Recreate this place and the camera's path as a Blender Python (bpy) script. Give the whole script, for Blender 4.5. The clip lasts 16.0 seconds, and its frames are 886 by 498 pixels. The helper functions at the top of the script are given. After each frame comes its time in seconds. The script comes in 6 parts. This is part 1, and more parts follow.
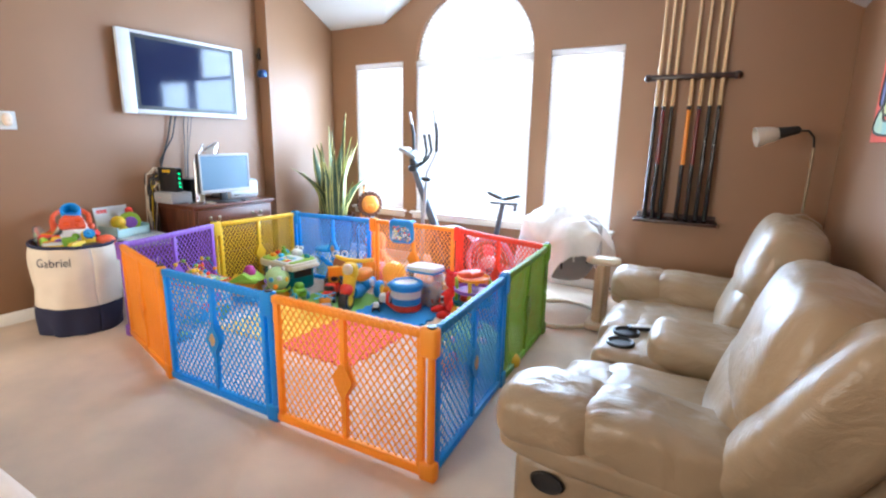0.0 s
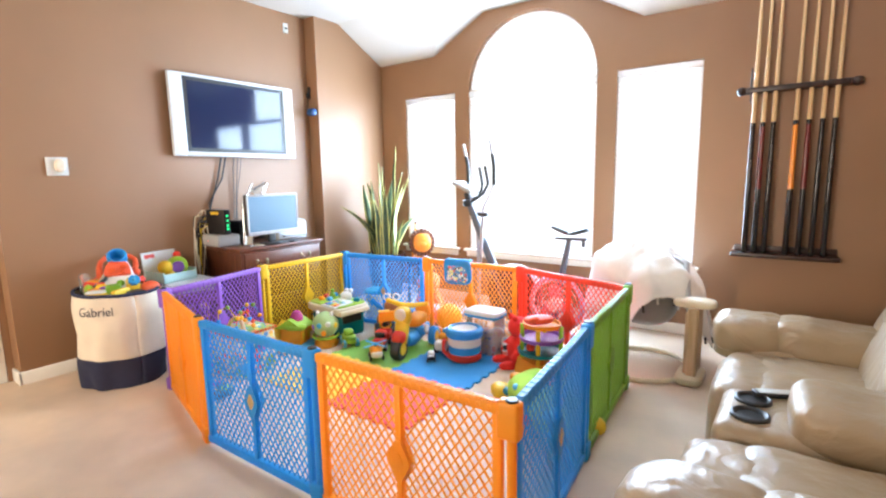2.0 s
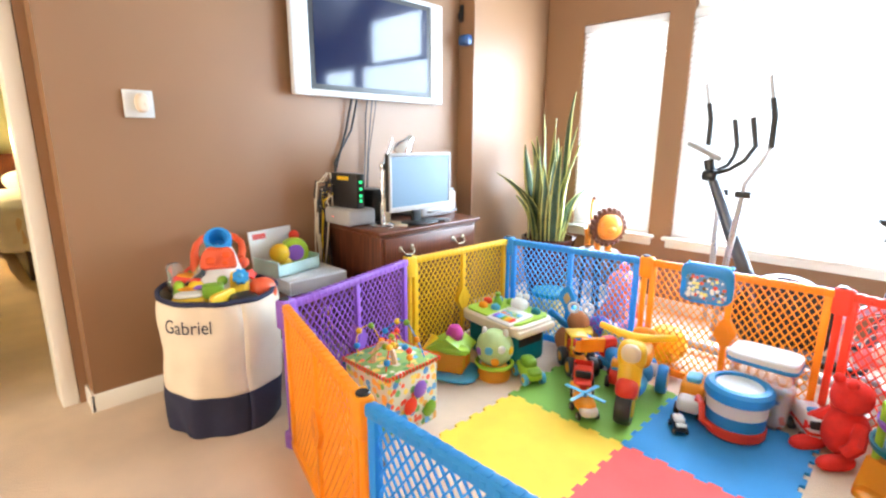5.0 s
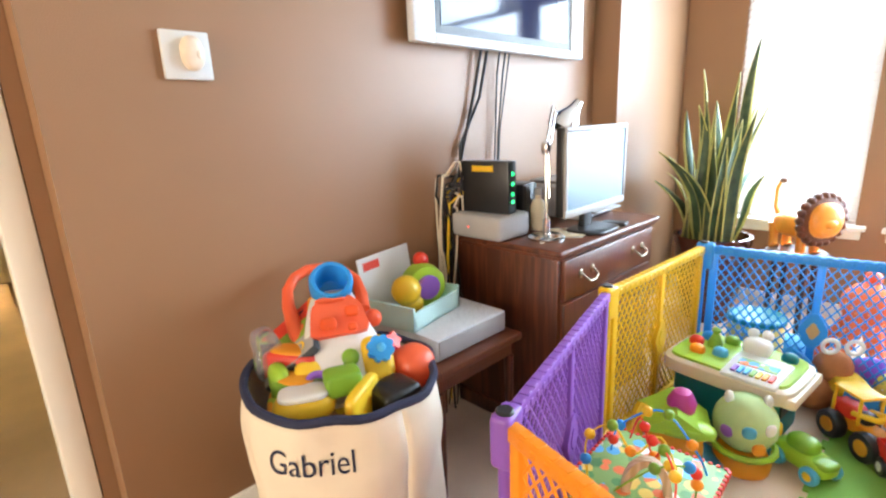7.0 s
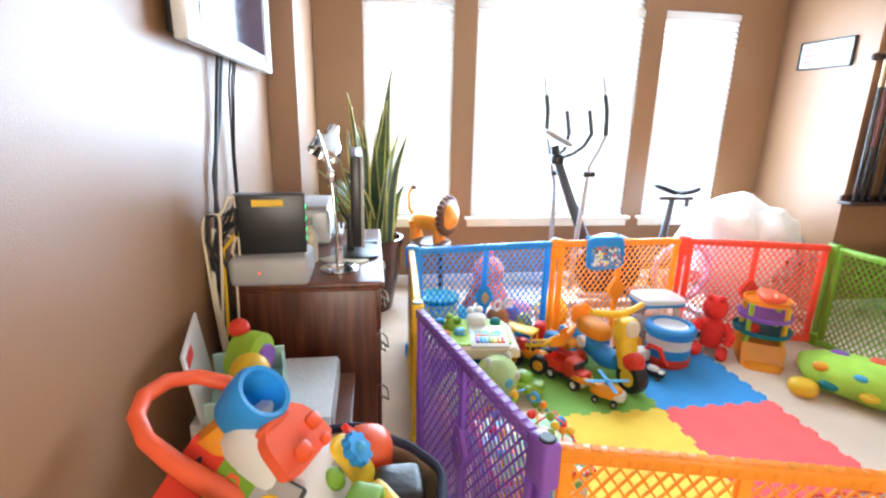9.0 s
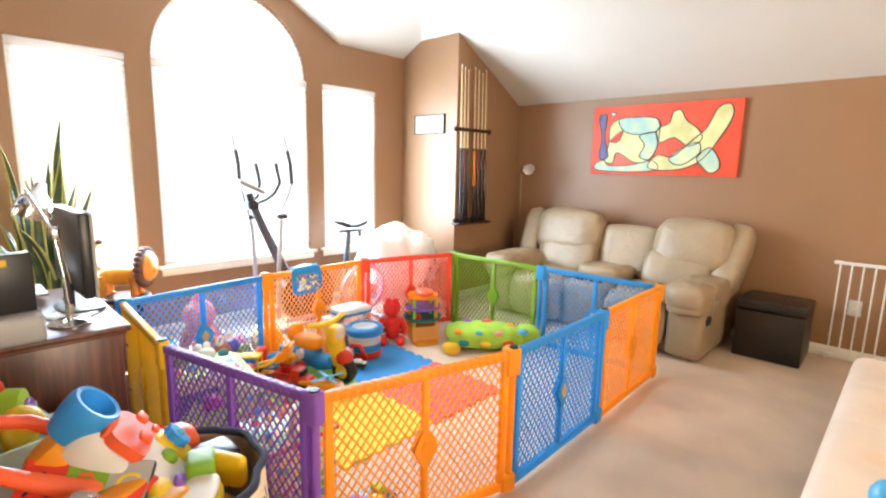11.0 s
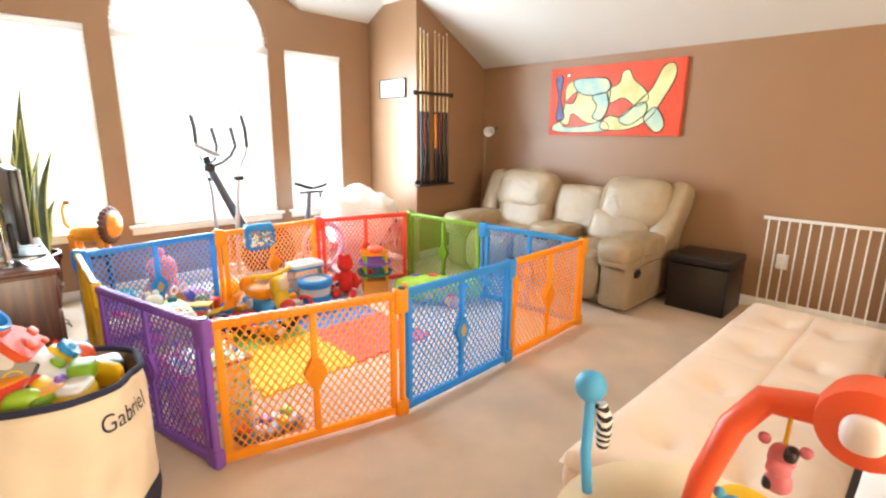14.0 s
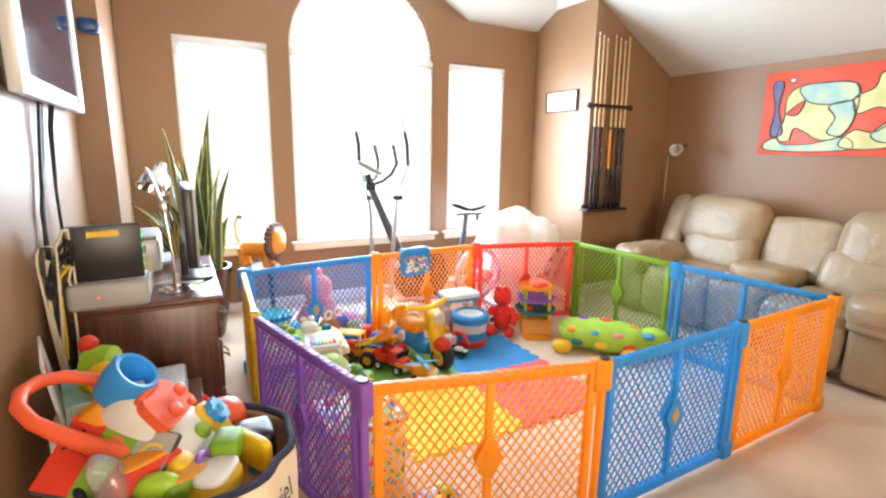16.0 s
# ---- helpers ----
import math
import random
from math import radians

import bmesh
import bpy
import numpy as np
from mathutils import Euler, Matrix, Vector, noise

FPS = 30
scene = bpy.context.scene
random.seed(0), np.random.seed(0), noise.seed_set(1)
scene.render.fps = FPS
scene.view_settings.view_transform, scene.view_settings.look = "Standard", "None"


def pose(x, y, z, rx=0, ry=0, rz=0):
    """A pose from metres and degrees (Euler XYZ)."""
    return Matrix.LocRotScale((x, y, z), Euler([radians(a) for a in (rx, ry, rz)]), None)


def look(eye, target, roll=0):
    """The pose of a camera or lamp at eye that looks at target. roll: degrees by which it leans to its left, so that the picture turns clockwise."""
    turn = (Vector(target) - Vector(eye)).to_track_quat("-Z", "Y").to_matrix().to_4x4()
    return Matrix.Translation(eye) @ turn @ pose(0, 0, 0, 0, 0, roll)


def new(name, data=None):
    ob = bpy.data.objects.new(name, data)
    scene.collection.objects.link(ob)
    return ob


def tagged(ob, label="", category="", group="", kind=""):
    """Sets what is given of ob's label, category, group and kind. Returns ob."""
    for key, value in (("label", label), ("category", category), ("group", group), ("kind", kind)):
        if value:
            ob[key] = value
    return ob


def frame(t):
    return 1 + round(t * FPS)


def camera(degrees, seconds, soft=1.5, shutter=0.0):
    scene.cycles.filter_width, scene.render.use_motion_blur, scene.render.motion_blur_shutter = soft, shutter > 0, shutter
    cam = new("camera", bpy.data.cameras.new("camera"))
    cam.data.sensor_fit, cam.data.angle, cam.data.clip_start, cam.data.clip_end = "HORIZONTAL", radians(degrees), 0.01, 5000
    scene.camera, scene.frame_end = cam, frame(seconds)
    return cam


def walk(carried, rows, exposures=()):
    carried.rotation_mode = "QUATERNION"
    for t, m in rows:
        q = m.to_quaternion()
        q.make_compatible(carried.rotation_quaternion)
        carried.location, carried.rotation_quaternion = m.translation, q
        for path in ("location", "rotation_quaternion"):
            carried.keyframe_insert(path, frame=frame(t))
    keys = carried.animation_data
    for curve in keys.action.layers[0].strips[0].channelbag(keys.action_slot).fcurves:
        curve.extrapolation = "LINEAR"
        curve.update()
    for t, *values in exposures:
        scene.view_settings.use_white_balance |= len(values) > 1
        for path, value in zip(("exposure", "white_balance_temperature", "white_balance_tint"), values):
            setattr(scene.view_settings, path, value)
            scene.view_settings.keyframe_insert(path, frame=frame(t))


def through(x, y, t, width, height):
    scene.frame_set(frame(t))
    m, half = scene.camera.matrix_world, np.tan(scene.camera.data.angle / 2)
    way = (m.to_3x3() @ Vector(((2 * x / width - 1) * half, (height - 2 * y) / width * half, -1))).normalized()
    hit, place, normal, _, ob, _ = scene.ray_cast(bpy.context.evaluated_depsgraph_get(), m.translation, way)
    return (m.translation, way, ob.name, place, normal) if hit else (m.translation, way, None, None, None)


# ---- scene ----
cam = camera(84.3, 16.0, soft=2.3)
PATH = [
    (0, (4.401, 0.384, 1.366), (3.418, 2.071, 0.932), 1.0),
    (0.5, (4.351, 0.425, 1.370), (3.440, 2.160, 0.969), 1.7),
    (1, (4.306, 0.417, 1.353), (3.374, 2.153, 1.009), 1.2),
    (1.5, (4.219, 0.486, 1.333), (3.196, 2.178, 1.031), 0.3),
    (2, (4.133, 0.650, 1.333), (2.973, 2.253, 1.042), -1.0),
    (2.5, (3.961, 0.821, 1.279), (2.704, 2.355, 1.021), -0.9),
    (3, (3.721, 0.960, 1.239), (2.439, 2.475, 0.984), 0.0),
    (5.5, (2.479, 1.286, 1.309), (1.051, 2.596, 0.814), 0.4),
    (6, (2.232, 1.386, 1.237), (0.671, 2.553, 0.788), -2.1),
    (6.5, (1.815, 1.367, 1.276), (0.308, 2.582, 0.774), -2.0),
    (7, (1.486, 1.362, 1.243), (0.094, 2.710, 0.750), -2.4),
    (7.5, (1.097, 1.415, 1.252), (-0.012, 2.984, 0.698), -1.7),
    (8, (0.829, 1.419, 1.271), (0.165, 3.213, 0.686), -0.1),
    (8.5, (0.661, 1.341, 1.318), (0.505, 3.247, 0.733), 1.2),
    (9, (0.541, 1.159, 1.362), (0.830, 3.067, 0.837), 1.4),
    (9.5, (0.456, 0.968, 1.414), (1.103, 2.804, 0.953), 1.7),
    (10, (0.294, 0.875, 1.412), (1.295, 2.563, 1.027), 1.6),
    (12.5, (0.064, 0.267, 1.422), (1.631, 1.454, 1.054), 2.0),
    (13, (0.204, 0.109, 1.415), (1.688, 1.383, 1.001), 1.0),
    (13.5, (0.323, 0.043, 1.401), (1.716, 1.405, 0.951), 0.1),
    (14, (0.345, 0.109, 1.386), (1.700, 1.507, 0.928), 0.6),
    (14.5, (0.344, 0.203, 1.389), (1.660, 1.639, 0.934), 0.6),
    (15, (0.345, 0.312, 1.401), (1.593, 1.811, 0.959), 0.4),
    (15.5, (0.340, 0.488, 1.418), (1.501, 2.060, 0.989), 1.0),
    (16, (0.460, 0.679, 1.396), (1.391, 2.402, 0.993), 0.9),
]
walk(cam, [(t, look(eye, target, roll)) for t, eye, target, roll in PATH], [(0, -0.1, 5350, 10), (1, -0.03, 5500, 10), (2.5, 0.17, 5900, 10), (6.5, 0.17, 6100, 10), (7.6, 0.0, 6000, 10), (9, 0.02, 5800, 10), (12.5, 0.14, 6800, 10), (16, 0.04, 6400, 10)])


# ---- world and light ----
world = bpy.data.worlds.new("world")
scene.world = world
world.use_nodes = True
wn = world.node_tree.nodes
sky = wn.new("ShaderNodeTexSky")
sky.sky_type, sky.sun_disc = "NISHITA", False
sky.sun_elevation, sky.sun_rotation = radians(55), radians(150)
world.node_tree.links.new(sky.outputs[0], wn["Background"].inputs[0])
wn["Background"].inputs[1].default_value = 0.12


def area_lamp(name, m, sx, sy, watts, color=(1, 1, 1)):
    d = bpy.data.lights.new(name, "AREA")
    d.shape, d.size, d.size_y, d.energy, d.color = "RECTANGLE", sx, sy, watts, color
    ob = new(name, d)
    ob.matrix_world = m
    return ob


# daylight in the three window openings, added south fill, and the bedside lamp's bulb
DAY = 68
for wx, ww, wz, wh in ((0.83, 0.62, 1.38, 1.5), (2.0, 1.25, 1.38, 1.5), (2.0, 0.85, 2.4, 0.45), (3.15, 0.62, 1.38, 1.5)):
    area_lamp("window_daylight", pose(wx, 4.985, wz, -90, 0, 0), ww, wh, DAY * ww * wh, (0.70, 0.86, 1.0))
# warm fill lamp added on the unseen south side to brighten the room
area_lamp("south_fill", pose(1.4, -2.42, 1.5, 80, 0, 4), 2.3, 1.4, 185, (1.0, 0.83, 0.60))
bulb = bpy.data.lights.new("bedside_bulb", "POINT")
bulb.energy, bulb.color, bulb.shadow_soft_size = 130, (1.0, 0.72, 0.32), 0.05
new("bedside_bulb", bulb).location = (-4.45, 1.06, 1.28)


# ---- materials ----
def mk(name, color, rough=0.5, var=0.12, scale=6.0, fine=120.0, bump=0.15, metal=0.0, coat=0.0, second=None, trans=0.0, emit=0.0):
    """A surface with broad and fine variation in colour, roughness and relief."""
    m = bpy.data.materials.new(name)
    m.use_nodes = True
    n, l = m.node_tree.nodes, m.node_tree.links
    b = n["Principled BSDF"]
    tc = n.new("ShaderNodeTexCoord")
    n1, n2 = n.new("ShaderNodeTexNoise"), n.new("ShaderNodeTexNoise")
    n1.inputs["Scale"].default_value, n1.inputs["Detail"].default_value = scale, 5
    n2.inputs["Scale"].default_value, n2.inputs["Detail"].default_value = fine, 3
    l.new(tc.outputs["Object"], n1.inputs["Vector"])
    l.new(tc.outputs["Object"], n2.inputs["Vector"])
    mix = n.new("ShaderNodeMix")
    mix.data_type = "RGBA"
    lo = second or [c * (1 - var) for c in color]
    hi = color if second else [min(1, c * (1 + var)) for c in color]
    mix.inputs[6].default_value, mix.inputs[7].default_value = (*lo, 1), (*hi, 1)
    ramp = n.new("ShaderNodeMapRange")
    ramp.inputs[1].default_value, ramp.inputs[2].default_value = 0.35, 0.65
    l.new(n1.outputs["Fac"], ramp.inputs[0])
    l.new(ramp.outputs[0], mix.inputs[0])
    l.new(mix.outputs[2], b.inputs["Base Color"])
    r = n.new("ShaderNodeMapRange")
    r.inputs[3].default_value, r.inputs[4].default_value = max(0.02, rough - 0.08), min(1, rough + 0.08)
    l.new(n2.outputs["Fac"], r.inputs[0])
    l.new(r.outputs[0], b.inputs["Roughness"])
    if bump:
        bp = n.new("ShaderNodeBump")
        bp.inputs["Strength"].default_value, bp.inputs["Distance"].default_value = bump, 0.004
        l.new(n2.outputs["Fac"], bp.inputs["Height"])
        l.new(bp.outputs[0], b.inputs["Normal"])
    b.inputs["Metallic"].default_value = metal
    b.inputs["Coat Weight"].default_value = coat
    b.inputs["Transmission Weight"].default_value = trans
    if emit:
        b.inputs["Emission Color"].default_value, b.inputs["Emission Strength"].default_value = (*color, 1), emit
    return m


def wood(name, dark, light, scale=1.0, rough=0.32):
    m = mk(name, light, rough, bump=0.05)
    n, l = m.node_tree.nodes, m.node_tree.links
    w = n.new("ShaderNodeTexWave")
    w.wave_type, w.bands_direction = "BANDS", "Y"
    w.inputs["Scale"].default_value, w.inputs["Distortion"].default_value = 5 * scale, 5
    w.inputs["Detail"].default_value, w.inputs["Detail Scale"].default_value = 4, 1.6
    tc = n.new("ShaderNodeTexCoord")
    mp = n.new("ShaderNodeMapping")
    mp.inputs["Scale"].default_value = (5.0, 5.0, 0.4)
    l.new(tc.outputs["Object"], mp.inputs[0])
    l.new(mp.outputs[0], w.inputs["Vector"])
    mix = n.new("ShaderNodeMix")
    mix.data_type = "RGBA"
    mix.inputs[6].default_value, mix.inputs[7].default_value = (*dark, 1), (*light, 1)
    l.new(w.outputs["Fac"], mix.inputs[0])
    l.new(mix.outputs[2], n["Principled BSDF"].inputs["Base Color"])
    return m


def spots(name, base, others, scale=14.0, rough=0.5, thr=0.33):
    """A plain ground with round printed patches of the other colours."""
    m = mk(name, base, rough)
    n, l = m.node_tree.nodes, m.node_tree.links
    tc = n.new("ShaderNodeTexCoord")
    v = n.new("ShaderNodeTexVoronoi")
    v.inputs["Scale"].default_value = scale
    l.new(tc.outputs["Object"], v.inputs["Vector"])
    sep = n.new("ShaderNodeSeparateColor")
    l.new(v.outputs["Color"], sep.inputs[0])
    cr = n.new("ShaderNodeValToRGB")
    cr.color_ramp.interpolation = "CONSTANT"
    cr.color_ramp.elements[0].color = (*others[0], 1)
    cr.color_ramp.elements[1].position, cr.color_ramp.elements[1].color = 1.0 / len(others), (*others[1 % len(others)], 1)
    for i in range(2, len(others)):
        cr.color_ramp.elements.new(i / len(others)).color = (*others[i], 1)
    l.new(sep.outputs[0], cr.inputs[0])
    lt = n.new("ShaderNodeMath")
    lt.operation = "LESS_THAN"
    lt.inputs[1].default_value = thr
    l.new(v.outputs["Distance"], lt.inputs[0])
    mix = n.new("ShaderNodeMix")
    mix.data_type = "RGBA"
    mix.inputs[6].default_value = (*base, 1)
    l.new(cr.outputs[0], mix.inputs[7])
    l.new(lt.outputs[0], mix.inputs[0])
    l.new(mix.outputs[2], n["Principled BSDF"].inputs["Base Color"])
    return m


M_WALL = mk("brown_wall_paint", (0.282, 0.152, 0.076), 0.41, 0.04, 1.5, 260, 0.18)
M_BEDWALL = mk("green_wall_paint", (0.55, 0.52, 0.26), 0.5, 0.04, 1.5, 260, 0.15)
M_CEIL = mk("ceiling_paint", (0.60, 0.565, 0.51), 0.8, 0.02, 2, 150, 0.3)
M_CARPET = mk("beige_carpet", (0.80, 0.62, 0.45), 0.95, scale=1.7, fine=420, bump=0.9, second=(0.62, 0.485, 0.365))
M_TRIM = mk("white_trim_paint", (0.82, 0.79, 0.72), 0.35, 0.03, 3, 80, 0.03)
M_BLIND = mk("white_blind", (0.9, 0.9, 0.9), 0.5, 0.02, 3, 60, 0.02)
bn, bl = M_BLIND.node_tree.nodes, M_BLIND.node_tree.links
tl_, mx_ = bn.new("ShaderNodeBsdfTranslucent"), bn.new("ShaderNodeMixShader")
tl_.inputs[0].default_value, mx_.inputs[0].default_value = (0.95, 0.95, 0.95, 1), 0.6
bl.new(bn["Principled BSDF"].outputs[0], mx_.inputs[1])
bl.new(tl_.outputs[0], mx_.inputs[2])
bl.new(mx_.outputs[0], bn["Material Output"].inputs[0])
M_GLASS = mk("window_glass", (1, 1, 1), 0.02, 0, bump=0, trans=1.0)
M_LEATHER = mk("taupe_leather", (0.33, 0.24, 0.145), 0.36, 0.1, 3.5, 260, 0.12)
ln_, ll_ = M_LEATHER.node_tree.nodes, M_LEATHER.node_tree.links
wr_, wb_, wc_ = ln_.new("ShaderNodeTexNoise"), ln_.new("ShaderNodeBump"), ln_.new("ShaderNodeTexCoord")
wr_.inputs["Scale"].default_value, wr_.inputs["Detail"].default_value, wr_.inputs["Distortion"].default_value = 5.0, 5.0, 2.2
wb_.inputs["Strength"].default_value, wb_.inputs["Distance"].default_value = 0.38, 0.03
ll_.new(wc_.outputs["Object"], wr_.inputs["Vector"])
ll_.new(wr_.outputs["Fac"], wb_.inputs["Height"])
ll_.new(ln_["Bump"].outputs[0], wb_.inputs["Normal"])
ll_.new(wb_.outputs[0], ln_["Principled BSDF"].inputs["Normal"])
M_BLACKLEATHER = mk("black_leather", (0.009, 0.007, 0.006), 0.36, 0.2, 5, 60, 0.3)
M_BLACK = mk("black_plastic", (0.012, 0.012, 0.013), 0.35, 0.2, 8, 150, 0.08)
M_GREY = mk("grey_plastic", (0.35, 0.34, 0.33), 0.45, 0.06, 8, 200, 0.08)
M_SILVER = mk("silver_plastic", (0.62, 0.64, 0.66), 0.28, 0.04, 6, 150, 0.03)
M_CHROME = mk("chrome", (0.75, 0.74, 0.72), 0.15, 0.05, 8, 80, 0.02, metal=1.0)
M_STEEL = mk("grey_steel_tube", (0.42, 0.43, 0.45), 0.3, 0.05, 8, 80, 0.02, metal=0.6)
M_DARKSTEEL = mk("dark_grey_steel", (0.09, 0.095, 0.11), 0.35, 0.08, 8, 80, 0.03, metal=0.4)
M_BRASS = mk("aged_brass", (0.26, 0.21, 0.14), 0.36, 0.15, 20, 90, 0.05, metal=1.0)
M_MAHOGANY = wood("mahogany", (0.065, 0.019, 0.008), (0.16, 0.046, 0.018))
M_DARKWOOD = wood("dark_stained_wood", (0.018, 0.008, 0.006), (0.05, 0.02, 0.012))
M_MAPLE = wood("maple_shaft", (0.62, 0.42, 0.2), (0.78, 0.58, 0.33))
M_PALEWOOD = wood("pale_wood", (0.5, 0.34, 0.18), (0.66, 0.48, 0.3), rough=0.5)
# blue in both screen colours stands in for the windows' bluish reflection
M_SCREEN = mk("dark_glossy_screen", (0.012, 0.02, 0.055), 0.04, 0, bump=0)
M_MATTESCREEN = mk("matte_monitor_screen", (0.05, 0.12, 0.19), 0.36, 0, bump=0)
M_CANVAS = mk("cream_canvas", (0.72, 0.62, 0.48), 0.9, 0.05, 5, 400, 0.35)
M_NAVY = mk("navy_canvas", (0.018, 0.02, 0.05), 0.85, 0.15, 6, 400, 0.35)
M_FUTON = mk("cream_microsuede", (0.76, 0.61, 0.48), 0.9, 0.05, 3, 300, 0.3)
M_BLANKET = mk("white_fleece", (0.82, 0.8, 0.77), 0.95, 0.05, 8, 160, 0.5)
M_LEAF = mk("snake_plant_leaf", (0.075, 0.12, 0.05), 0.4, scale=18, fine=90, bump=0.1, second=(0.03, 0.06, 0.03))
M_LEAFEDGE = mk("yellow_leaf_edge", (0.5, 0.48, 0.14), 0.4, 0.15, 20)
M_POT = mk("dark_red_glazed_pot", (0.08, 0.022, 0.015), 0.2, 0.2, 8, 60, 0.05)
M_SOIL = mk("potting_soil", (0.03, 0.02, 0.012), 0.95, 0.3, 30, 120, 0.8)


def plastic(name, c, rough=0.34, through=0.3):
    """Moulded plastic, which lets some light through."""
    m = mk(name, c, rough, 0.05, 5, 180, 0.04)
    n, l = m.node_tree.nodes, m.node_tree.links
    tr, mx = n.new("ShaderNodeBsdfTranslucent"), n.new("ShaderNodeMixShader")
    tr.inputs[0].default_value, mx.inputs[0].default_value = (*c, 1), through
    l.new(n["Principled BSDF"].outputs[0], mx.inputs[1])
    l.new(tr.outputs[0], mx.inputs[2])
    l.new(mx.outputs[0], n["Material Output"].inputs[0])
    return m


PURPLE, YELLOW = plastic("purple_plastic", (0.33, 0.14, 0.60)), plastic("yellow_plastic", (0.92, 0.62, 0.03))
BLUE, ORANGE = plastic("blue_plastic", (0.06, 0.39, 0.78), 0.34, 0.42), plastic("orange_plastic", (0.98, 0.43, 0.03), 0.34, 0.42)
RED, GREEN = plastic("red_plastic", (0.86, 0.075, 0.04), 0.34, 0.4), plastic("green_plastic", (0.25, 0.46, 0.04))
WHITE, TEAL = plastic("white_plastic", (0.85, 0.84, 0.8)), plastic("teal_plastic", (0.01, 0.22, 0.25))
LIME, SKY = plastic("lime_plastic", (0.42, 0.66, 0.05)), plastic("light_blue_plastic", (0.12, 0.5, 0.78))
CORAL, PINK = plastic("coral_plastic", (0.92, 0.16, 0.06)), plastic("pink_plastic", (0.85, 0.3, 0.35))
CREAM = plastic("cream_plastic", (0.85, 0.75, 0.56))
CLEAR = mk("clear_plastic", (0.95, 0.97, 1.0), 0.08, 0, bump=0.02, trans=0.85)


# ---- shapes ----
class Shape:
    """Gathers several solids in one bmesh."""

    def __init__(self):
        self.bm = bmesh.new()

    def _place(self, verts, m):
        if m is not None:
            bmesh.ops.transform(self.bm, matrix=m, verts=verts)
        return self

    def box(self, lo, hi, bev=0.0, seg=2, m=None):
        vs = bmesh.ops.create_cube(self.bm, size=1)["verts"]
        for v in vs:
            v.co = Vector([lo[i] + (v.co[i] + 0.5) * (hi[i] - lo[i]) for i in range(3)])
        if bev:
            es = {e for v in vs for e in v.link_edges}
            made = bmesh.ops.bevel(self.bm, geom=list(es), offset=bev, segments=seg, affect="EDGES", profile=0.5)
            vs = list({v for f in made["faces"] for v in f.verts} | {v for v in vs if v.is_valid})
        return self._place(vs, m)

    def lathe(self, prof, seg=20, m=None):
        """Turned about z: rows of radius and height, from one end to the other."""
        rings, vs = [], []
        for r, z in prof:
            ring = [self.bm.verts.new((r * math.cos(2 * math.pi * k / seg), r * math.sin(2 * math.pi * k / seg), z)) for k in range(seg)]
            rings.append(ring)
            vs += ring
        for a, b in zip(rings, rings[1:]):
            for k in range(seg):
                self.bm.faces.new((a[k], a[(k + 1) % seg], b[(k + 1) % seg], b[k]))
        self.bm.faces.new(list(reversed(rings[0])))
        self.bm.faces.new(rings[-1])
        return self._place(vs, m)

    def cyl(self, r, z0, z1, seg=20, bev=0.0, m=None):
        b = min(bev, r * 0.9, (z1 - z0) / 2.1)
        prof = [(r - b, z0), (r, z0 + b), (r, z1 - b), (r - b, z1)] if b else [(r, z0), (r, z1)]
        return self.lathe(prof, seg, m)

    def tube(self, pts, r, seg=8, closed=False, m=None):
        pts = [Vector(p) for p in pts]
        rs = r if isinstance(r, (list, tuple)) else [r] * len(pts)
        rings, vs, side = [], [], None
        for i, p in enumerate(pts):
            a = pts[i - 1] if i or closed else p
            b = pts[(i + 1) % len(pts)] if i < len(pts) - 1 or closed else p
            d = (b - a).normalized()
            if side is None:
                side = d.orthogonal().normalized()
            side = (side - d * side.dot(d)).normalized()
            up = d.cross(side)
            ring = [self.bm.verts.new(p + rs[i] * (math.cos(2 * math.pi * k / seg) * side + math.sin(2 * math.pi * k / seg) * up)) for k in range(seg)]
            rings.append(ring)
            vs += ring
        pairs = list(zip(rings, rings[1:])) + ([(rings[-1], rings[0])] if closed else [])
        for a, b in pairs:
            for k in range(seg):
                self.bm.faces.new((a[k], a[(k + 1) % seg], b[(k + 1) % seg], b[k]))
        if not closed:
            self.bm.faces.new(list(reversed(rings[0])))
            self.bm.faces.new(rings[-1])
        return self._place(vs, m)

    def pillow(self, c, s, e=0.5, nu=20, nv=12, m=None, wob=0.0):
        """A superellipsoid of full size s about c: e near 1 is round, near 0 a box."""
        def pw(x):
            return math.copysign(abs(x) ** e, x)
        rows, vs = [], []
        for i in range(nv + 1):
            v = -math.pi / 2 + math.pi * i / nv
            row = []
            for k in range(nu):
                u = 2 * math.pi * k / nu
                p = Vector((pw(math.cos(v)) * pw(math.cos(u)), pw(math.cos(v)) * pw(math.sin(u)), pw(math.sin(v))))
                p = Vector([p[j] * s[j] / 2 for j in range(3)])
                if wob:
                    p *= 1 + wob * noise.noise(p * 9 + Vector(c) * 3)
                row.append(self.bm.verts.new(p + Vector(c)))
                if i in (0, nv):
                    break
            rows.append(row)
            vs += row
        for i in range(nv):
            a, b = rows[i], rows[i + 1]
            for k in range(nu):
                j = (k + 1) % nu
                if i == 0:
                    self.bm.faces.new((a[0], b[j], b[k]))
                elif i == nv - 1:
                    self.bm.faces.new((a[k], a[j], b[0]))
                else:
                    self.bm.faces.new((a[k], a[j], b[j], b[k]))
        return self._place(vs, m)

    def ball(self, c, r, m=None):
        return self.pillow(c, (2 * r, 2 * r, 2 * r), 1.0, 16, 10, m)

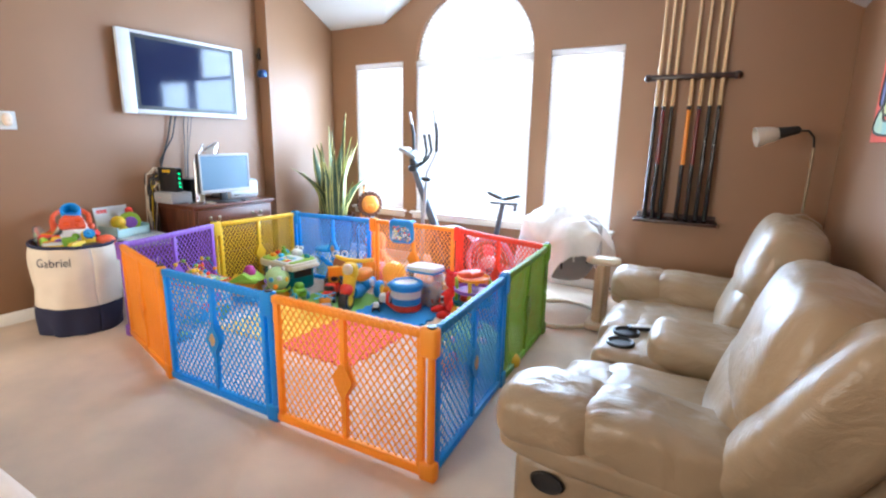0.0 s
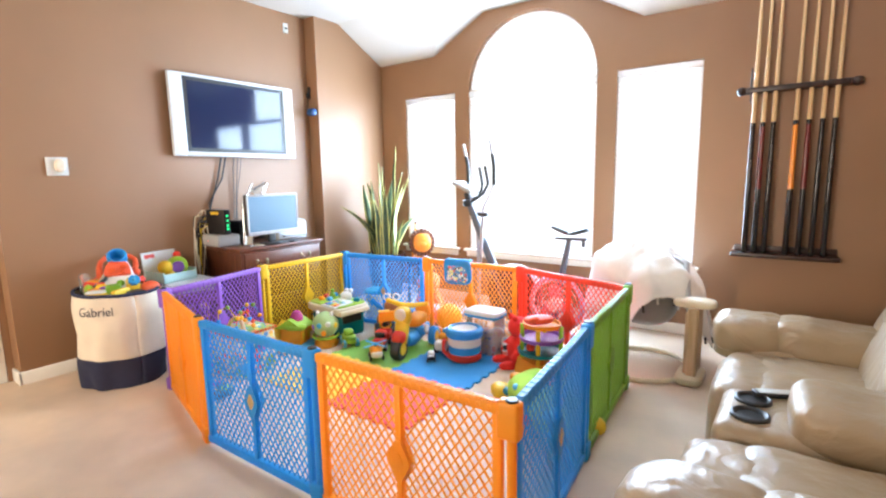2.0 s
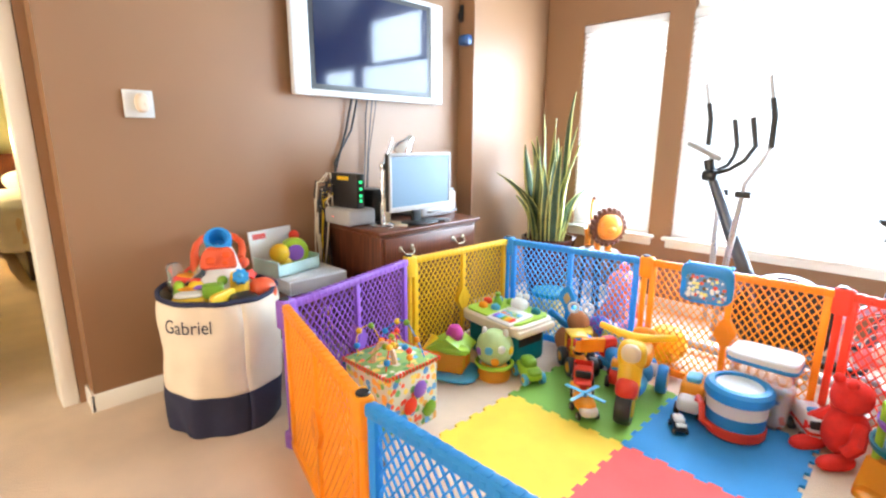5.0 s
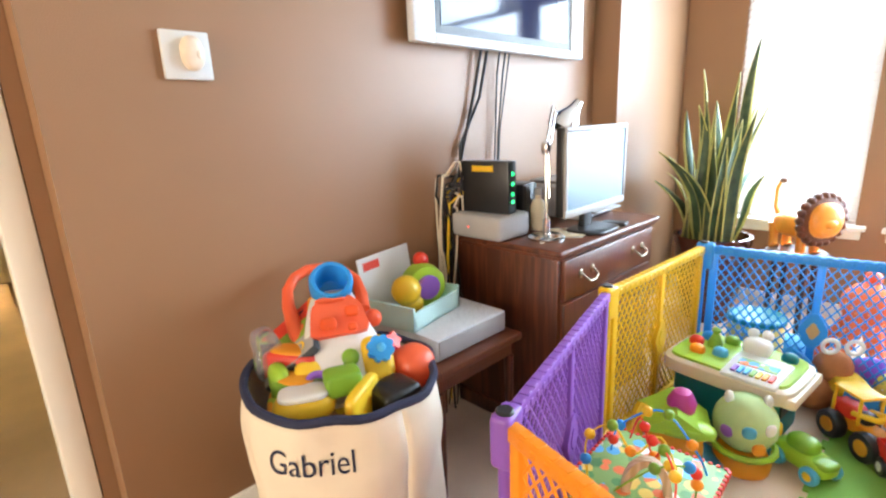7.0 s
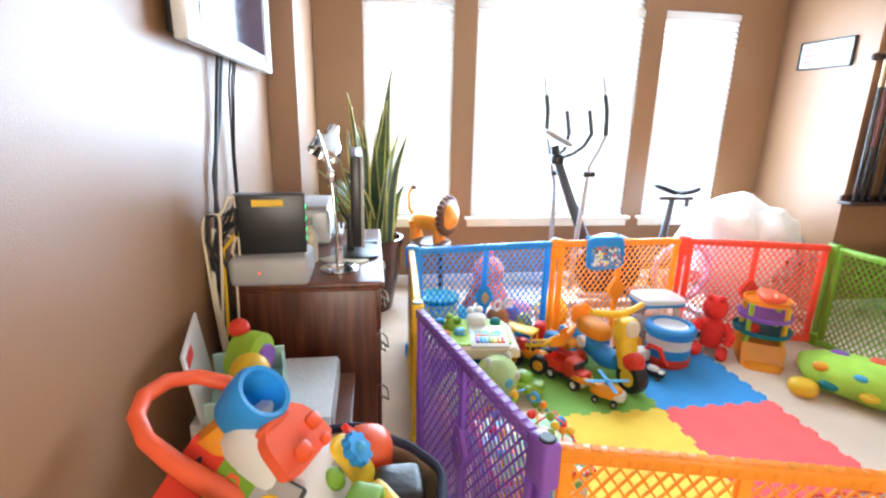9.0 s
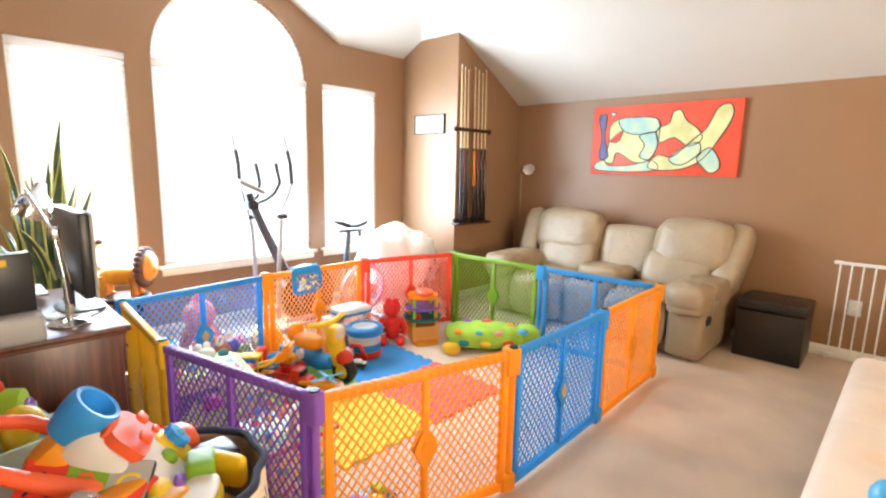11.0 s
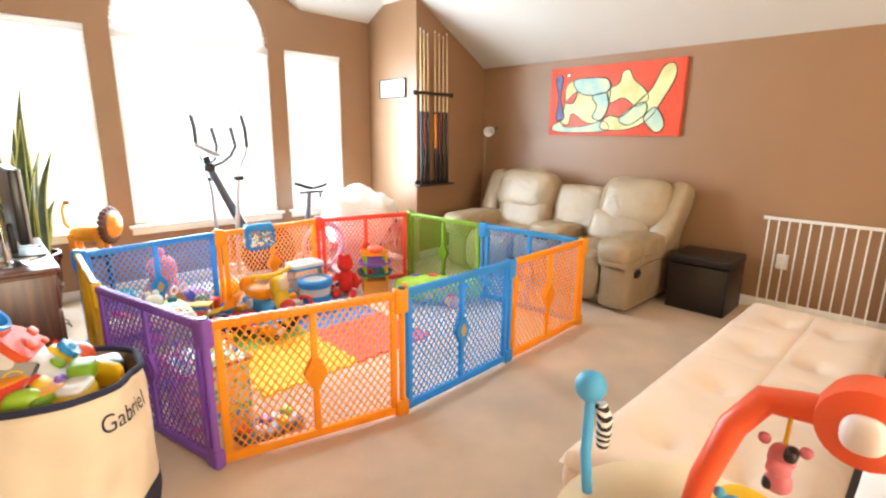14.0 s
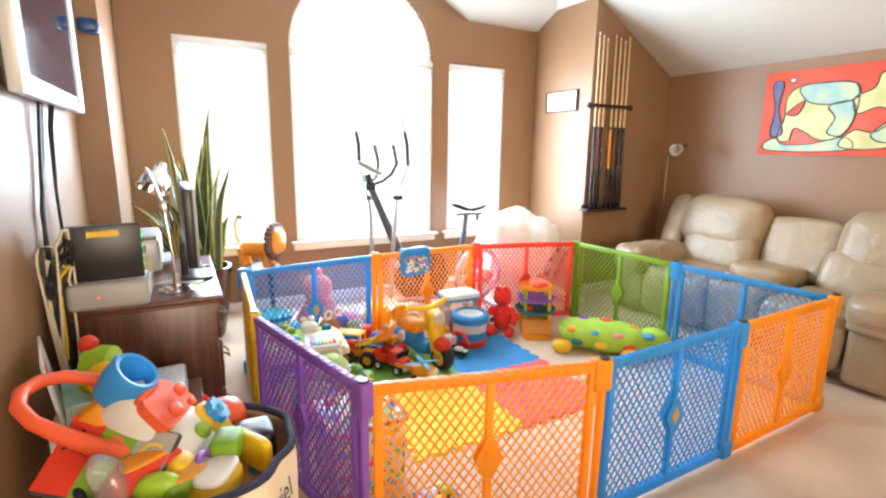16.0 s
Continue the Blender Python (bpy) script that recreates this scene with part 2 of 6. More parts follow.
    def prism(self, outline, lo, hi, axis="y", m=None):
        """A flat outline of points, given depth along an axis."""
        def at(p, d):
            return {"x": (d, p[0], p[1]), "y": (p[0], d, p[1]), "z": (p[0], p[1], d)}[axis]
        a = [self.bm.verts.new(at(p, lo)) for p in outline]
        b = [self.bm.verts.new(at(p, hi)) for p in outline]
        f1, f2 = self.bm.faces.new(a), self.bm.faces.new(list(reversed(b)))
        for i in range(len(a)):
            j = (i + 1) % len(a)
            self.bm.faces.new((a[j], a[i], b[i], b[j]))
        return self._place(a + b, m)

    def sheet(self, nu, nv, fn, m=None):
        g = [[self.bm.verts.new(fn(i / nu, j / nv)) for j in range(nv + 1)] for i in range(nu + 1)]
        for i in range(nu):
            for j in range(nv):
                self.bm.faces.new((g[i][j], g[i + 1][j], g[i + 1][j + 1], g[i][j + 1]))
        return self._place([v for r in g for v in r], m)


def blob(pts, n=6):
    """A closed smooth curve through the points."""
    out = []
    k = len(pts)
    for i in range(k):
        p0, p1, p2, p3 = (Vector(pts[(i + j - 1) % k]) for j in range(4))
        for s in range(n):
            t = s / n
            out.append(tuple(0.5 * (2 * p1 + (p2 - p0) * t + (2 * p0 - 5 * p1 + 4 * p2 - p3) * t * t + (3 * p1 - p0 - 3 * p2 + p3) * t ** 3)))
    return out


def mesh_of(sh, material, name, sharp=38):
    bmesh.ops.recalc_face_normals(sh.bm, faces=sh.bm.faces)
    me = bpy.data.meshes.new(name)
    sh.bm.to_mesh(me)
    sh.bm.free()
    for p in me.polygons:
        p.use_smooth = True
    me.set_sharp_from_angle(angle=radians(sharp))
    me.materials.append(material)
    return me


def thing(name, label, category, m=None, group="", kind=""):
    ob = new(name)
    ob.empty_display_size = 0.1
    if m is not None:
        ob.matrix_basis = m
    return tagged(ob, label, category, group, kind)


def part(name, sh, material, parent, label="", m=None, solid=0.0):
    ob = new(name, mesh_of(sh, material, name))
    ob.parent = parent
    if m is not None:
        ob.matrix_basis = m
    if label:
        ob["label"] = label
    if solid:
        md = ob.modifiers.new("thickness", "SOLIDIFY")
        md.thickness, md.offset = solid, 0
    return ob


def repeat(name, me, parent, m):
    ob = new(name, me)
    ob.parent, ob.matrix_basis = parent, m
    return ob


def struct(name, sh, material, label, category="", solid=0.0, offset=0.0):
    ob = new(name, mesh_of(sh, material, name))
    if solid:
        md = ob.modifiers.new("thickness", "SOLIDIFY")
        md.thickness, md.offset = solid, offset
    return tagged(ob, label, category, kind="structure")


# ---- the room ----
ZF = 2.92  # flat ceiling
struct("floor", Shape().box((-5.2, -2.6, -0.12), (5.55, 5.2, 0)), M_CARPET, "beige cut-pile carpet with faint grey stains", "floor")
struct("wall_west", Shape().box((-0.14, 1.52, 0), (0, 4.05, 3.05)), M_WALL, "warm brown painted plaster wall behind the television", "wall")
struct("wall_west_return", Shape().box((-0.14, 4.053, 0), (0.15, 5.16, 3.05)), M_WALL, "brown painted wall return beside the window bay", "wall")
north = Shape()
north.box((0.153, 5, 0), (3.867, 5.16, 0.575))
for a, b in ((0.153, 0.5), (1.17, 1.34), (2.66, 2.83), (3.48, 3.867)):
    north.box((a, 5, 0.575), (b, 5.16, 2.195))
north.box((0.153, 5, 2.195), (1.34, 5.16, 3.05)).box((2.66, 5, 2.195), (3.867, 5.16, 3.05))
ARC = [(2.0 - 0.66 * math.cos(math.pi * i / 28), 2.185 + 0.66 * math.sin(math.pi * i / 28)) for i in range(29)]
for (x0, z0), (x1, z1) in zip(ARC, ARC[1:]):
    north.prism([(x0, z0), (x1, z1), (x1, 3.05), (x0, 3.05)], 5, 5.16)
struct("wall_north", north, M_WALL, "brown painted gable wall with an arched window between two narrow ones", "wall")
struct("wall_cue", Shape().box((3.87, 4.17, 0), (5.55, 5.16, 3.05)), M_WALL, "brown painted wall carrying the cue rack", "wall")
struct("wall_east", Shape().box((4.93, -2.6, 0), (5.08, 4.167, 3.05)), M_WALL, "long brown painted wall behind the sofa", "wall")
# unseen closing wall, left open only where the added fill lamp stands
struct("wall_south", Shape().box((-0.3, -2.6, 0), (4.927, -2.45, 0.85)).box((-0.3, -2.6, 2.35), (4.927, -2.45, 3.05)).box((-0.3, -2.6, 0.85), (0.2, -2.45, 2.35)).box((2.6, -2.6, 0.85), (4.927, -2.45, 2.35)), M_WALL, "unseen brown wall closing the south, opened for the added fill lamp", "wall")
ent = Shape().box((-0.3, -2.447, 0), (-0.16, 0.55, 3.05)).box((-0.3, 0.553, 2.06), (-0.16, 1.45, 3.05)).box((-0.3, 1.48, 0), (-0.143, 1.52, 3.05))
struct("wall_doorway", ent, M_WALL, "brown painted wall with the bedroom doorway", "wall")

# ceiling: flat field, slope to the sofa wall, slope to the windows, raised bay over the arch
C = Shape()


def face(*ps):
    C.bm.faces.new([C.bm.verts.new(p) for p in ps])


ZE, ZN, YC, XC = 2.125, 2.59, 4.36, 3.55
sl = (ZF - ZE) / (4.93 - XC)
yh = YC + (3.87 - XC) * sl / ((ZF - ZN) / (5.0 - YC))
zh = ZF - sl * (3.87 - XC)
face((-5.2, -2.6, ZF), (XC, -2.6, ZF), (XC, YC, ZF), (-5.2, YC, ZF))
face((1.52, YC, ZF), (2.42, YC, ZF), (2.42, 5.1, ZF), (1.52, 5.1, ZF))
face((0.0, YC, ZF), (1.52, YC, ZF), (0.91, 5.0, ZN), (0.0, 5.0, ZN))
face((1.52, YC, ZF), (1.52, 5.0, ZF), (0.91, 5.0, ZN))
face((2.42, YC, ZF), (3.03, 5.0, ZN), (2.42, 5.0, ZF))
face((2.42, YC, ZF), (XC, YC, ZF), (3.87, yh, zh), (3.87, 5.0, ZN), (3.03, 5.0, ZN))
face((XC, -2.6, ZF), (4.95, -2.6, ZE), (4.95, 4.2, ZE), (3.87, 4.2, zh), (3.87, yh, zh), (XC, YC, ZF))
bmesh.ops.remove_doubles(C.bm, verts=C.bm.verts, dist=0.001)
ceil_ob = struct("ceiling", C, M_CEIL, "white textured vaulted ceiling sloping to two walls", "ceiling")
# unseen board added above the ceiling to keep the sky's light out
struct("ceiling_sky_block", Shape().box((-5.3, -2.7, 3.06), (5.6, 5.25, 3.16)), M_CEIL, "unseen board added above the ceiling against sky light", "ceiling")

# baseboards
bs = Shape()
bs.box((0.0, 1.5, 0), (0.014, 4.05, 0.09), 0.004).box((4.916, -2.4, 0), (4.93, 4.17, 0.09), 0.004)
bs.box((3.87, 4.156, 0), (4.916, 4.17, 0.09), 0.004).box((0.15, 4.986, 0), (3.87, 5.0, 0.09), 0.004).box((-0.14, 1.505, 0), (0.014, 1.52, 0.09), 0.003)
struct("baseboard", bs, M_TRIM, "cream painted wooden baseboard", "baseboard")
cas = Shape().box((-0.32, 1.41, 0), (-0.14, 1.478, 2.12), 0.006).box((-0.32, 0.5, 0), (-0.14, 0.565, 2.12), 0.006).box((-0.32, 0.565, 2.055), (-0.14, 1.41, 2.12), 0.006)
struct("trim", cas, M_TRIM, "cream painted door casing round the bedroom doorway", "trim")

# bedroom beyond the doorway
struct("wall_bedroom_west", Shape().box((-5.2, -2.6, 0), (-5.05, 5.2, 3.05)), M_BEDWALL, "yellow-green painted bedroom wall", "wall")
struct("wall_bedroom_north", Shape().box((-5.05, 3.9, 0), (-0.143, 4.05, 3.05)), M_BEDWALL, "yellow-green painted bedroom wall", "wall")
struct("wall_bedroom_south", Shape().box((-5.05, -1.2, 0), (-0.303, -1.05, 3.05)), M_BEDWALL, "yellow-green painted bedroom wall", "wall")
struct("wall_bedroom_east", Shape().box((-0.36, 1.525, 0), (-0.145, 3.897, 3.05)), M_BEDWALL, "yellow-green painted bedroom wall", "wall")

# ---- windows ----
slat_me = mesh_of(Shape().box((-0.5, -0.024, -0.0015), (0.5, 0.024, 0.0015)), M_BLIND, "slat")


def window(name, x0, x1, z0, z1, label):
    w = thing(name, label, "window", pose((x0 + x1) / 2, 5.0, z0), kind="structure")
    h, t = (x1 - x0) / 2, z1 - z0
    fr = Shape().box((-h, 0.09, 0), (-h + 0.045, 0.15, t), 0.004).box((h - 0.045, 0.09, 0), (h, 0.15, t), 0.004)
    fr.box((-h + 0.045, 0.09, 0), (h - 0.045, 0.15, 0.045), 0.004).box((-h + 0.045, 0.09, t - 0.045), (h - 0.045, 0.15, t), 0.004)
    fr.box((-h + 0.045, 0.095, t * 0.5 - 0.02), (h - 0.045, 0.145, t * 0.5 + 0.02), 0.004)
    part("window_frame", fr, M_TRIM, w, "white vinyl sash frame")
    for a, b in ((0.045, t * 0.5 - 0.02), (t * 0.5 + 0.02, t - 0.045)):
        p = part("pane", Shape().box((-h + 0.045, 0.118, a), (h - 0.045, 0.122, b)), M_GLASS, w)
        p.visible_shadow = False
    sill = Shape().box((-h - 0.05, -0.055, -0.028), (h + 0.05, 0.088, 0.0), 0.008).box((-h - 0.03, -0.022, -0.085), (h + 0.03, -0.003, -0.03), 0.008)
    part("window_sill", sill, M_TRIM, w, "cream painted sill with an apron")
    bd = thing("window_blind", "lowered white slatted blind glowing with daylight", "blind", pose((x0 + x1) / 2, 5.0, z0), group="window blinds")
    part("headrail", Shape().box((-h + 0.002, 0.003, t - 0.055), (h - 0.002, 0.05, t - 0.004), 0.004), M_BLIND, bd)
    part("bottom_rail", Shape().box((-h + 0.004, 0.003, 0.004), (h - 0.004, 0.04, 0.024), 0.004), M_BLIND, bd)
    n = int((t - 0.09) / 0.042)
    for i in range(n):
        z = 0.05 + (t - 0.12) * i / (n - 1)
        repeat("slat", slat_me, bd, pose(0, 0.0215, z, 61) @ Matrix.Diagonal((2 * h - 0.004, 1, 1, 1)))


window("window_1", 0.5, 1.17, 0.58, 2.195, "narrow window with a cream sill and white blind")
window("window_2", 1.34, 2.66, 0.58, 2.185, "tall wide middle window under the arch")
window("window_3", 2.83, 3.48, 0.58, 2.195, "narrow window with a cream sill and white blind")
w4 = thing("window_4", "half-round arched window with a pleated white fan shade", "window", pose(2.0, 5.0, 2.185), kind="structure")
ring = Shape()
for i in range(28):
    a0, a1 = math.pi * i / 28, math.pi * (i + 1) / 28
    ring.prism([(r * math.cos(a), r * math.sin(a)) for r, a in ((0.66, a0), (0.66, a1), (0.615, a1), (0.615, a0))], 0.09, 0.15)
ring.box((-0.66, 0.03, -0.03), (0.66, 0.15, 0.015), 0.004)
part("window_frame", ring, M_TRIM, w4, "white arched frame with a transom rail")
gl = part("pane", Shape().prism([(0.62 * math.cos(math.pi * i / 28), 0.016 + 0.6 * math.sin(math.pi * i / 28)) for i in range(29)], 0.118, 0.122), M_GLASS, w4)
gl.visible_shadow = False
fan = Shape().sheet(96, 1, lambda u, v: ((0.05 + 0.608 * v) * math.cos(math.pi * u), 0.05 + 0.012 * v * (1 if round(u * 96) % 2 else -1), 0.018 + (0.05 + 0.58 * v) * math.sin(math.pi * u)))
part("fan_shade", fan, M_BLIND, w4, "pleated white fan shade")
M_OUT = mk("bright_overcast_daylight", (0.96, 0.98, 1.0), 1.0, 0.0, bump=0, emit=7.0)
struct("backdrop", Shape().box((-1.5, 6.3, -1), (5.5, 6.35, 5)), M_OUT, "bright hazy daylight outside the windows", "backdrop")

# ---- playpen ----
pen = thing("playpen", "ten-sided toddler playpen of multicoloured plastic lattice panels", "playpen", pose(2.1, 2.9, 0))
POSTS = [(0.926, 2.061), (0.713, 2.909), (0.757, 3.749), (1.63, 3.866), (2.491, 3.902), (3.336, 3.669), (3.4, 2.78), (3.485, 1.884), (2.609, 1.858), (1.755, 1.846)]
HUES = [PURPLE, YELLOW, BLUE, ORANGE, plastic("coral_red_plastic", (0.92, 0.13, 0.07), 0.34, 0.5), GREEN, BLUE, ORANGE, BLUE, ORANGE]
HUE_NAMES = "purple yellow blue orange red green blue orange blue orange".split()
PL = 0.868  # length of a panel from hinge to hinge


def panel_frame():
    s = Shape()
    s.box((0.02, -0.016, 0.618), (PL - 0.02, 0.016, 0.655), 0.007).box((0.02, -0.016, 0.015), (PL - 0.02, 0.016, 0.055), 0.007)
    s.box((0.03, -0.014, 0.05), (0.062, 0.014, 0.63), 0.006).box((PL - 0.062, -0.014, 0.05), (PL - 0.03, 0.014, 0.63), 0.006)
    for k in range(20):
        x = 0.07 + k * (PL - 0.14) / 19
        s.box((x - 0.012, -0.0125, 0.65), (x + 0.012, 0.0125, 0.6575), 0.002, 1)
        s.box((x - 0.008, -0.0185, 0.628), (x + 0.008, 0.0185, 0.645), 0.002, 1)
    return s


def panel_hinge():
    s = Shape().box((-0.03, -0.024, 0.545), (0.045, 0.024, 0.668), 0.012, 3).box((-0.03, -0.024, 0.002), (0.045, 0.024, 0.085), 0.012, 3)
    return s.cyl(0.016, 0.07, 0.56, 10)


def lattice(x0, x1, z0, z1, px=0.036, pz=0.05, w=0.0026):
    """Crossed thin bars clipped to a rectangle."""
    s = Shape()
    k = pz / px
    for sign in (1, -1):
        c = z0 - k * (x1 - x0) if sign > 0 else z0
        while c < z1 + (0 if sign > 0 else k * (x1 - x0)):
            ends = []
            for x in (x0, x1):
                ends.append((x, c + sign * k * (x - x0)))
            (xa, za), (xb, zb) = ends
            def cut(x, z, other):
                ox, oz = other
                for lim, ok in ((z0, z >= z0), (z1, z <= z1)):
                    if not ok:
                        f = (lim - z) / (oz - z)
                        x, z = x + f * (ox - x), lim
                return x, z
            if min(za, zb) < z1 and max(za, zb) > z0:
                a, b = cut(xa, za, (xb, zb)), cut(xb, zb, (xa, za))
                ln = math.hypot(b[0] - a[0], b[1] - a[1])
                if ln > 0.008:
                    m = pose((a[0] + b[0]) / 2, 0, (a[1] + b[1]) / 2, 0, -math.degrees(math.atan2(b[1] - a[1], b[0] - a[0])), 0)
                    s.box((-ln / 2, -0.0028, -w), (ln / 2, 0.0028, w), m=m)
            c += pz * 2 * 0.5
    return s


MID = PL / 2
DIAMOND = [(MID, 0.415), (MID + 0.014, 0.41), (MID + 0.05, 0.345), (MID + 0.05, 0.325), (MID + 0.014, 0.26), (MID, 0.255), (MID - 0.014, 0.26), (MID - 0.05, 0.325), (MID - 0.05, 0.345), (MID - 0.014, 0.41)]
shapes = {
    "frame": mesh_of(panel_frame(), WHITE, "panel"),
    "hinge": mesh_of(panel_hinge(), WHITE, "hinge"),
    "stile": mesh_of(Shape().box((MID - 0.0145, -0.013, 0.05), (MID + 0.0145, 0.013, 0.625), 0.005), WHITE, "centre_stile"),
    "lattice": mesh_of(lattice(0.062, MID - 0.017, 0.055, 0.62), WHITE, "lattice"),
    "lattice2": mesh_of(lattice(MID + 0.017, PL - 0.062, 0.055, 0.62), WHITE, "lattice"),
    "diamond": mesh_of(Shape().prism(DIAMOND, -0.018, 0.018), WHITE, "diamond"),
    "gem": mesh_of(Shape().prism([(MID + 0.45 * (x - MID), 0.335 + 0.45 * (z - 0.335)) for x, z in DIAMOND], -0.021, 0.021), WHITE, "diamond_inset"),
    "cap": mesh_of(Shape().cyl(0.02, 0.664, 0.674, 14, 0.003), M_BLACK, "hinge_cap"),
}
M_INSET = plastic("tan_inset", (0.72, 0.48, 0.22))
for i, (hue, hn) in enumerate(zip(HUES, HUE_NAMES)):
    a, b = Vector((*POSTS[i], 0)), Vector((*POSTS[(i + 1) % 10], 0))
    d = b - a
    m = pen.matrix_basis.inverted() @ pose(*a, 0, 0, math.degrees(math.atan2(d.y, d.x))) @ Matrix.Diagonal((d.length / PL, 1, 1, 1))
    own = {}
    for key, me in shapes.items():
        own[key] = me if key == "cap" else me.copy()
        if key != "cap":
            own[key].materials[0] = M_INSET if key == "gem" and hue is BLUE else hue
    pn = repeat("panel", own["frame"], pen, m)
    pn["label"] = hn + " plastic lattice panel"
    for key, nm in (("hinge", "hinge"), ("stile", "centre_stile"), ("lattice", "lattice"), ("lattice2", "lattice"), ("diamond", "diamond"), ("gem", "diamond_inset"), ("cap", "hinge_cap")):
        repeat(nm, own[key], pn, Matrix())

# ---- foam play mat ----
def mat_tile(x0, y0, n=12, s=0.604, skip=()):
    """A square of foam with interlocking teeth along its sides."""
    pts, t = [], 0.018
    def side(p, q, nx, ny, phase):
        out = []
        for k in range(n):
            o = t if (k + phase) % 2 else 0.0
            for f in (k / n, (k + 1) / n):
                out.append((p[0] + f * (q[0] - p[0]) + o * nx, p[1] + f * (q[1] - p[1]) + o * ny))
        return out
    pts += side((x0, y0), (x0 + s, y0), 0, 1, 0) + side((x0 + s, y0), (x0 + s, y0 + s), 1, 0, 0)
    pts += side((x0 + s, y0 + s), (x0, y0 + s), 0, 1, 1) + side((x0, y0 + s), (x0, y0), 1, 0, 1)
    out = []
    for p in pts:
        if not out or math.hypot(p[0] - out[-1][0], p[1] - out[-1][1]) > 1e-4:
            out.append(p)
    return Shape().prism(out, 0.0, 0.012, axis="z")


for nm, col, x0, y0 in (("yellow", (0.86, 0.60, 0.05), 1.309, 2.461), ("green", (0.2, 0.42, 0.06), 1.309, 3.065), ("blue", (0.03, 0.24, 0.55), 1.913, 3.065), ("red", (0.82, 0.10, 0.09), 1.913, 2.461)):
    tile = new("play_mat_tile", mesh_of(mat_tile(x0, y0), mk(nm + "_foam", col, 0.75, 0.06, 6, 300, 0.4), "play_mat_tile"))
    tagged(tile, nm + " foam mat tile with interlocking edges on the carpet", "play mat", group="foam play mat tiles")

# ---- sofa ----
sofa = thing("reclining_sofa", "taupe leather two-seat reclining sofa with a centre console", "sofa", pose(4.4, 2.70, 0))
OFF = Matrix.Translation((-4.4, -2.70, 0))


def sp(name, s, mt=M_LEATHER, label="", parent=None):
    bmesh.ops.transform(s.bm, matrix=OFF, verts=s.bm.verts)
    return part(name, s, mt, parent or sofa, label)


def puff(c, size, e=0.55, tilt=(0, 0, 0), crease=0.012, seed=0.0, nu=44, nv=28):
    """A stuffed leather cushion about c: puffed, drawn in by short creases running from its edges."""
    sh = Shape().pillow((0, 0, 0), size, e, nu, nv)
    for v in sh.bm.verts:
        p = v.co
        q = Vector((p.x / size[0], p.y / size[1], p.z / size[2])) * 2
        edge = min(1.0, max(abs(q.y), abs(q.z)) ** 3)
        fold = noise.noise(Vector((p.x * 9 + seed, p.y * 16, p.z * 5 + seed))) + 0.5 * noise.noise(Vector((p.x * 25, p.y * 30 + seed, p.z * 14)))
        v.co = p + p.normalized() * (crease * fold * (0.35 + 0.65 * edge) + 0.008 * noise.noise(p * 5 + Vector((seed, 0, 0))))
    bmesh.ops.transform(sh.bm, matrix=pose(*c, *tilt), verts=sh.bm.verts)
    return sh


sp("base", Shape().box((3.99, 1.76, 0.05), (4.80, 3.66, 0.28), 0.02).box((4.05, 1.8, 0.0), (4.75, 3.62, 0.055)), M_LEATHER)
sp("back_shell", Shape().box((4.68, 1.70, 0.06), (4.88, 3.72, 0.84), 0.07, 4))
for y, sgn in ((1.845, -1), (3.585, 1)):
    sp("arm_side", Shape().box((3.90, y - 0.135, 0.03), (4.78, y + 0.125, 0.40), 0.045, 4))
    sp("arm_roll", puff((4.25, y - 0.005, 0.42), (0.86, 0.30, 0.11), 0.5, seed=y))
    sp("arm_pad", puff((3.99, y, 0.50), (0.36, 0.31, 0.21), 0.62, seed=y + 3), label="padded leather armrest")
    sp("arm_pad", puff((4.33, y, 0.50), (0.52, 0.31, 0.20), 0.5, (0, 4, 0), 0.016, y + 7), label="padded leather armrest")
    sp("wing", puff((4.66, y + 0.10 * sgn, 0.70), (0.24, 0.22, 0.64), 0.58, (-7 * sgn, 27, 0), 0.012, y + 11), label="padded outer wing of the back")
sp("recline_button", Shape().lathe([(0.02, 0.0), (0.045, 0.0), (0.05, 0.006), (0.046, 0.012), (0.04, 0.006), (0.01, 0.004)], 28, pose(4.02, 1.709, 0.33, 90) @ Matrix.Diagonal((1.1, 0.75, 1, 1))), M_BLACK, "black oval recline latch")
for k, y in enumerate((2.23, 3.17)):
    w = 0.50 if k == 0 else 0.56
    sp("seat_cushion", puff((4.29, y, 0.345), (0.56, w, 0.25), 0.42, seed=k * 5.0))
    sp("footrest", puff((3.965, y, 0.25), (0.19, w, 0.40), 0.5, seed=k * 5.0 + 2))
    sp("footrest_pad", puff((4.02, y, 0.385), (0.26, w, 0.15), 0.62, seed=k * 5.0 + 4))
    yb = (2.05, 3.24)[k]
    sp("lumbar_cushion", puff((4.545, (yb + y) / 2, 0.56), (0.22, w + 0.06, 0.34), 0.45, (0, 18, 0), 0.012, k * 5.0 + 6))
    sp("head_cushion", puff((4.645, yb, 0.795), (0.30, (0.62, 0.72)[k], 0.46), 0.56, (0, 16, 0), 0.016, k * 5.0 + 8), label="puffy leather head cushion")
sp("console_back", puff((4.68, 2.615, 0.66), (0.2, 0.56, 0.50), 0.36, (0, 14, 0), 0.008))
con = sp("console", Shape().box((3.94, 2.50, 0.06), (4.62, 2.90, 0.465), 0.05, 4))
sp("console_lid", puff((4.39, 2.70, 0.485), (0.46, 0.42, 0.17), 0.5, (0, 3, 0), 0.008), parent=con)
